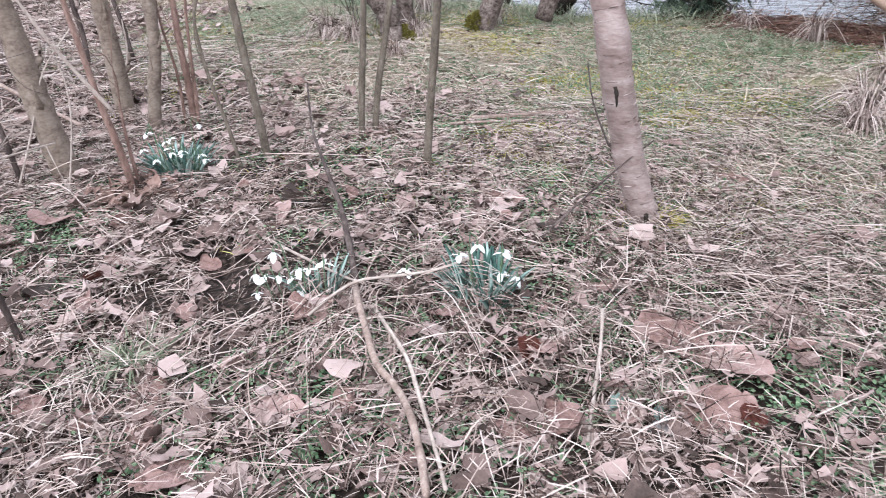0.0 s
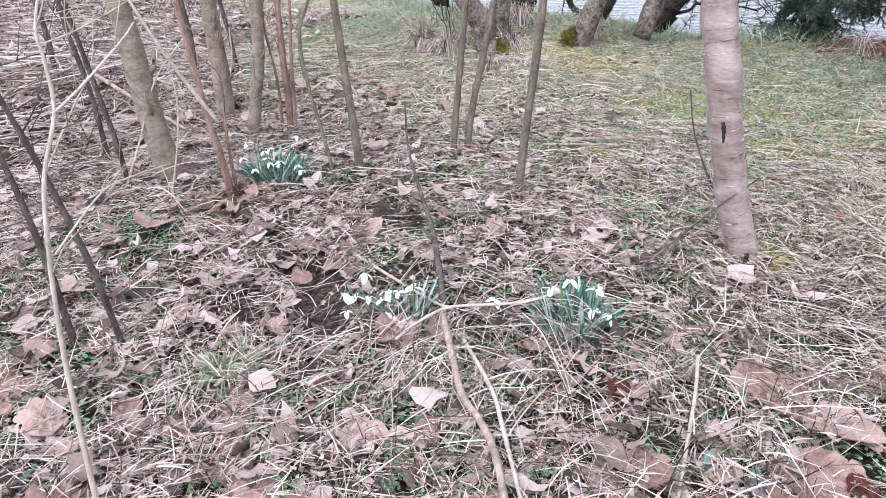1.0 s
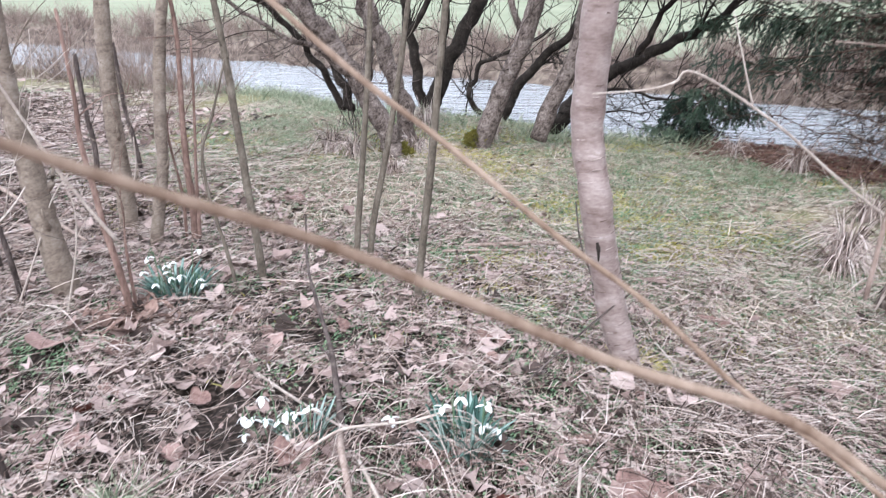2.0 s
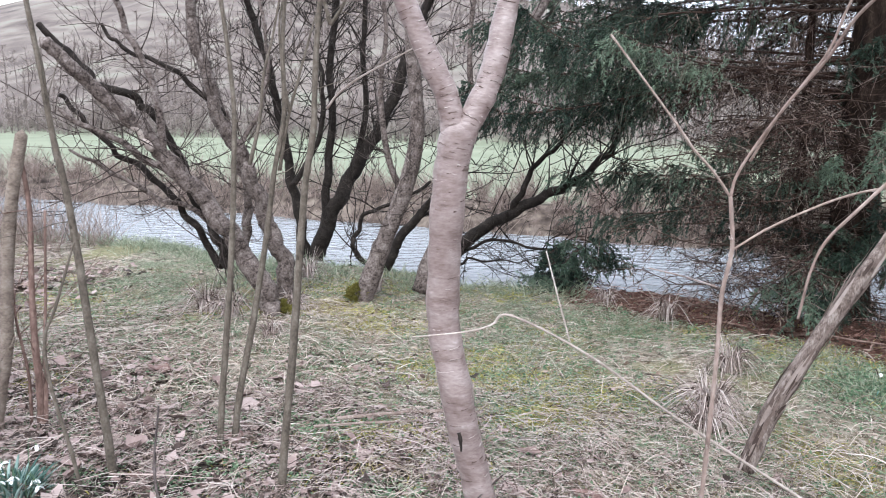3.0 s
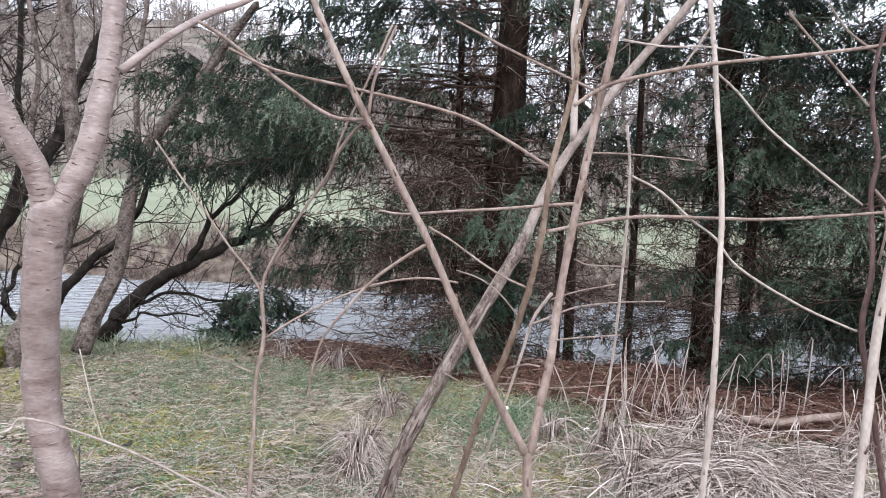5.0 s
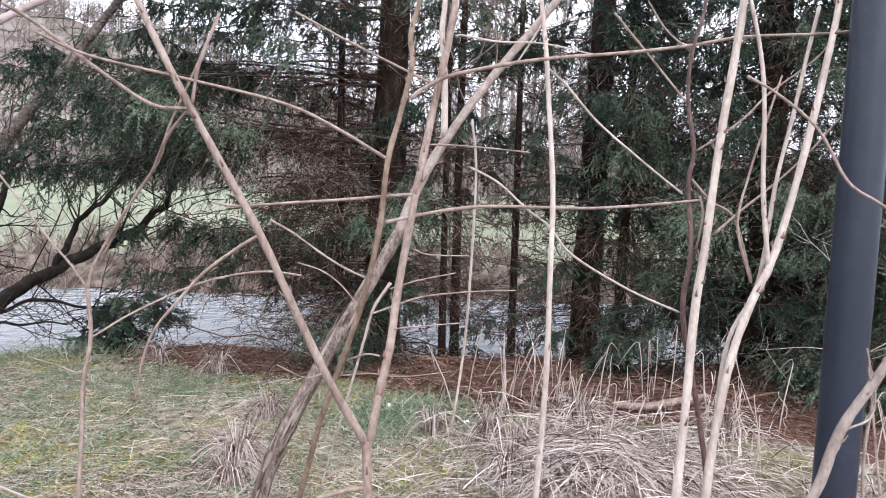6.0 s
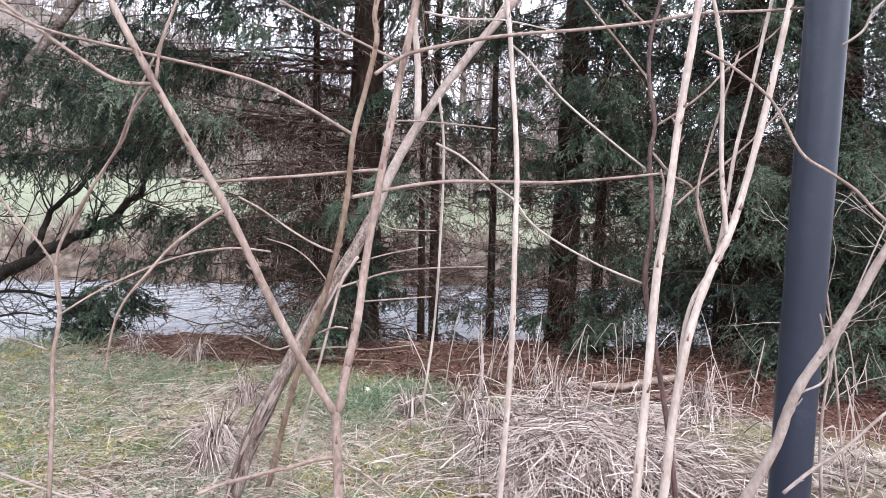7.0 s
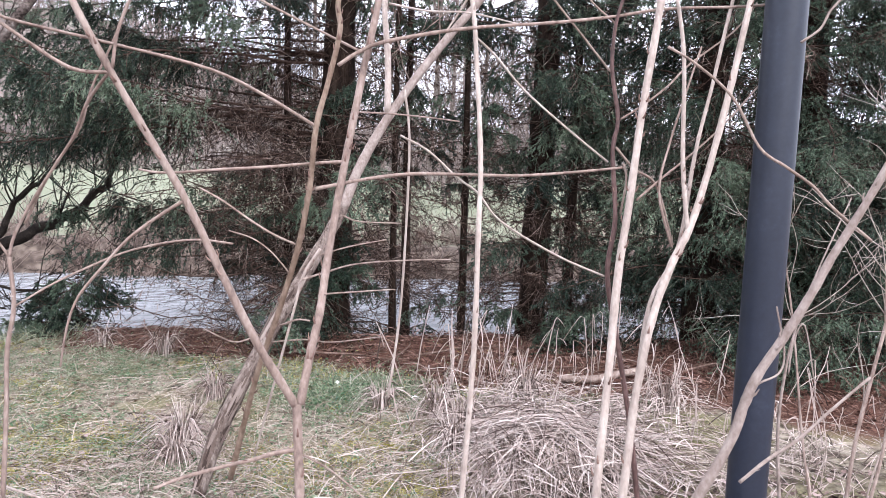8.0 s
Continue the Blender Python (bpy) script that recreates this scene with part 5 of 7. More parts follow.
def build_cherry():
    rng = np.random.default_rng(11)
    tree = plant("cherry_tree", "forked young cherry tree with banded grey-pink bark", "tree", CHERRY, {"*": CHERRY_BARK}, 11, sides=18)
    base = np.array(CHERRY[0][1][0])
    # raised lenticels in short level bands round trunk and limbs
    heap = Heap()
    for kind_, pts, r0, r1 in CHERRY[:3]:
        p = smooth_line(np.array(pts) - base, 6)
        d = unit(np.gradient(p, axis=0))
        for _ in range(330):
            f = rng.uniform(0.01, 0.98)
            i = int(f * (len(p) - 1))
            r = (r0 + (r1 - r0) * f) * 1.0
            e1 = unit(np.cross(d[i], (0.3, 0.2, 0.9) if abs(d[i][2]) < 0.9 else (1.0, 0.2, 0.0)))
            e2 = np.cross(d[i], e1)
            a0, wide = rng.uniform(0, 2 * np.pi), rng.uniform(0.08, 0.42)
            ring = [p[i] + d[i] * rng.normal(0, 0.0006) + r * (math.cos(a0 + wide * k) * e1 + math.sin(a0 + wide * k) * e2) for k in (-1, -0.5, 0, 0.5, 1)]
            tube(heap, ring, rng.uniform(0.0008, 0.0019), 0.0006, 4, 1)
    tagged(part("lenticel_pattern", heap.mesh("lenticel_pattern", LENTICEL), tree, "level rows of brown and pale lenticels"), kind="stuff")
    # mossy grass collar and the dark wound at the foot
    heap = Heap()
    n = 170
    a = rng.uniform(0, 2 * np.pi, n)
    a = np.where(rng.random(n) < 0.6, rng.normal(-0.4, 0.6, n), a)
    r = rng.uniform(0.042, 0.068, n)
    b = np.stack([r * np.cos(a), r * np.sin(a), np.full(n, 0.06)], -1)
    h = rng.uniform(0.04, 0.11, n)[:, None]
    way = unit(np.stack([np.cos(a), np.sin(a), np.full(n, 1.2)], -1) + rng.normal(0, 0.3, (n, 3)))
    t = np.array([0, 0.5, 1.0])
    c = b[:, None] + way[:, None] * (t[None, :, None] * h[:, None]) - np.array([0, 0, 1]) * (t ** 2)[None, :, None] * h[:, None] * 0.4
    side = unit(np.cross(way, rng.normal(0, 1, (n, 3))))[:, None] * 0.0014 * np.array([1, 0.8, 0.1])[None, :, None]
    ribbons(heap, c, side)
    part("moss_collar", heap.mesh("moss_collar", MOSS_SHOOT), tree, "yellow-green grass tuft at the foot")
    foot = np.array(SCAR) - base
    heap = Heap()
    tube(heap, [foot + (0, 0.006, 0.025), foot + (0.004, -0.002, 0.005), foot + (0.006, -0.003, -0.025)], 0.006, 0.002, 7, 3, 0.5, rng)
    part("scar", heap.mesh("scar", DARK_BARK), tree, "dark split bark scar")
    heap = Heap()
    tube(heap, [np.array([-0.018, -0.056, 0.115]), np.array([-0.016, -0.058, 0.085]), np.array([-0.014, -0.058, 0.05])], 0.004, 0.011, 8, 4, 0.5, rng)
    part("wound", heap.mesh("wound", DARK_BARK), tree, "dark hollow wound at the foot")


def moss_cushion(parent, at, r, rng):
    """A low shaggy moss cushion: many short shoots over a rounded foot."""
    heap = Heap()
    n = 2600
    d = unit(rng.normal(0, 1, (n, 3)))
    k = np.array([1 + 0.5 * noise.noise(Vector(v) * 2.3) for v in d])[:, None]
    c = d * r * k * (1.0, 0.8, 0.75)
    e = c + unit(d + rng.normal(0, 0.6, (n, 3))) * rng.uniform(0.008, 0.022, (n, 1))
    spikes(heap, c * 0.9, e, unit(np.cross(d, rng.normal(0, 1, (n, 3)))) * 0.006)
    part("moss_cushion", heap.mesh("moss_cushion", MOSS, False), parent, "olive-yellow moss on the foot", Matrix.Translation(at))


def build_woody():
    build_cherry()
    for i, row in enumerate(SAPLINGS):
        plant("sapling", "slender grey-brown sapling with smooth bark", "sapling", [row] + FORKS.get(i, []), {"*": OLIVE_BARK, "twig": ELDER_BARK}, 20 + i, (3, 0.28, 0.0022, 0.3, 1), OLIVE_BARK, "saplings", 4)
    kinds = {"trunk": ("young_tree", "young tree with smooth grey-brown trunk", GREY_BARK), "red_stem": ("dead_stem", "reddish rotten stem with peeling bark", RED_BARK),
             "dark_stem": ("dark_sapling", "thin dark stem leaning out of the litter", STEM_BARK), "pale_stem": ("dry_stalk", "bleached dry stalk standing in litter", PALE_BARK)}
    for i, row in enumerate(LEFT):
        name, label, mat = kinds[row[0]]
        plant(name, label, name.split("_")[-1], [("stem",) + row[1:]], {"*": mat}, 40 + i,
              (6, 0.4, 0.0022, 0.4, 2) if row[0] == "dark_stem" else (4, 0.35, 0.0018, 0.3, 2) if row[0] == "pale_stem" else (1.5, 0.5, 0.003, 0.4, 2), mat, "stand of young stems", 3)
    elder = plant("elder", "leaning elder with dark peeling bark below and smooth grey limbs", "shrub", ELDER, {"*": PEEL_BARK, "branch": PALE_BARK, "limb": ELDER_BARK}, 60, (1.5, 0.5, 0.003, 0.4, 2), SHRUB_BARK, sides=12)
    rng = np.random.default_rng(19)
    line = smooth_line(np.array(ELDER[0][1]) - np.array(ELDER[0][1][0]), 8)
    ways = unit(np.gradient(line, axis=0))
    heap = Heap()
    for _ in range(90):
        i = int(rng.uniform(0.03, 0.8) * (len(line) - 1))
        out = unit(np.cross(ways[i], rng.normal(0, 1, 3)))
        l = rng.uniform(0.05, 0.17)
        f = np.linspace(-0.5, 0.5, 5)[:, None]
        c = line[i] + ways[i] * l * f + out * (ELDER[0][2] * 0.98 + 0.014 * rng.random() * (f * rng.choice([-1, 1]) + 0.5) ** 2)
        side = np.cross(ways[i], out) * rng.uniform(0.003, 0.008) * np.array([0.5, 1, 1, 0.8, 0.2])[:, None]
        ribbons(heap, c[None], side[None])
    tagged(part("bark_strip", heap.mesh("bark_strip", PEEL_STRIP), elder, "loose peeling strips of grey-brown bark"), kind="stuff")
    plant("forked_shrub", "bare brown shrub with long crossing arms", "shrub", SHRUB, {"*": SHRUB_BARK, "golden_stem": GOLDEN_BARK, "pale_twig": PALE_BARK}, 61, None, None, "", 26, RED_BARK)
    plant("wand_shrub", "thin two-armed brown shoot", "shrub", WAND, {"*": SHRUB_BARK}, 62, None, None, "", 18, PALE_BARK)
    plant("pale_shrub", "upright pale stem with thin twigs", "shrub", PALE, {"*": PALE_BARK}, 63, None, None, "", 14, SHRUB_BARK)
    plant("red_shrub", "clump of pale and reddish upright stems", "shrub", RED, {"*": PALE_BARK, "twig": SHRUB_BARK, "dark_stem": DARK_RED_BARK}, 64, None, None, "", 16, RED_BARK)
    plant("arching_shrub", "arching grey-brown stem beside the post", "shrub", ARM, {"*": ELDER_BARK}, 65, None, None, "", 8)
    plant("twiggy_bush", "thin pale bush with many fine bare twigs", "shrub", TWIGGY, {"*": SHRUB_BARK}, 68, (9, 0.42, 0.0022, 0.15, 2), PALE_BARK)
    plant("runner_shoot", "long pale shoot bowed over the grass", "shoot", RUNNER, {"*": PALE_BARK}, 66, None, None, "", 10)
    plant("hanging_branch", "bare brown branch hanging close to the path", "branch", CLOSE, {"*": CLOSE_BARK}, 67, None, None, "", 8)
    rng = np.random.default_rng(9)
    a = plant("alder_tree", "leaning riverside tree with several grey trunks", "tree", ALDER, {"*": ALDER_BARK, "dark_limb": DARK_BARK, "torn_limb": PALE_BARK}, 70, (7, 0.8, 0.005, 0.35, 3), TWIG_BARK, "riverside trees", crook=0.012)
    moss_cushion(a, (0.0, 0.02, 0.06), 0.105, rng)
    w = plant("willow_tree", "leaning riverside tree with two pale trunks", "tree", WILLOW, {"*": ALDER_BARK}, 71, (7, 0.8, 0.005, 0.4, 3), TWIG_BARK, "riverside trees")
    moss_cushion(w, (-0.02, 0.0, 0.06), 0.09, rng)
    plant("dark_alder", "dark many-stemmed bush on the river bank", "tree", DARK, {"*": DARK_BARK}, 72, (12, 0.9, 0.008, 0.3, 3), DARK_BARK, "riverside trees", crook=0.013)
    for row in STICKS:
        heap = Heap()
        p = np.array(row[1])
        tube(heap, p - p[0], row[2], row[3], 7, 4, 0.12, rng)
        whole("stick", heap.mesh("stick", STEM_BARK if row[0] == "dark_stick" else PALE_BARK if row[2] < 0.006 else SHRUB_BARK), "dark knotty twig poking out of the litter" if row[0] == "dark_stick" else "dry grey-brown stick lying on the litter", "stick", "sticks", m=Matrix.Translation(p[0]))


# ---- spruces ----
def spruce_branch(rng, az, h, length, alive, rise, bare=0.22, sag=(0.15, 0.5), detail=1.0):
    """One drooping branch with its side shoots and hanging twigs; needles on the living ones."""
    needles, wood = Heap(), Heap()
    down = np.array([0, 0, -1.0])
    out = np.array([np.cos(az), np.sin(az), 0])
    lat = np.array([-np.sin(az), np.cos(az), 0])
    u = np.linspace(0, 1, 9)[:, None]
    sweep = rng.normal(0, 0.22)
    line = out * length * (u - 0.08 * u ** 3) - down * (h + length * (rise * u - rng.uniform(*sag) * u ** 2 + 0.12 * u ** 5)) + lat * length * sweep * u ** 2
    line = line + np.cumsum(rng.normal(0, (0.020 if alive else 0.032) * length, (9, 3)), 0) * u ** 0.5
    tube(wood, line, 0.004 + 0.0028 * length if alive else 0.003 + 0.0024 * length, 0.0018, 4, 2)
    if alive and bare > 0.3:
        # dead shoots on the shaded inner part
        own = np.random.default_rng(int(h * 1e5) + int(length * 1e5))
        n = int(30 * length * bare)
        f = own.uniform(0.05, bare, n)
        p = np.stack([np.interp(f, u[:, 0], line[:, i]) for i in range(3)], -1)
        way = unit(out * own.uniform(-0.2, 0.9, (n, 1)) + lat * own.normal(0, 0.8, (n, 1)) + down * own.uniform(-0.3, 1.0, (n, 1)) + own.normal(0, 0.3, (n, 3)))
        tip = p + way * own.uniform(0.10, 0.42, (n, 1))
        rods(wood, p, tip, np.full(n, 0.0022))
        g = own.uniform(0.15, 1.0, (n, 5, 1))
        a = p[:, None] * (1 - g) + tip[:, None] * g
        b = a + unit(way[:, None] + own.normal(0, 0.7, (n, 5, 3)) + down * 0.3) * own.uniform(0.05, 0.20, (n, 5, 1))
        slivers(wood, a.reshape(-1, 3), b.reshape(-1, 3), 0.0018, own)
    n = int((26 if alive else 20) * length * detail) + 4
    f = rng.uniform(bare if alive else 0.08, 1.0, n)
    p = np.stack([np.interp(f, u[:, 0], line[:, i]) for i in range(3)], -1)
    side = np.where(rng.random(n) < 0.5, -1, 1)[:, None]
    l = (rng.uniform(0.12, 0.46, n) * (1.15 - 0.65 * f) * min(1.15, 0.25 + 0.6 * length))[:, None]
    if alive:
        way = unit(out * rng.uniform(0.1, 1.0, (n, 1)) + lat * side * rng.uniform(0.2, 1.0, (n, 1)) + down * rng.uniform(-0.1, 1.1, (n, 1)) + rng.normal(0, 0.2, (n, 3)))
        fall = 0.55
    else:
        way = unit(out * rng.uniform(-0.2, 0.9, (n, 1)) + lat * side * rng.uniform(0.2, 1.0, (n, 1)) + rng.normal(0, 0.55, (n, 3)) + down * 0.25)
        fall = 0.35
    mid = p + way * l * 0.5
    way2 = unit(way + down * fall * rng.uniform(0.2, 1.6, (n, 1)) + rng.normal(0, 0.28, (n, 3)))
    tip = mid + way2 * l * 0.6
    rods(wood, p, mid, np.full(n, 0.0028))
    rods(wood, mid, tip, np.full(n, 0.0020))
    k = 4
    g = rng.uniform(0.1, 1.0, (n, k, 1))
    a = np.where(g < 0.5, p[:, None] + (mid - p)[:, None] * g * 2, mid[:, None] + (tip - mid)[:, None] * (g - 0.5) * 2)
    b = a + unit(way2[:, None] + rng.normal(0, 0.6, (n, k, 3)) + down * (0.5 if alive else 0.2)) * l[:, None] * rng.uniform(0.2, 0.6, (n, k, 1))
    slivers(wood, a.reshape(-1, 3), b.reshape(-1, 3), 0.0016 if alive else 0.0019, rng)
    if not alive:
        c = (a * 0.4 + b * 0.6).reshape(-1, 3)[::2]
        way = (b - a).reshape(-1, 3)[::2]
        m = len(c)
        e = c + unit(way + rng.normal(0, 0.06, (m, 3))) * rng.uniform(0.03, 0.10, (m, 1)) + rng.normal(0, 0.02, (m, 3))
        slivers(wood, c, e, 0.0015, rng)
        return None, wood
    for s0, s1, m in ((p[:, None], mid[:, None], 9), (mid[:, None], tip[:, None], 20), (a, b, 17)):
        s0, s1 = s0.reshape(-1, 1, 3), s1.reshape(-1, 1, 3)
        q = len(s0)
        t = rng.uniform(0.0, 1.0, (q, m, 1))
        c = s0 * (1 - t) + s1 * t
        nd = unit(unit(s1 - s0) * 0.9 + rng.normal(0, 0.5, (q, m, 3)))
        e = c + nd * rng.uniform(0.015, 0.030, (q, m, 1)) * (1 if detail == 1 else 1.6)
        w = unit(np.cross(nd, rng.normal(0, 1, (q, m, 3)))) * (0.0042 if detail == 1 else 0.007)
        spikes(needles, c.reshape(-1, 3), e.reshape(-1, 3), w.reshape(-1, 3))
    return needles, wood


def spruce_crown(seed, height, radius, green, low, top=None, tilt=0.0, step=0.026, extra=None):
    """Branches of one spruce: the lower ones singly, as (wood, needles) pairs, and the joined top."""
    rng = np.random.default_rng(seed)
    single, needles, wood = [], Heap(), Heap()
    h = low
    if extra:
        # thick living side that overhangs the water
        for living, count, h0, h1, mid, wide, l0, l1 in extra:
            for _ in range(count):
                n, w = spruce_branch(rng, mid + rng.uniform(-wide, wide), rng.uniform(h0, h1), rng.uniform(l0, l1), living, rng.normal(0.02, 0.10), 0.5, (0.0, 0.22))
                single.append((w.mesh("branch", DEAD_TWIG), n.mesh("needles", NEEDLE, False) if n else None))
    while h < (top or height * 0.95):
        h += rng.uniform(0.4, 1.6) * step * (1 + 1.0 * max(0, h - 3.4))
        az = rng.uniform(0, 2 * np.pi)
        share, reach = green(h, az)
        alive = rng.random() < share
        if not alive and rng.random() < 0.25:
            continue
        length = radius * reach * max(0.06, 1 - (h / height) ** 1.3) * rng.uniform(0.5, 1.08) * (1.0 if alive else 0.85)
        n, w = spruce_branch(rng, az, h, length, alive, rng.normal(0.05 + tilt, 0.16), detail=1.0 if h < 3.4 else 0.4)
        if h < 3.0:
            single.append((w.mesh("branch", DEAD_TWIG), n.mesh("needles", NEEDLE, False) if n else None))
        else:
            for big, one in ((needles, n), (wood, w)):
                if one:
                    big.add(np.concatenate(one.v), np.concatenate(one.q) if one.q else None, np.concatenate(one.t) if one.t else None)
    return single, (needles.mesh("crown", NEEDLE, False) if needles.n else None), (wood.mesh("dead_branch", DEAD_TWIG) if wood.n else None)


def spruce(at, trunk_r, height, crown, label, seed, turn=0.0):
    ob = thing("spruce", label, "tree", "spruces", at=(at[0], at[1], float(ground_z(*at)) - 0.03))
    rng = np.random.default_rng(seed)
    heap = Heap()
    u = np.linspace(0, 1, 12)
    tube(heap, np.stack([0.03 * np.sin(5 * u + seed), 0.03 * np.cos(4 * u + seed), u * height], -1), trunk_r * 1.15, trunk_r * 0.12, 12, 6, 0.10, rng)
    part("trunk", heap.mesh("trunk", SHADED_SPRUCE_BARK), ob)
    m = pose(0, 0, 0, 0, 0, turn)
    single, top, wood = crown
    for w, n in single:
        b = part("branch", w, ob, "drooping branch with dark green needles" if n else "bare dead brown branch", m)
        if n:
            tagged(part("needles", n, b), kind="stuff")
    if top:
        tagged(part("crown", top, ob, "drooping dark green needle sprays", m), kind="stuff")
    if wood:
        tagged(part("upper_branchwork", wood, ob, "thin grey-brown wood of the crown", m), kind="stuff")
    return ob


def build_spruces():
    def side(h, az):
        d = math.cos(az - radians(143))
        if d > 0.55 and h > 1.35:
            return 0.08, 0.9
        if h > 2.6:
            return 0.2, 1.0
        if h < 1.3 and math.cos(az - radians(255)) > 0.3:
            return 0.18, 0.65
        return 0.06, 0.95

    def half(h, az):
        return (0.30 if h < 1.7 else 0.78, 1.0) if math.cos(az - radians(310)) > 0.0 else ((0.22, 0.8) if h < 1.5 else (0.12, 0.9))

    def full(h, az):
        return (0.70 if h > 0.5 else 0.5), (1.0 if h < 2.6 else 0.85)
    one = spruce_crown(31, 10.0, 2.5, side, 0.2, step=0.029, extra=((True, 19, 1.9, 2.7, radians(146), radians(24), 2.2, 3.1), (True, 11, 2.7, 3.8, radians(150), radians(28), 1.9, 3.0), (True, 4, 2.2, 3.2, radians(192), radians(25), 0.8, 1.6), (False, 30, 0.8, 2.0, radians(165), radians(48), 0.9, 2.2), (True, 3, 0.9, 1.25, radians(150), radians(10), 2.0, 2.4), (True, 7, 0.9, 1.75, radians(178), radians(30), 0.8, 1.3), (False, 15, 0.3, 1.0, radians(165), radians(40), 0.7, 1.6), (True, 9, 0.75, 1.15, radians(235), radians(35), 0.4, 0.75)))
    two = spruce_crown(32, 9.5, 1.7, half, 0.35, step=0.029, extra=((True, 10, 0.35, 0.9, radians(230), radians(40), 0.5, 1.0), (False, 12, 0.6, 2.4, radians(225), radians(60), 0.7, 1.4)))
    three = spruce_crown(33, 10.0, 2.2, full, 0.1, step=0.028)
    thin = spruce_crown(34, 7.0, 1.0, lambda h, az: (0.0 if h < 1.8 else 0.4, 1.0), 0.9, step=0.05)
    spruce((3.82, 4.62), 0.145, 10.0, one, "tall spruce with a thick bare lower trunk", 81)
    spruce((5.32, 3.76), 0.12, 9.5, two, "spruce with drooping lower sprays", 82)
    spruce((5.62, 3.66), 0.05, 7.0, thin, "thin spruce with dead lower twigs", 83, 40)
    spruce((3.50, 4.85), 0.035, 7.0, thin, "thin spruce with dead lower twigs", 84, 110)
    spruce((4.28, 4.42), 0.03, 7.0, thin, "thin spruce with dead lower twigs", 85, 200)
    for i, (x, y) in enumerate(((4.88, 4.24), (4.50, 4.53))):
        spruce((x, y), 0.035 + 0.008 * i, 7.0, thin, "thin spruce with dead lower twigs", 90 + i, 70 + 95 * i)
    spruce((6.35, 2.75), 0.13, 10.0, three, "dense dark spruce with sprays to the ground", 86)
    spruce((6.95, 2.2), 0.12, 10.0, three, "dense dark spruce with sprays to the ground", 88, 215)
    spruce((7.6, 1.5), 0.13, 10.0, three, "dense dark spruce with sprays to the ground", 87, 130)
    small = spruce_crown(35, 1.9, 0.62, lambda h, az: (0.8, 1.0), 0.12, 0.55, -0.05, 0.012)
    spruce((2.12, 5.62), 0.02, 0.5, small, "low dark spruce bush at the water's edge", 89)


# ---- snowdrops ----
def snowdrop_leaf(seed, length, width):
    rng = np.random.default_rng(seed)
    u = np.linspace(0, 1, 7)
    bend = rng.uniform(0.05, 0.6)
    c = np.stack([length * bend * u ** 2.2, np.zeros(7), length * u * (1 - 0.25 * bend * u)], -1)
    w = width * 0.5 * np.array([0.75, 0.9, 1.0, 1.0, 0.95, 0.82, 0.35])
    heap = Heap()
    fold = np.stack([-0.35 * w, np.zeros(7), np.zeros(7)], -1)
    left = c + np.stack([np.zeros(7), -w, np.zeros(7)], -1) + fold
    right = c + np.stack([np.zeros(7), w, np.zeros(7)], -1) + fold
    thick = np.array([0.0012, 0, 0])
    v = np.stack([left, c + thick, right, c - thick], 1).reshape(-1, 3)
    i = np.arange(6)[:, None] * 4
    q = np.concatenate([np.stack([i[:, 0] + a, i[:, 0] + b, i[:, 0] + 4 + b, i[:, 0] + 4 + a], -1) for a, b in ((0, 1), (1, 2), (2, 3), (3, 0))])
    heap.add(v, q)
    return heap.mesh("leaf", SNOW_LEAF)


def petal_mesh(length, width):
    heap = Heap()
    u = np.linspace(0, 1, 6)
    w = width * 0.5 * np.array([0.25, 0.75, 1.0, 0.95, 0.65, 0.1])
    out = length * 0.95 * np.sin(u * 1.45)
    c = np.stack([out, np.zeros(6), -length * 0.62 * u ** 1.5], -1)
    l = c + np.stack([-0.3 * w, -w, np.zeros(6)], -1)
    r = c + np.stack([-0.3 * w, w, np.zeros(6)], -1)
    v = np.stack([l, c, r], 1).reshape(-1, 3)
    i = np.arange(5) * 3
    q = np.concatenate([np.stack([i, i + 1, i + 4, i + 3], -1), np.stack([i + 1, i + 2, i + 5, i + 4], -1)])
    heap.add(v, q)
    return heap.mesh("petal", PETAL)


def flower_mesh(rng, foot, head):
    """Stem with its bent neck and green ovary; the petals hang from its end."""
    foot, head = np.array(foot), np.array(head)
    d = head - foot
    way = unit(np.array([d[0] + rng.normal(0, 0.02), d[1] + rng.normal(0, 0.02), 0]))
    e = head + (0, 0, 0.009)
    top = e - way * 0.022 + (0, 0, 0.010)
    heap = Heap()
    tube(heap, [foot, foot * 0.45 + top * 0.55 - way * 0.006, top, top + way * 0.011 + (0, 0, 0.004), top + way * 0.019 - (0, 0, 0.002), e], 0.0016, 0.0009, 6, 4)
    tube(heap, [e + (0, 0, 0.001), e - (0, 0, 0.003), e - (0, 0, 0.007)], 0.0022, 0.0028, 7, 3)
    tube(heap, [top - (0, 0, 0.003), top + way * 0.003 + (0, 0, 0.010), top + way * 0.012 + (0, 0, 0.016)], 0.0015, 0.0004, 5, 3)
    return heap.mesh("flower", BUD), e - np.array([0, 0, 0.007])


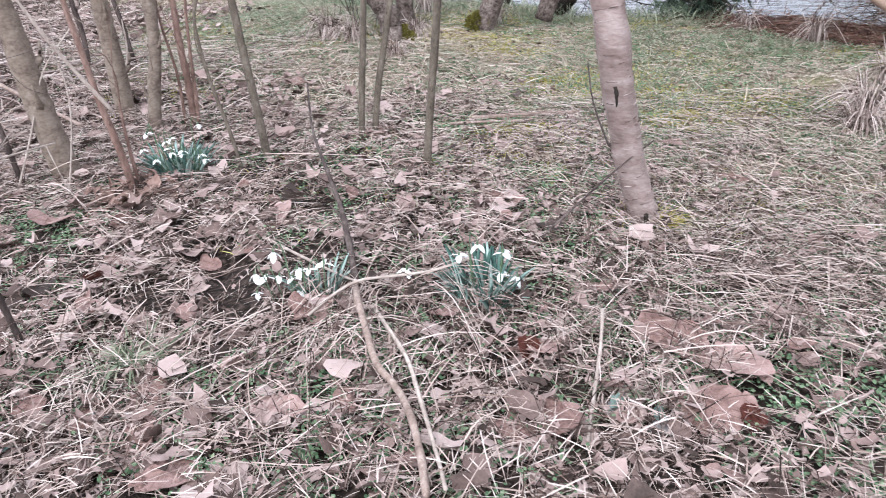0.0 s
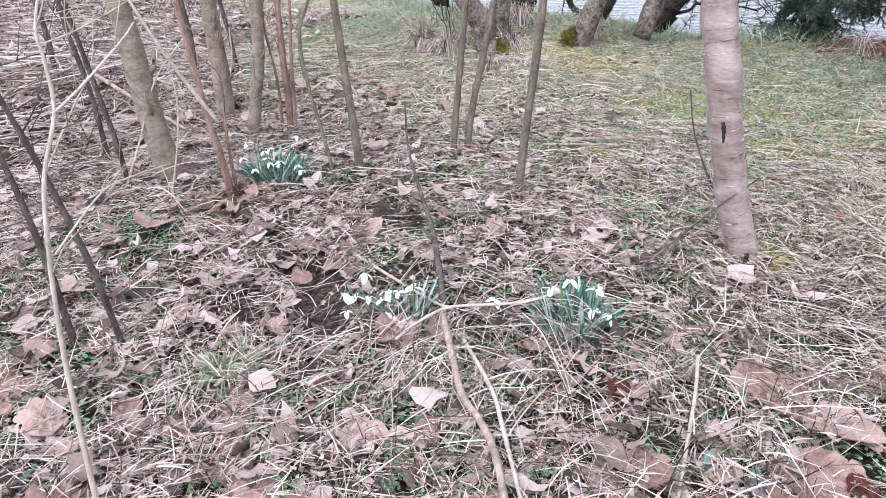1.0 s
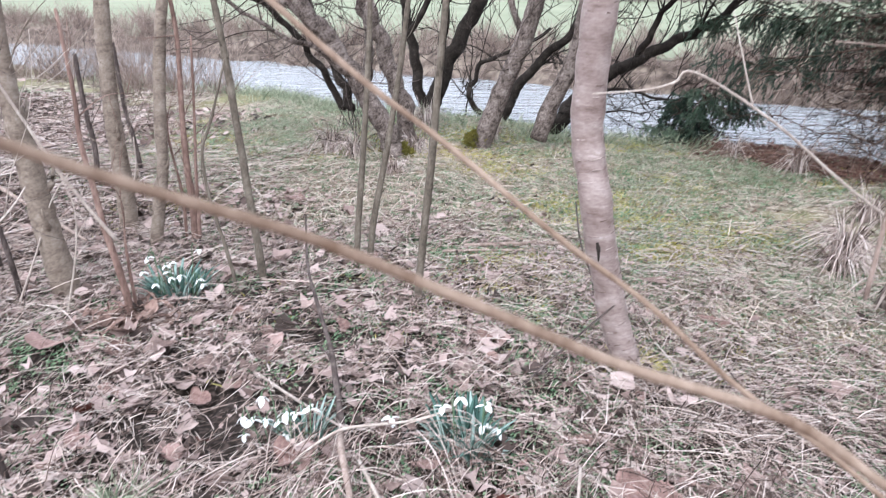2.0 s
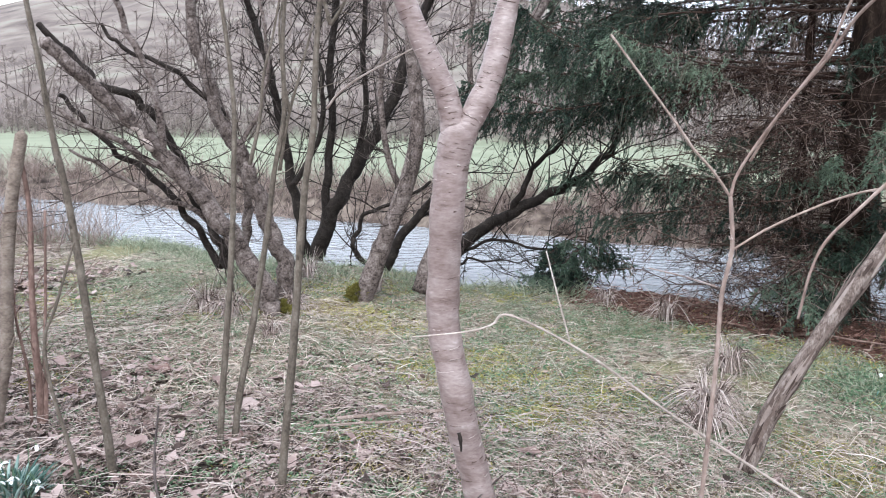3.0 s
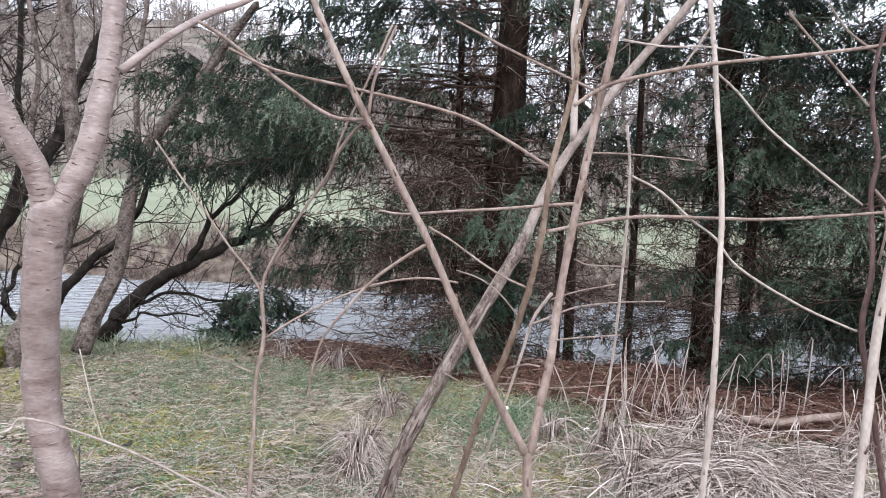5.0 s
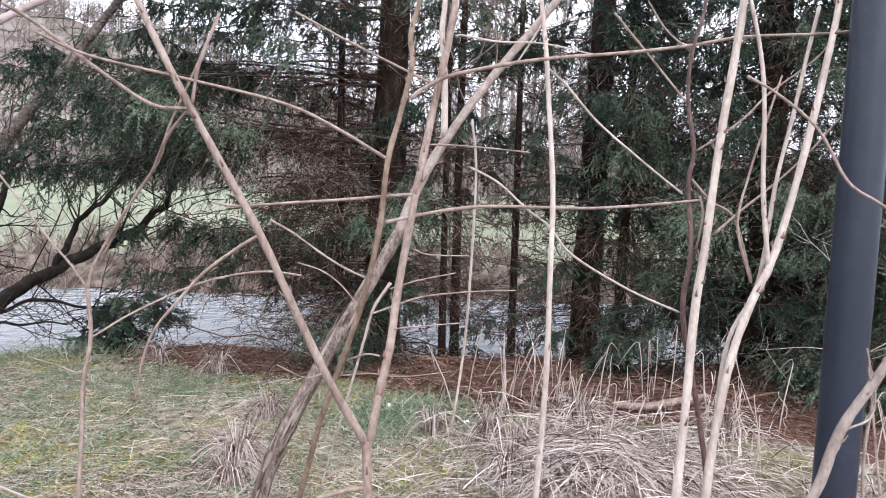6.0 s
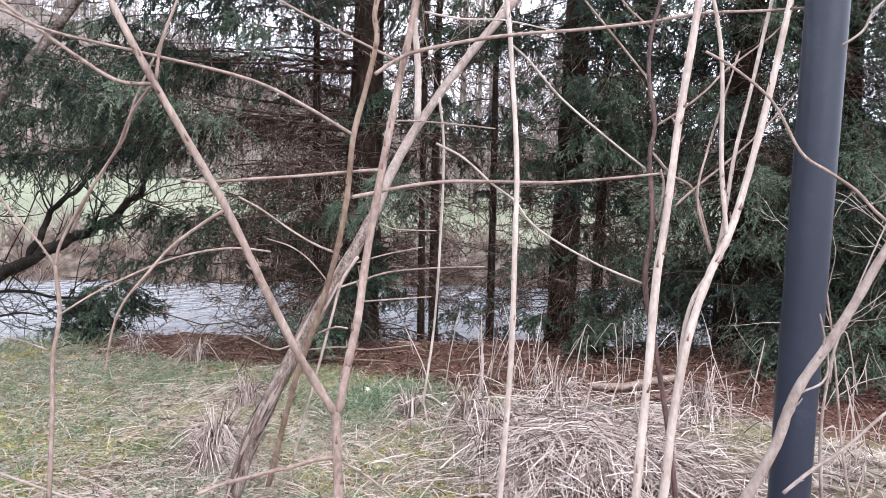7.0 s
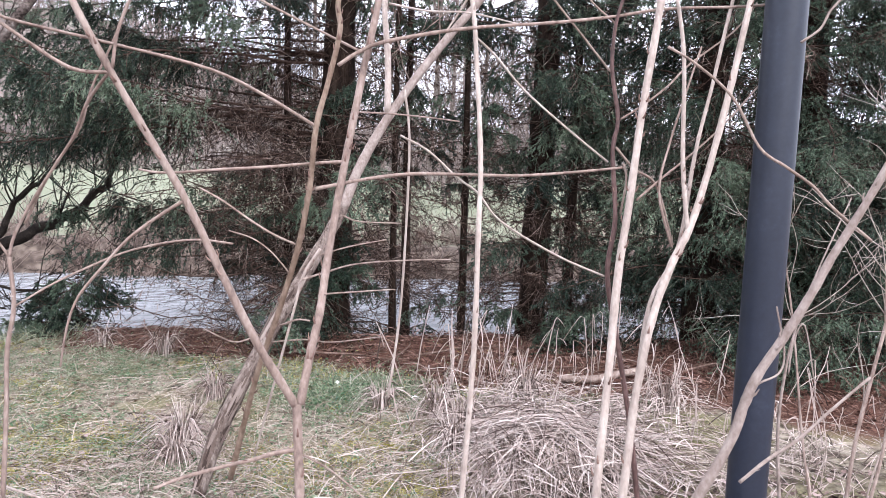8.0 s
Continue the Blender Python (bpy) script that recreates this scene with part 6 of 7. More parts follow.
def build_snowdrops():
    rng = np.random.default_rng(17)
    leaves = [snowdrop_leaf(i, l, w) for i, (l, w) in enumerate(((0.145, 0.012), (0.13, 0.011), (0.115, 0.010), (0.155, 0.012), (0.09, 0.009), (0.12, 0.010), (0.14, 0.012)))]
    petals = [petal_mesh(0.026, 0.016), petal_mesh(0.024, 0.015), petal_mesh(0.020, 0.012)]

    def clump(x, y, r, n_leaves, heads, label, tall=1.0, splay=17):
        z = float(ground_z(x, y)) - 0.01
        ob = thing("snowdrop_clump", label, "snowdrops", "snowdrop clumps", at=(x, y, z))
        for _ in range(n_leaves):
            a, d = rng.uniform(0, 360), r * math.sqrt(rng.random())
            m = pose(d * math.cos(radians(a)), d * math.sin(radians(a)), 0, rng.uniform(-14, 14), 1 + splay * d / r + rng.uniform(-8, 12), a + rng.uniform(-50, 50))
            part("leaf", leaves[int(rng.integers(7))], ob, "", m @ Matrix.Scale(tall * rng.uniform(0.5, 1.05), 4))
        for hx, hy, hz in heads:
            px, py = x + (hx - x) * rng.uniform(0.6, 0.9), y + (hy - y) * 0.7 + rng.uniform(-0.02, 0.03)
            foot = (px - x, py - y, float(ground_z(px, py)) - z - 0.01)
            me, end = flower_mesh(rng, foot, (hx - x, hy - y, hz - z))
            f = part("flower", me, ob)
            a0, spread, lean = rng.uniform(0, 120), rng.uniform(-22, 22), rng.uniform(-22, 22)
            p = petals[int(rng.integers(3))] if y < 2 else petals[2]
            for j in range(3):
                part("petal", p, f, "white drooping petal", Matrix.Translation(end) @ pose(0, 0, 0, lean, spread, a0 + 120 * j))
        return ob

    clump(0.095, 1.35, 0.06, 140, BLOOMS_RIGHT, "snowdrop clump with blue-green leaves and white flowers", 1.02, 9)
    clump(-0.305, 1.41, 0.045, 62, BLOOMS_LEFT, "small snowdrop clump with nodding white flowers", 0.78)
    far = [(-0.935 + rng.normal(0, 0.065), 2.33 + rng.normal(-0.03, 0.045), rng.uniform(0.07, 0.18)) for _ in range(13)]
    clump(-0.935, 2.33, 0.075, 200, far, "broad snowdrop clump among the stems", 1.1, 12)
    clump(-0.08, 1.39, 0.012, 2, BLOOM_SINGLE, "single snowdrop flower in the litter", 0.6)
    for x, y in ((2.92, 2.52), (2.72, 2.95)):
        clump(x, y, 0.012, 2, [(x + 0.02, y, float(ground_z(x, y)) + 0.14)], "single snowdrop flower in the grass", 0.7)


# ---- floor cover ----
def scatter(rng, n, box, weight):
    """n places in box, thinned by weight(x, y)."""
    xs, ys = [], []
    got = 0
    while got < n:
        x, y = rng.uniform(box[0], box[1], n), rng.uniform(box[2], box[3], n)
        keep = (rng.random(n) < weight(x, y)) & (along(x, y) < 5.85) & (np.hypot(x + 0.62, y - 1.63) > 0.075) & (np.hypot(x + 0.40, y - 1.95) > 0.07)
        xs.append(x[keep])
        ys.append(y[keep])
        got += keep.sum()
    return np.concatenate(xs)[:n], np.concatenate(ys)[:n]


def patch(x, y, f, seed):
    """Uneven patchiness from 0 to 1: two octaves of smoothed lattice noise."""
    total = np.zeros(np.shape(x))
    for octave, share in ((1.0, 0.65), (2.3, 0.35)):
        a, b = (0.8 * x + 0.6 * y) * f * octave / 2.4 + 7.3 * seed, (-0.6 * x + 0.8 * y) * f * octave / 2.4 + 3.1 * seed
        ia, ib = np.floor(a), np.floor(b)
        u, v = a - ia, b - ib
        u, v = u * u * (3 - 2 * u), v * v * (3 - 2 * v)
        knot = lambda p, q: np.mod(np.sin(p * 127.1 + q * 311.7 + seed * 17.0) * 43758.5453, 1.0)
        low = knot(ia, ib) * (1 - u) + knot(ia + 1, ib) * u
        high = knot(ia, ib + 1) * (1 - u) + knot(ia + 1, ib + 1) * u
        total = total + share * (low * (1 - v) + high * v)
    return total


def flakes(heap, rng, x, y, l0, l1, ratio, lift, curl):
    """Dead leaf pieces lying about, curled."""
    n = len(x)
    a = rng.uniform(0, 2 * np.pi, n)
    tilt = rng.normal(0, 0.35, n)
    roll = rng.normal(0, 0.45, n)
    d = np.stack([np.cos(a) * np.cos(tilt), np.sin(a) * np.cos(tilt), np.sin(tilt)], -1)
    s0 = np.stack([-np.sin(a), np.cos(a), np.zeros(n)], -1)
    up = np.cross(d, s0)
    s = s0 * np.cos(roll)[:, None] + up * np.sin(roll)[:, None]
    up = np.cross(d, s)
    l = rng.uniform(l0, l1, n)[:, None]
    w = l * ratio * rng.uniform(0.5, 1.0, (n, 1))
    base = np.stack([x, y, ground_z(x, y) + lift * rng.random(n) + 0.35 * np.abs(np.sin(tilt)) * l[:, 0]], -1)
    t = np.array([-0.5, -0.22, 0.1, 0.5])
    prof = np.array([0.45, 0.95, 0.9, 0.25]) * rng.uniform(0.35, 1.2, (n, 4))
    c = base[:, None] + d[:, None] * (t[None, :, None] * l[:, None]) + up[:, None] * ((t ** 2)[None, :, None] * l[:, None] * rng.normal(0, curl, (n, 1, 1)))
    c = c + s[:, None] * (rng.normal(0, 0.16, (n, 4, 1)) * w[:, None])
    ribbons(heap, c, s[:, None] * (prof[:, :, None] * w[:, None] * 0.5))


def scraps(heap, rng, x, y, l0, l1, lift, broad=1.0):
    """Folded, torn leaf pieces."""
    n = len(x)
    a = rng.uniform(0, 2 * np.pi, n)
    tilt, roll = rng.normal(0, 0.20, n), rng.normal(0, 0.30, n)
    d = np.stack([np.cos(a) * np.cos(tilt), np.sin(a) * np.cos(tilt), np.sin(tilt)], -1)
    s0 = np.stack([-np.sin(a), np.cos(a), np.zeros(n)], -1)
    up = np.cross(d, s0)
    s = s0 * np.cos(roll)[:, None] + up * np.sin(roll)[:, None]
    up = np.cross(d, s)
    l = rng.uniform(l0, l1, n)[:, None, None, None]
    i = np.array([-0.5, -0.18, 0.16, 0.5])[None, :, None, None] + rng.normal(0, 0.07, (n, 4, 3, 1))
    j = np.array([-1, 0, 1.0])[None, None, :, None] * rng.uniform(0.08, 0.34, (n, 4, 1, 1)) * broad + rng.normal(0, 0.05, (n, 4, 3, 1))
    k = np.abs(j) * rng.normal(0.25, 0.4, (n, 1, 1, 1)) + i ** 2 * rng.normal(0.3, 0.45, (n, 1, 1, 1)) + rng.normal(0, 0.04, (n, 4, 3, 1))
    base = np.stack([x, y, ground_z(x, y) + lift * rng.random(n) + 0.004], -1)[:, None, None]
    v = base + l * (i * d[:, None, None] + j * s[:, None, None] + k * up[:, None, None])
    v[..., 2] = np.maximum(v[..., 2], ground_z(v[..., 0], v[..., 1]) + 0.002)
    o = np.arange(n)[:, None, None] * 12 + np.arange(3)[None, :, None] * 3 + np.arange(2)[None, None, :]
    heap.add(v.reshape(-1, 3), np.stack([o, o + 1, o + 4, o + 3], -1).reshape(-1, 4))


def strands(heap, rng, x, y, l0, l1, w, lift, rise=0.12, bend=0.5, heading=None, spread=3.2):
    """Long dry grass lying and arching over the ground."""
    n = len(x)
    a = rng.uniform(0, 2 * np.pi, n) if heading is None else heading + rng.normal(0, spread, n)
    l = rng.uniform(l0, l1, n)
    turn = rng.normal(0, bend, n)
    e = np.abs(rng.normal(0, rise, n))
    k = 6 if l1 > 0.16 else 4
    u = np.linspace(0, 1, k)
    ang = a[:, None] + turn[:, None] * u[None]
    step = l[:, None] / (k - 1)
    px = x[:, None] + np.concatenate([np.zeros((n, 1)), np.cumsum(np.cos(ang[:, :-1]) * step, 1)], 1)
    py = y[:, None] + np.concatenate([np.zeros((n, 1)), np.cumsum(np.sin(ang[:, :-1]) * step, 1)], 1)
    pz = ground_z(px, py) + 0.004 + (lift * rng.random(n))[:, None] + (l * e)[:, None] * np.sin(np.pi * np.clip(u, 0, 0.85))[None]
    c = np.stack([px, py, pz], -1)
    s = np.stack([-np.sin(ang), np.cos(ang), 0.6 * rng.normal(0, 1, (n, 1)) * np.ones((1, k))], -1)
    prof = np.interp(u, np.linspace(0, 1, 6), [1, 1, 0.95, 0.8, 0.55, 0.15])
    ribbons(heap, c, unit(s) * (w * rng.uniform(0.6, 1.3, (n, 1)) * prof[None])[..., None])


def blades(heap, rng, x, y, l0, l1, w, lean=0.5):
    """Upright short blades."""
    n = len(x)
    l = rng.uniform(l0, l1, n)[:, None, None]
    d = unit(np.stack([rng.normal(0, lean, n), rng.normal(0, lean, n), np.ones(n)], -1))
    u = np.array([0, 0.45, 0.8, 1.0])
    b = np.stack([x, y, ground_z(x, y)], -1)
    out = d * (1, 1, 0)
    c = b[:, None] + d[:, None] * (u[None, :, None] * l) + out[:, None] * ((u ** 2)[None, :, None] * l * 0.7) - np.array([0, 0, 0.25]) * ((u ** 2)[None, :, None] * l)
    s = unit(np.cross(d, rng.normal(0, 1, (n, 3))))
    ribbons(heap, c, s[:, None] * (w * np.array([1, 0.9, 0.6, 0.08]))[None, :, None])


def sprigs(heap, rng, x, y, size, layers):
    """Small green herb leaves, a few to a sprig."""
    n = len(x)
    for j in range(layers):
        a = rng.uniform(0, 2 * np.pi, n)
        r = size * rng.uniform(0.5, 1.6, n)
        bx, by = x + np.cos(a) * r * 0.8, y + np.sin(a) * r * 0.8
        z = ground_z(bx, by) + rng.uniform(0.008, 0.035, n)
        d = unit(np.stack([np.cos(a), np.sin(a), rng.normal(0.1, 0.35, n)], -1))
        s = unit(np.cross(d, np.array([0, 0, 1.0]) + rng.normal(0, 0.3, (n, 3))))
        u = np.array([0, 0.5, 1.0])
        c = np.stack([bx, by, z], -1)[:, None] + d[:, None] * (u[None, :, None] * (size * rng.uniform(0.6, 1.2, (n, 1, 1))))
        ribbons(heap, c, s[:, None] * (size * 0.42 * np.array([0.25, 1.0, 0.2]))[None, :, None])


def build_floor_cover():
    rng = np.random.default_rng(23)
    wood = lambda x, y: np.clip(1.15 - 0.55 * np.clip(along(x, y) - 1.6, 0, 3) - 0.25 * np.clip(x - 0.2, 0, 3), 0.04, 1) * (0.5 + 0.5 * patch(x, y, 4.0, 1.3))
    bare = lambda x, y: np.clip((0.832 * x - 0.554 * y + 1.9) / 0.5, 0, 1) * np.clip((0.887 * x + 0.610 * y - 4.72 - 0.25 * (patch(x, y, 3.7, 0.9) - 0.5)) / 0.3, 0, 1)
    lawn = lambda x, y: np.where(((0.832 * x - 0.554 * y) < -5.0) & (along(x, y) < 4.0), 0.06, 1.0) * np.clip((along(x, y) - 1.5) / 1.5, 0.05, 1) * (1 - 0.97 * bare(x, y))
    gaps = lambda x, y: np.clip((patch(x, y, 17.0, 0.7) - 0.28) * 4.5, 0.05, 1) * np.clip((patch(x, y, 43.0, 2.1) - 0.27) * 4, 0.08, 1)
    litter = lambda x, y: wood(x, y) * gaps(x, y)
    back = lambda x, y: np.clip(((-4.3) - (0.832 * x - 0.554 * y)) / 0.9, 0, 1) * np.clip((4.7 - along(x, y)) / 1.2, 0, 1)
    heap = Heap()
    x, y = scatter(rng, 1500, (-2.6, 1.8, 0.45, 3.8), lambda x, y: litter(x, y) * np.clip(0.75 - 0.6 * x - 0.2 * (y - 1.5), 0.12, 1))
    scraps(heap, rng, x, y, 0.035, 0.080, 0.05, 1.35)
    x, y = scatter(rng, 6500, (-2.6, 1.8, 0.45, 3.8), litter)
    scraps(heap, rng, x, y, 0.020, 0.052, 0.025)
    x, y = scatter(rng, 17000, (-2.6, 1.8, 0.45, 4.4), litter)
    scraps(heap, rng, x, y, 0.010, 0.028, 0.045)
    x, y = scatter(rng, 22000, (-2.2, 1.8, 0.45, 3.2), litter)
    flakes(heap, rng, x, y, 0.012, 0.040, 0.20, 0.035, 0.3)
    x, y = scatter(rng, 15000, (-8.0, -0.8, 0.6, 9.0), back)
    scraps(heap, rng, x, y, 0.03, 0.09, 0.05)
    x, y = scatter(rng, 450, (-5, 1, 1.5, 5.5), lambda x, y: np.clip(1.1 - 0.38 * (along(x, y) - 1.5) - 0.4 * x, 0.0, 0.8))
    scraps(heap, rng, x, y, 0.015, 0.035, 0.005)
    x, y = rng.uniform(-6, 7, 14000), rng.uniform(-5, 2.6, 14000)
    keep = ((y < 0.45) | (np.abs(x) > 1.9)) & (along(x, y) < 2.4)
    scraps(heap, rng, x[keep], y[keep], 0.02, 0.06, 0.02)
    x, y = rng.uniform(-6.5, -2.2, 9000), rng.uniform(0.3, 5.0, 9000)
    scraps(heap, rng, x, y, 0.02, 0.06, 0.02)
    x, y = rng.uniform(1.7, 4.6, 3500), rng.uniform(-0.6, 1.4, 3500)
    keep = along(x, y) < 2.9
    scraps(heap, rng, x[keep], y[keep], 0.015, 0.045, 0.02)
    whole("leaf_litter", heap.mesh("leaf_litter", LITTER, False), "pinkish brown dead leaves and scraps covering the floor", "leaf litter", kind="stuff")

    heap = Heap()
    x, y = scatter(rng, 9000, (-5, 3.5, 1.7, 6.8), lambda x, y: (1 - bare(x, y)) * np.clip((along(x, y) - 1.7) / 0.8, 0, 1) * np.clip(0.85 - 0.16 * (x + 2), 0.12, 0.9) * (0.4 + 0.6 * patch(x, y, 3.3, 2.7)))
    scraps(heap, rng, x, y, 0.012, 0.04, 0.006)
    whole("lawn_litter", heap.mesh("lawn_litter", LAWN_LITTER, False), "brown leaf scraps strewn through the thin grass", "leaf litter", kind="stuff")

    heap = Heap()
    near = lambda x, y: gaps(x, y) * np.clip(1.2 - 0.35 * np.clip(along(x, y) - 1.5, 0, 3), 0.2, 1) * (0.45 + 0.55 * patch(x, y, 3.1, 0.4))
    x, y = scatter(rng, 52000, (-2.0, 2.0, 0.4, 3.3), near)
    strands(heap, rng, x, y, 0.020, 0.085, 0.0011, 0.060, 0.06, 0.20)
    x, y = scatter(rng, 6500, (-2.0, 2.0, 0.4, 3.3), near)
    strands(heap, rng, x, y, 0.07, 0.22, 0.0012, 0.065, 0.06, 0.22)
    x, y = scatter(rng, 3500, (-8.0, -0.8, 0.6, 9.0), back)
    strands(heap, rng, x, y, 0.15, 0.6, 0.0018, 0.10, 0.05, 0.08)
    x, y = rng.uniform(-3.1, -0.9, 11000), rng.uniform(1.9, 5.2, 11000)
    strands(heap, rng, x, y, 0.03, 0.15, 0.0017, 0.05, 0.07, 0.3)
    x, y = rng.uniform(-5.5, -2.4, 5000), rng.uniform(3.2, 8.0, 5000)
    strands(heap, rng, x, y, 0.10, 0.40, 0.0026, 0.07, 0.08, 0.10)
    # fan of straw below the stick, and drifts to the right of the tree foot
    x, y = rng.normal(-0.16, 0.14, 230), rng.normal(1.36, 0.12, 230)
    strands(heap, rng, x, y, 0.12, 0.36, 0.0011, 0.05, 0.16, 0.35, -1.3, 1.1)
    x, y = rng.normal(0.8, 0.3, 1500), rng.normal(1.5, 0.22, 1500)
    strands(heap, rng, x, y, 0.08, 0.28, 0.0010, 0.05, 0.10, 0.15, -0.6, 0.8)
    x, y = rng.normal(-2.0, 0.6, 900), rng.normal(3.2, 0.7, 900)
    strands(heap, rng, x, y, 0.15, 0.5, 0.0016, 0.10, 0.10, 0.12, 0.6, 0.9)
    whole("dry_grass", heap.mesh("dry_grass", STRAW), "bleached dry grass strands lying over the litter", "dry grass", kind="stuff")

    # flattened thatch of last year's grass through the lawn
    heap = Heap()
    open_ground = lambda x, y: (1 - 0.96 * bare(x, y)) * np.clip((along(x, y) - 1.5) / 0.9, 0.05, 1)
    x, y = scatter(rng, 74000, (-4, 4.6, 1.6, 7.4), lambda x, y: open_ground(x, y) * np.clip(patch(x, y, 2.0, 2.2) * 1.6 - 0.2, 0.1, 1) * np.clip(patch(x, y, 26.0, 1.7) * 3 - 0.95, 0.05, 1))
    strands(heap, rng, x, y, 0.02, 0.08, 0.0013, 0.012, 0.06, 0.15)
    x, y = scatter(rng, 7000, (-4, 4.6, 1.6, 7.4), lambda x, y: open_ground(x, y) * np.clip(patch(x, y, 3.1, 4.4) * 2 - 0.6, 0.05, 1))
    strands(heap, rng, x, y, 0.08, 0.24, 0.0012, 0.02, 0.10, 0.12)
    x, y = rng.normal(1.35, 0.6, 4200), rng.normal(2.35, 0.45, 4200)
    strands(heap, rng, x, y, 0.06, 0.24, 0.0012, 0.025, 0.09, 0.12)
    x, y = rng.normal(-0.35, 0.42, 3600), rng.normal(3.8, 0.5, 3600)
    strands(heap, rng, x, y, 0.06, 0.26, 0.0017, 0.03, 0.09, 0.12)
    x, y = scatter(rng, 700, (1.2, 2.7, 1.9, 4.4), open_ground)
    strands(heap, rng, x, y, 0.08, 0.30, 0.0014, 0.03, 0.12, 0.12)
    whole("lawn_thatch", heap.mesh("lawn_thatch", LAWN_STRAW), "flattened yellowish dry grass between the moss", "dry grass", kind="stuff")

    heap = Heap()
    x, y = scatter(rng, 9500, (-1.8, 1.8, 0.4, 3.2), lambda x, y: np.clip(patch(x, y, 6.0, 4.0) * 2 - 0.65, 0, 1))
    sprigs(heap, rng, x, y, 0.010, 6)
    x, y = rng.normal(-0.13, 0.09, 200), rng.normal(1.12, 0.08, 200)
    sprigs(heap, rng, x, y, 0.012, 5)
    x, y = scatter(rng, 13000, (-4, 5, 1.8, 7.0), lambda x, y: lawn(x, y) * np.clip(patch(x, y, 3.0, 1.0) * 2 - 0.6, 0, 1))
    sprigs(heap, rng, x, y, 0.014, 3)
    x, y = rng.normal(2.92, 0.24, 700), rng.normal(3.05, 0.14, 700)
    sprigs(heap, rng, x, y, 0.016, 4)
    whole("low_herbs", heap.mesh("low_herbs", HERB), "small green herb leaves creeping through the litter", "herbs", kind="stuff")

    heap = Heap()
    x, y = scatter(rng, 56000, (-5, 5.5, 1.7, 8.5), lambda x, y: lawn(x, y) * np.clip(patch(x, y, 2.4, 5.0) * 2.4 - 0.75, 0.03, 1) * np.clip(patch(x, y, 21.0, 4.7) * 3 - 0.95, 0.05, 1))
    blades(heap, rng, x, y, 0.02, 0.07, 0.0016, 0.6)
    x, y = rng.normal(-0.70, 0.06, 160), rng.normal(1.18, 0.06, 160)
    blades(heap, rng, x, y, 0.05, 0.13, 0.0015, 0.7)
    x, y = scatter(rng, 2600, (0.2, 1.9, 0.9, 2.6), lambda x, y: np.clip(patch(x, y, 7.0, 6.1) * 2.5 - 0.7, 0.02, 1))
    blades(heap, rng, x, y, 0.03, 0.10, 0.0011, 0.9)
    u = rng.uniform(-9, 4, 5000)
    s = rng.normal(5.55, 0.18, 5000)
    x, y = 0.832 * u + 0.554 * s, -0.554 * u + 0.832 * s
    keep = (u < -1.2) & (s < 5.9)
    blades(heap, rng, x[keep], y[keep], 0.06, 0.2, 0.003, 0.4)
    x, y = rng.normal(2.95, 0.22, 1500), rng.normal(3.02, 0.14, 1500)
    blades(heap, rng, x, y, 0.03, 0.10, 0.0024, 0.5)
    whole("grass", heap.mesh("grass", GRASS), "thin green grass and moss shoots on the open ground", "grass", kind="stuff")

    heap = Heap()
    x, y = scatter(rng, 32000, (-4, 5, 1.7, 6.5), lambda x, y: lawn(x, y) * np.clip(patch(x, y, 2.6, 3.3) * 4 - 2.0, 0, 1) * np.clip(patch(x, y, 24.0, 2.9) * 3 - 0.9, 0.1, 1))
    blades(heap, rng, x, y, 0.012, 0.04, 0.0017, 0.7)
    for cx, cy, sx, sy, n in ((0.75, 2.85, 0.12, 0.08, 3000), (1.40, 3.12, 0.20, 0.11, 5200), (0.43, 2.74, 0.10, 0.06, 2300), (1.02, 2.95, 0.14, 0.08, 3000), (1.04, 3.42, 0.16, 0.10, 2300), (0.85, 3.75, 0.2, 0.12, 1500), (1.05, 2.74, 0.12, 0.06, 900), (0.25, 5.0, 0.22, 0.12, 1200), (0.44, 4.5, 0.2, 0.12, 800), (-0.35, 5.1, 0.22, 0.14, 1200), (3.05, 1.62, 0.07, 0.05, 300)):
        blades(heap, rng, rng.normal(cx, sx, n), rng.normal(cy, sy, n), 0.012, 0.045, 0.0019, 0.8)
    whole("moss", heap.mesh("moss", MOSS_SHOOT), "yellow-green moss patches between the thin grass", "moss", kind="stuff")

    # needles and broken twigs under the spruces
    heap = Heap()
    x, y = scatter(rng, 18000, (1.5, 7.5, 0.5, 6.5), bare)
    strands(heap, rng, x, y, 0.02, 0.10, 0.0013, 0.02, 0.05, 0.1)
    x, y = scatter(rng, 1500, (1.5, 7.5, 0.5, 6.5), bare)
    strands(heap, rng, x, y, 0.12, 0.5, 0.0025, 0.05, 0.10, 0.2)
    x, y = scatter(rng, 5000, (1.5, 7.5, 0.5, 6.5), bare)
    scraps(heap, rng, x, y, 0.015, 0.05, 0.01)
    whole("needle_litter", heap.mesh("needle_litter", NEEDLE_LITTER, False), "reddish brown needles and twigs under the spruces", "needle litter", kind="stuff")

    # pale mound of last year's grass near the post: fans of straight blades fallen over one another
    heap = Heap()
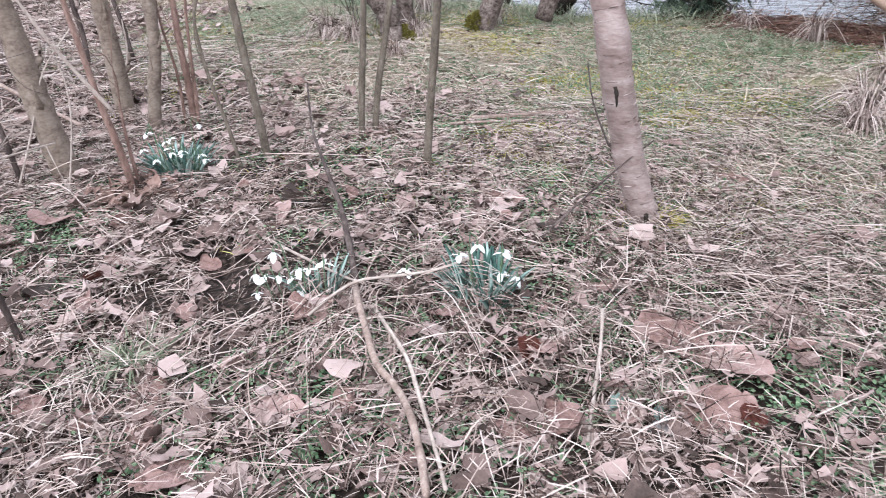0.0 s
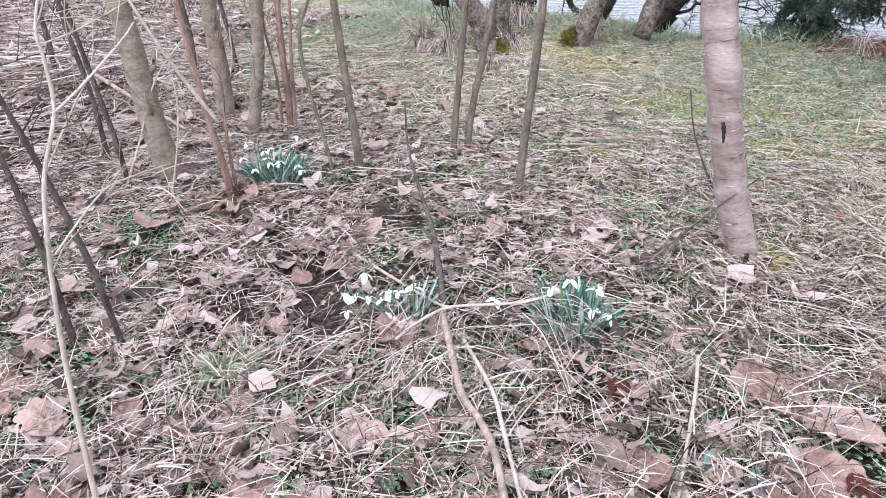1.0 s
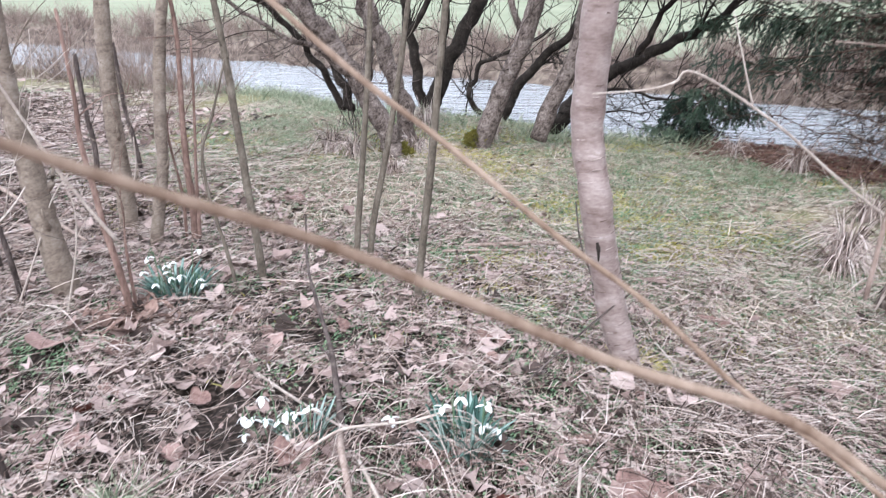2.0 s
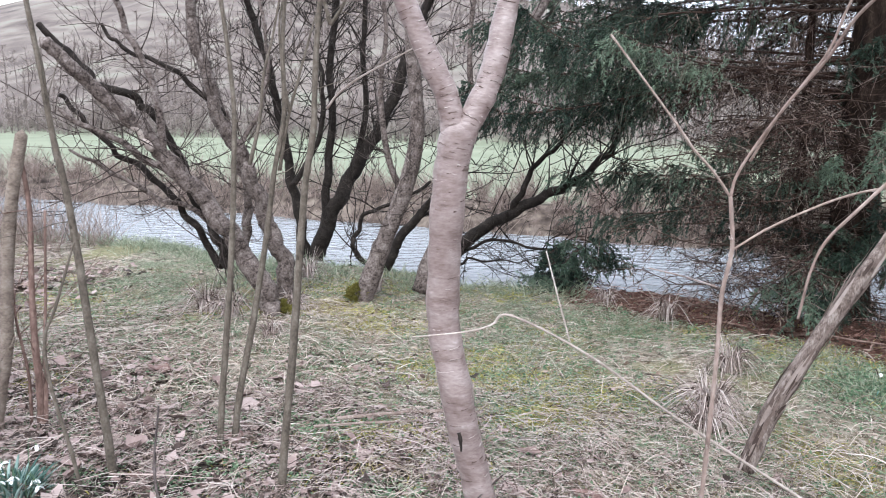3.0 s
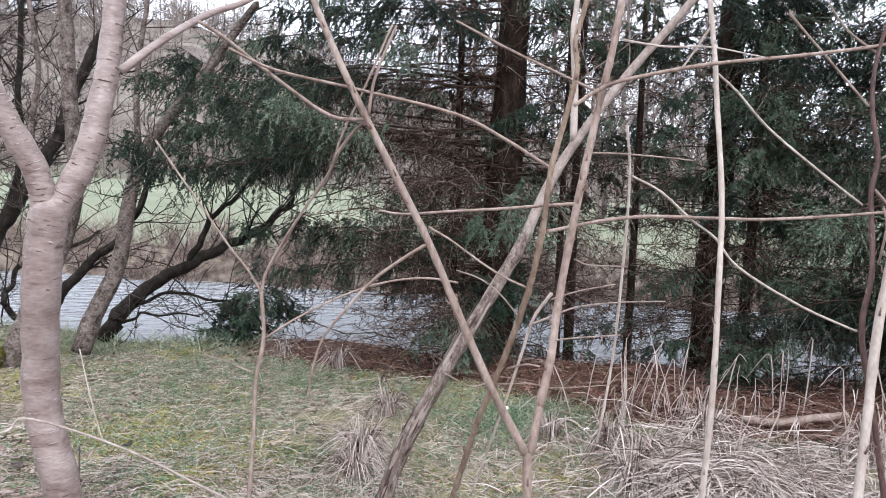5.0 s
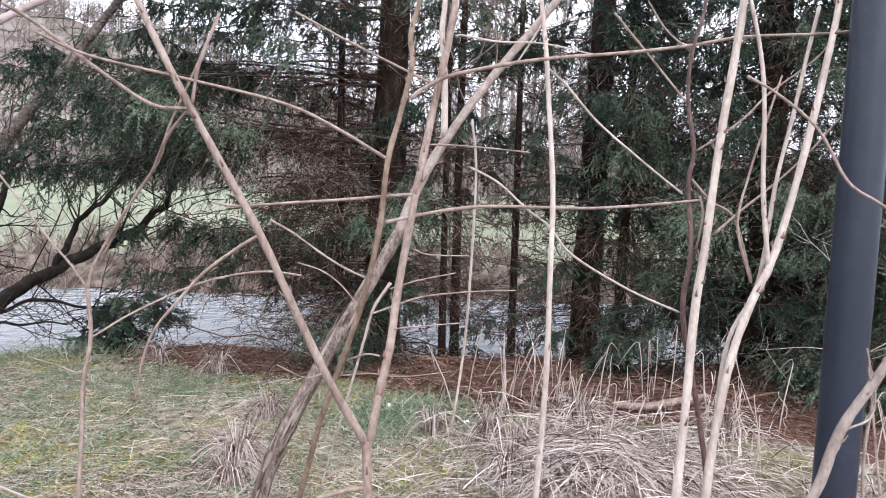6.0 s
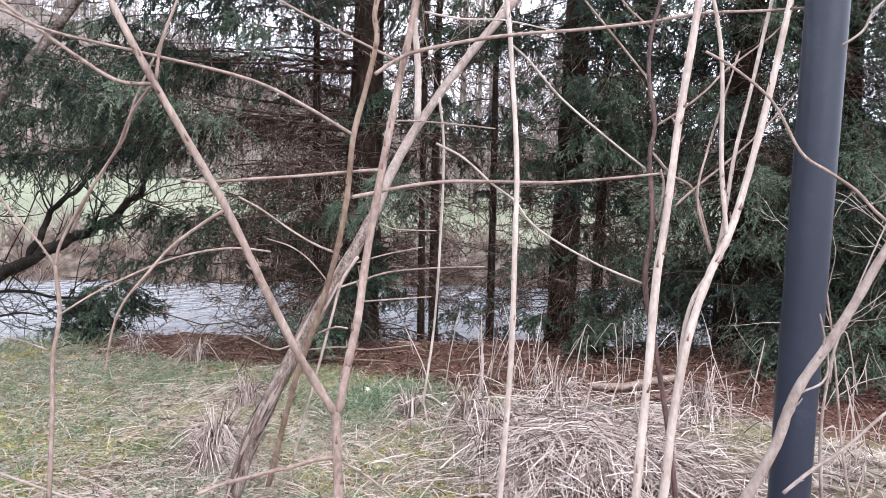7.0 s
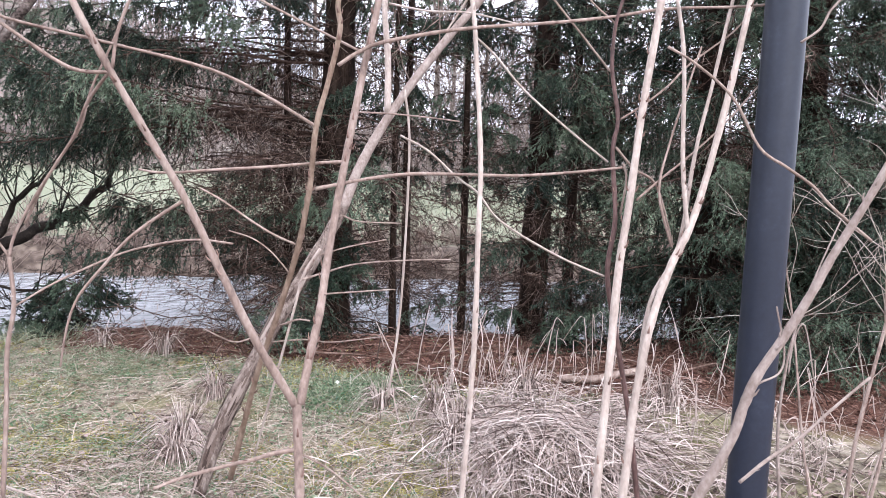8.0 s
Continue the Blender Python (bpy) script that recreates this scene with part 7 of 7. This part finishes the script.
    for cx, cy, sx, bunches, each in ((2.80, 1.82, 0.22, 95, 20), (3.10, 1.50, 0.26, 100, 20), (3.42, 2.02, 0.26, 75, 20), (3.7, 1.05, 0.40, 36, 18), (4.4, 1.15, 0.40, 24, 18), (3.2, 2.45, 0.28, 36, 18)):
        for _ in range(bunches):
            x0, y0 = rng.normal(cx, sx), rng.normal(cy, sx * 0.8)
            if 0.887 * x0 + 0.610 * y0 > 4.5 or y0 > x0 - 0.85:
                continue
            way = math.atan2(y0 - cy, x0 - cx) + rng.normal(0, 0.5) if rng.random() < 0.5 else rng.normal(-2.2, 0.7)
            x, y = rng.normal(x0, 0.07, each), rng.normal(y0, 0.07, each)
            strands(heap, rng, x, y, 0.08, 0.30, 0.0021, 0.13, 0.10 if rng.random() < 0.3 else 0.04, 0.10, way, 0.25 if rng.random() < 0.4 else 0.9)
    x, y = rng.normal(3.1, 0.6, 1500), rng.normal(1.6, 0.5, 1500)
    strands(heap, rng, x, y, 0.10, 0.35, 0.0020, 0.16, 0.12, 0.08)
    whole("grass_mound", heap.mesh("grass_mound", MOUND_STRAW), "flattened mound of pale dead grass", "dead grass", kind="stuff")


def tuft(name, x, y, n, l0, l1, label, seed, lean=0.45, mat=None):
    rng = np.random.default_rng(seed)
    heap = Heap()
    n = int(n * 1.8)
    a = rng.uniform(0, 2 * np.pi, n)
    l = rng.uniform(l0, l1, n)
    slump = rng.random(n) < 0.75
    reach = np.where(slump, l * rng.uniform(0.35, 0.95, n), l * lean * rng.uniform(0.1, 0.8, n))
    out = np.stack([np.cos(a), np.sin(a), np.zeros(n)], -1)
    b = out * (0.05 * np.sqrt(rng.random(n)))[:, None] + (0, 0, -0.01)
    u = np.linspace(0, 1, 7)
    rise = np.where(slump[:, None], np.sin(np.pi * np.clip(u, 0, 1) ** 0.75)[None] * 0.46 + 0.02, (u - 0.25 * u ** 2)[None])
    c = b[:, None] + out[:, None] * (reach[:, None] * (u ** 1.6)[None])[..., None] + np.array([0, 0, 1.0]) * (rise * l[:, None])[..., None]
    c = c + (rng.normal(0, 0.02, (n, 1, 3)) * (u ** 2)[None, :, None])
    s = unit(np.cross(out + (0, 0, 0.4), rng.normal(0, 1, (n, 3))))
    ribbons(heap, c, s[:, None] * (0.0022 * np.array([1, 1, 1, 0.9, 0.8, 0.6, 0.15]))[None, :, None])
    whole(name, heap.mesh(name, mat or MOUND_STRAW), label, "grass tuft", "grass tufts", m=Matrix.Translation((x, y, float(ground_z(x, y)))))


def build_tufts():
    for i, (x, y, n, l) in enumerate(((1.83, 2.88, 190, 0.36), (2.25, 3.45, 100, 0.32), (2.40, 4.55, 80, 0.36), (2.12, 5.0, 50, 0.3), (1.72, 2.72, 120, 0.28), (2.9, 2.75, 70, 0.34), (-0.75, 5.0, 160, 0.4), (-0.35, 5.3, 90, 0.4), 
                                      (3.1, 2.5, 110, 0.4), (3.6, 2.3, 120, 0.45), (4.1, 1.7, 90, 0.45), (-0.1, 6.2, 120, 0.4), (0.45, 5.75, 80, 0.3), (-0.55, 4.75, 110, 0.34), (-0.15, 5.05, 90, 0.3), (-0.25, 4.25, 70, 0.24), (2.78, 2.02, 170, 0.36), (3.05, 2.25, 150, 0.36), (3.25, 1.85, 120, 0.36))):
        tuft("grass_tuft", x, y, int(n * 0.8), l * 0.5, l, "tuft of pale drooping dead grass", 200 + i)
    tuft("green_tuft", -0.70, 1.18, 90, 0.06, 0.14, "small tuft of green grass in the litter", 230, 0.8, GRASS)
    rng = np.random.default_rng(77)
    # dry stalks standing behind the mound, most of them snapped over, with shreds of leaf
    spots = [(3.5, 2.75, 0.30, 20), (3.95, 2.45, 0.28, 22), (3.2, 2.35, 0.3, 12), (4.3, 1.9, 0.3, 9), (4.7, 1.25, 0.35, 12), (3.95, 0.8, 0.3, 16), (3.8, 1.45, 0.14, 5)]
    for cx, cy, wide, count in spots:
        for _ in range(count):
            x, y = rng.normal(cx, wide), rng.normal(cy, wide * 0.7)
            h = 0.12 + 0.45 * rng.random() ** 1.5
            k = rng.normal(0, 0.22, 2)
            heap = Heap()
            mid = np.array([k[0] * h, k[1] * h, h])
            if rng.random() < 0.6:
                a = rng.uniform(0, 2 * np.pi)
                end = mid + np.array([math.cos(a), math.sin(a), -rng.uniform(0.5, 2.2)]) * h * rng.uniform(0.2, 0.4)
                line = [(0, 0, -0.02), mid * 0.5 + rng.normal(0, 0.008, 3), mid * 0.97, mid * 0.6 + end * 0.4 + (0, 0, 0.02), end]
            else:
                line = [(0, 0, -0.02), mid * 0.5 + rng.normal(0, 0.012, 3), mid * 0.8, mid]
            tube(heap, line, rng.uniform(0.0028, 0.0048), 0.0016, 5, 2, 0.2, rng)
            for _ in range(3):
                f = rng.uniform(0.15, 0.95)
                b = mid * f
                w = unit(rng.normal(0, 1, 3) + (0, 0, -0.6))
                l = rng.uniform(0.06, 0.18)
                c = np.stack([b + w * l * u - np.array([0, 0, 0.5]) * l * u * u for u in (0, 0.35, 0.7, 1.0)])
                ribbons(heap, c[None], (unit(np.cross(w, (0.3, 0.2, 0.9))) * 0.0032 * np.array([0.6, 1, 0.8, 0.1])[:, None])[None])
            whole("dry_stalk", heap.mesh("dry_stalk", MOUND_STRAW), "broken dry stalk standing in dead grass", "stalk", "dry stalks", m=Matrix.Translation((x, y, float(ground_z(x, y)))))


def big_leaf_mesh(seed, mat):
    """A broad torn leaf, folded over along a few creases."""
    rng = np.random.default_rng(seed)
    n, rings = 48, 9
    a = np.linspace(-np.pi, np.pi, n, endpoint=False)
    corners = np.sort(rng.uniform(-np.pi, np.pi, int(rng.integers(6, 9))))
    reach = rng.uniform(0.20, 0.62, len(corners))
    outline = np.interp(a, np.concatenate([corners - 2 * np.pi, corners, corners + 2 * np.pi]), np.tile(reach, 3)) + 0.012 * rng.normal(0, 1, n)
    f = (np.arange(1, rings + 1) / rings)[:, None]
    v = np.concatenate([np.zeros((1, 3)), np.stack([outline * f * np.cos(a), outline * f * np.sin(a), np.zeros((rings, n))], -1).reshape(-1, 3)])
    flat = v.copy()
    ang = np.arctan2(flat[:, 1], flat[:, 0])
    rad = np.hypot(flat[:, 0], flat[:, 1])
    for vein in (0.0, 0.8, -0.8, 1.7, -1.7, 3.14):
        off = np.abs(np.sin((ang - vein) / 2)) * 2 * rad
        v[:, 2] += 0.016 * np.exp(-(off / 0.025) ** 2)
    v[:, 2] += 0.014 * np.sin(7 * v[:, 0] + seed) * np.sin(6 * v[:, 1] + 2 * seed) + rng.normal(0, 0.004, len(v))
    for _ in range(3):
        t = rng.uniform(0, 2 * np.pi)
        axis_, out = np.array([np.cos(t), np.sin(t), 0]), np.array([-np.sin(t), np.cos(t), 0])
        d = flat @ out - rng.uniform(-0.02, 0.30)
        bend = rng.choice([0.35, 0.6, -0.35, -0.5, 1.2])
        far = np.clip(d / 0.05, 0, 1) * bend
        q = v - np.outer(flat @ out - d, out)
        turned = q * np.cos(far)[:, None] + np.cross(axis_, q) * np.sin(far)[:, None] + np.outer(q @ axis_, axis_) * (1 - np.cos(far))[:, None]
        v = np.where((d > 0)[:, None], turned + np.outer(flat @ out - d, out), v)
    o = 1 + np.arange(rings - 1)[:, None] * n + np.arange(n)[None]
    p = 1 + np.arange(rings - 1)[:, None] * n + (np.arange(n)[None] + 1) % n
    q = np.stack([o, o + n, p + n, p], -1).reshape(-1, 4)
    t = np.stack([np.zeros(n, int), 1 + np.arange(n), 1 + (np.arange(n) + 1) % n], -1)
    m = len(v)
    heap = Heap()
    heap.add(np.concatenate([v, v - (0, 0, 0.008)]), np.concatenate([q, q[:, ::-1] + m]), np.concatenate([t, t[:, ::-1] + m]))
    tube(heap, [(-0.36, 0, 0.0), (-0.50, 0.03, 0.01), (-0.66, 0.02, 0.0)], 0.010, 0.008, 5, 2)
    return heap.mesh("fallen_leaf", mat)


def build_big_leaves():
    rng = np.random.default_rng(51)
    kinds = [big_leaf_mesh(300 + i, BIG_LEAF) for i in range(14)]
    for i, (x, y, span) in enumerate(LEAVES_A + LEAVES_B + LEAVES_C):
        m = pose(x, y, float(ground_z(x, y)) + 0.034, rng.uniform(-14, 14), rng.uniform(-14, 14), rng.uniform(0, 360)) @ Matrix.Scale(span * 1.1, 4)
        whole("fallen_leaf", kinds[(i + 5) % 14], "large crumpled pinkish brown fallen leaf on the litter", "leaf", "large fallen leaves", m=m)
    for i in range(70):
        x, y = rng.uniform(-1.7, 1.4), rng.uniform(0.55, 2.5)
        if along(x, y) > 1.75:
            continue
        m = pose(x, y, float(ground_z(x, y)) + 0.036, rng.uniform(-25, 25), rng.uniform(-25, 25), rng.uniform(0, 360)) @ Matrix.Scale(rng.uniform(0.045, 0.085), 4)
        whole("fallen_leaf", kinds[i % 14], "small crumpled brown fallen leaf on the litter", "leaf", "small fallen leaves", m=m)
    rust = [big_leaf_mesh(330 + i, RUST_LEAF) for i in range(2)]
    for i, (x, y, span) in enumerate(RUST):
        m = pose(x, y, float(ground_z(x, y)) + 0.034, 25, -20, 80 * i) @ Matrix.Scale(span, 4)
        whole("fallen_leaf", rust[i % 2], "shrivelled rust-red fallen leaf on the litter", "leaf", "rust-red fallen leaves", m=m)
    ivy = [big_leaf_mesh(340 + i, IVY_LEAF) for i in range(2)]
    for i, (x, y, span) in enumerate(IVY):
        m = pose(x, y, float(ground_z(x, y)) + 0.036, -18, 12, 70 * i) @ Matrix.Scale(span, 4)
        whole("ground_leaf", ivy[i % 2], "dark blue-green leaf lying on the litter", "leaf", "dark green leaves", m=m)


def build_fallen_branches():
    """Dead branches shed by the spruces, lying on the needles."""
    rng = np.random.default_rng(58)
    for x, y, turn, l in ((2.30, 5.05, 20, 0.9), (2.62, 4.62, -35, 1.1), (2.95, 4.25, 10, 0.8), (3.30, 3.70, -50, 1.0), (3.62, 3.55, 25, 0.7), (3.95, 3.00, -20, 0.9),
                          (4.45, 2.75, -45, 0.8), (4.75, 2.25, 15, 0.9), (5.05, 1.95, -40, 0.7), (2.75, 4.95, -15, 0.7), (3.15, 4.15, 60, 0.6), (4.20, 3.35, -30, 1.0)):
        u = np.linspace(0, 1, 6)
        line = np.stack([l * (u - 0.5), 0.12 * l * np.sin(3 * u + x), np.zeros(6)], -1) + rng.normal(0, 0.012, (6, 3))
        r = radians(turn)
        line = np.stack([line[:, 0] * math.cos(r) - line[:, 1] * math.sin(r), line[:, 0] * math.sin(r) + line[:, 1] * math.cos(r), line[:, 2]], -1)
        line[:, 2] += ground_z(x + line[:, 0], y + line[:, 1]) - float(ground_z(x, y)) + 0.012 + rng.uniform(0.01, 0.08) * np.sin(np.pi * u)
        heap = Heap()
        tube(heap, line, rng.uniform(0.006, 0.011), 0.003, 6, 3, 0.2, rng)
        sprout(heap, line, int(9 * l), 0.28, 0.003, rng, 0.12, 2, 3, 0.1, 0.8, 3)
        whole("fallen_branch", heap.mesh("fallen_branch", FALLEN_WOOD), "dead brown spruce branch lying on the needles", "branch", "fallen branches", m=Matrix.Translation((x, y, float(ground_z(x, y)))))


def build_brushwood():
    """Cut pale sticks and reed stalks thrown in a heap among the young stems."""
    rng = np.random.default_rng(64)
    heap = Heap()
    for cx, cy, wide, count, l0, l1 in ((-2.55, 3.55, 0.38, 80, 0.3, 0.95), (-2.05, 2.95, 0.30, 45, 0.2, 0.6), (-2.9, 4.6, 0.5, 45, 0.4, 1.0), (-1.75, 3.75, 0.25, 22, 0.3, 0.7)):
        for _ in range(count):
            x, y = rng.normal(cx, wide), rng.normal(cy, wide)
            a, l = rng.normal(0.5, 0.7), rng.uniform(l0, l1)
            u = np.linspace(-0.5, 0.5, 4)
            px, py = x + math.cos(a) * l * u, y + math.sin(a) * l * u
            z = float(ground_z(x, y)) + 0.01 + 0.14 * rng.random() * math.exp(-((x - cx) ** 2 + (y - cy) ** 2) / (2 * wide * wide)) + l * rng.normal(0, 0.10) * u
            line = np.stack([px, py, np.maximum(z, ground_z(px, py) + 0.006)], -1) + rng.normal(0, 0.008, (4, 3)) - (cx, cy, 0)
            r = rng.uniform(0.0025, 0.006)
            tube(heap, line + np.array([cx + 2.55, cy - 3.55, 0]), r, r * 0.6, 5, 2, 0.15, rng)
    whole("brushwood", heap.mesh("brushwood", CUT_STICK), "heap of pale cut sticks among young stems", "brushwood", kind="stuff", m=Matrix.Translation((-2.55, 3.55, 0)))


def build_rotten_wood():
    """Reddish crumbled wood heaped at the foot of the dead stem."""
    rng = np.random.default_rng(59)
    heap = Heap()
    n = 90
    x, y = -1.03 + rng.normal(0, 0.07, n), 2.11 + rng.normal(0, 0.06, n)
    scraps(heap, rng, x, y, 0.02, 0.085, 0.05)
    x, y = -1.03 + rng.normal(0, 0.05, 60), 2.12 + rng.normal(0, 0.05, 60)
    strands(heap, rng, x, y, 0.05, 0.16, 0.003, 0.06, 0.2, 0.1)
    heap.v = [v - np.array([-1.03, 2.11, 0], np.float32) for v in heap.v]
    whole("rotten_wood", heap.mesh("rotten_wood", RED_BARK, False), "crumbling reddish rotten wood at a stem's foot", "wood", m=Matrix.Translation((-1.03, 2.11, 0)))


def build_stones():
    rng = np.random.default_rng(61)
    for x, y, r, label in STONES:
        bm = bmesh.new()
        bmesh.ops.create_icosphere(bm, subdivisions=3, radius=r)
        shift = Vector((rng.uniform(0, 9), rng.uniform(0, 9), 0))
        for v in bm.verts:
            v.co *= 1 + 0.3 * noise.noise(v.co / r * 0.9 + shift)
            v.co.z *= 0.6
        me = bpy.data.meshes.new("stone")
        bm.to_mesh(me)
        bm.free()
        me.polygons.foreach_set("use_smooth", np.ones(len(me.polygons), bool))
        me.materials.append(STONE)
        whole("stone", me, label, "stone", "stones", m=Matrix.Translation((x, y, float(ground_z(x, y)) + r * 0.35)))


def build_post():
    heap = Heap()
    z0 = float(ground_z(*POST)) - 0.05
    tube(heap, [(0, 0, z0), (0, 0, 1.0), (0, 0, 2.0), (0, 0, 4.2)], 0.0385, 0.0385, 40, 2)
    whole("lamp_post", heap.mesh("lamp_post", POST_PAINT), "round dark blue-grey painted metal post in the grass", "post", m=Matrix.Translation((*POST, 0)))


build_ground()
build_river()
build_far_brush()
build_woody()
build_spruces()
build_post()
build_fallen_branches()
build_rotten_wood()
build_brushwood()
build_stones()
build_snowdrops()
build_big_leaves()
build_tufts()
build_floor_cover()
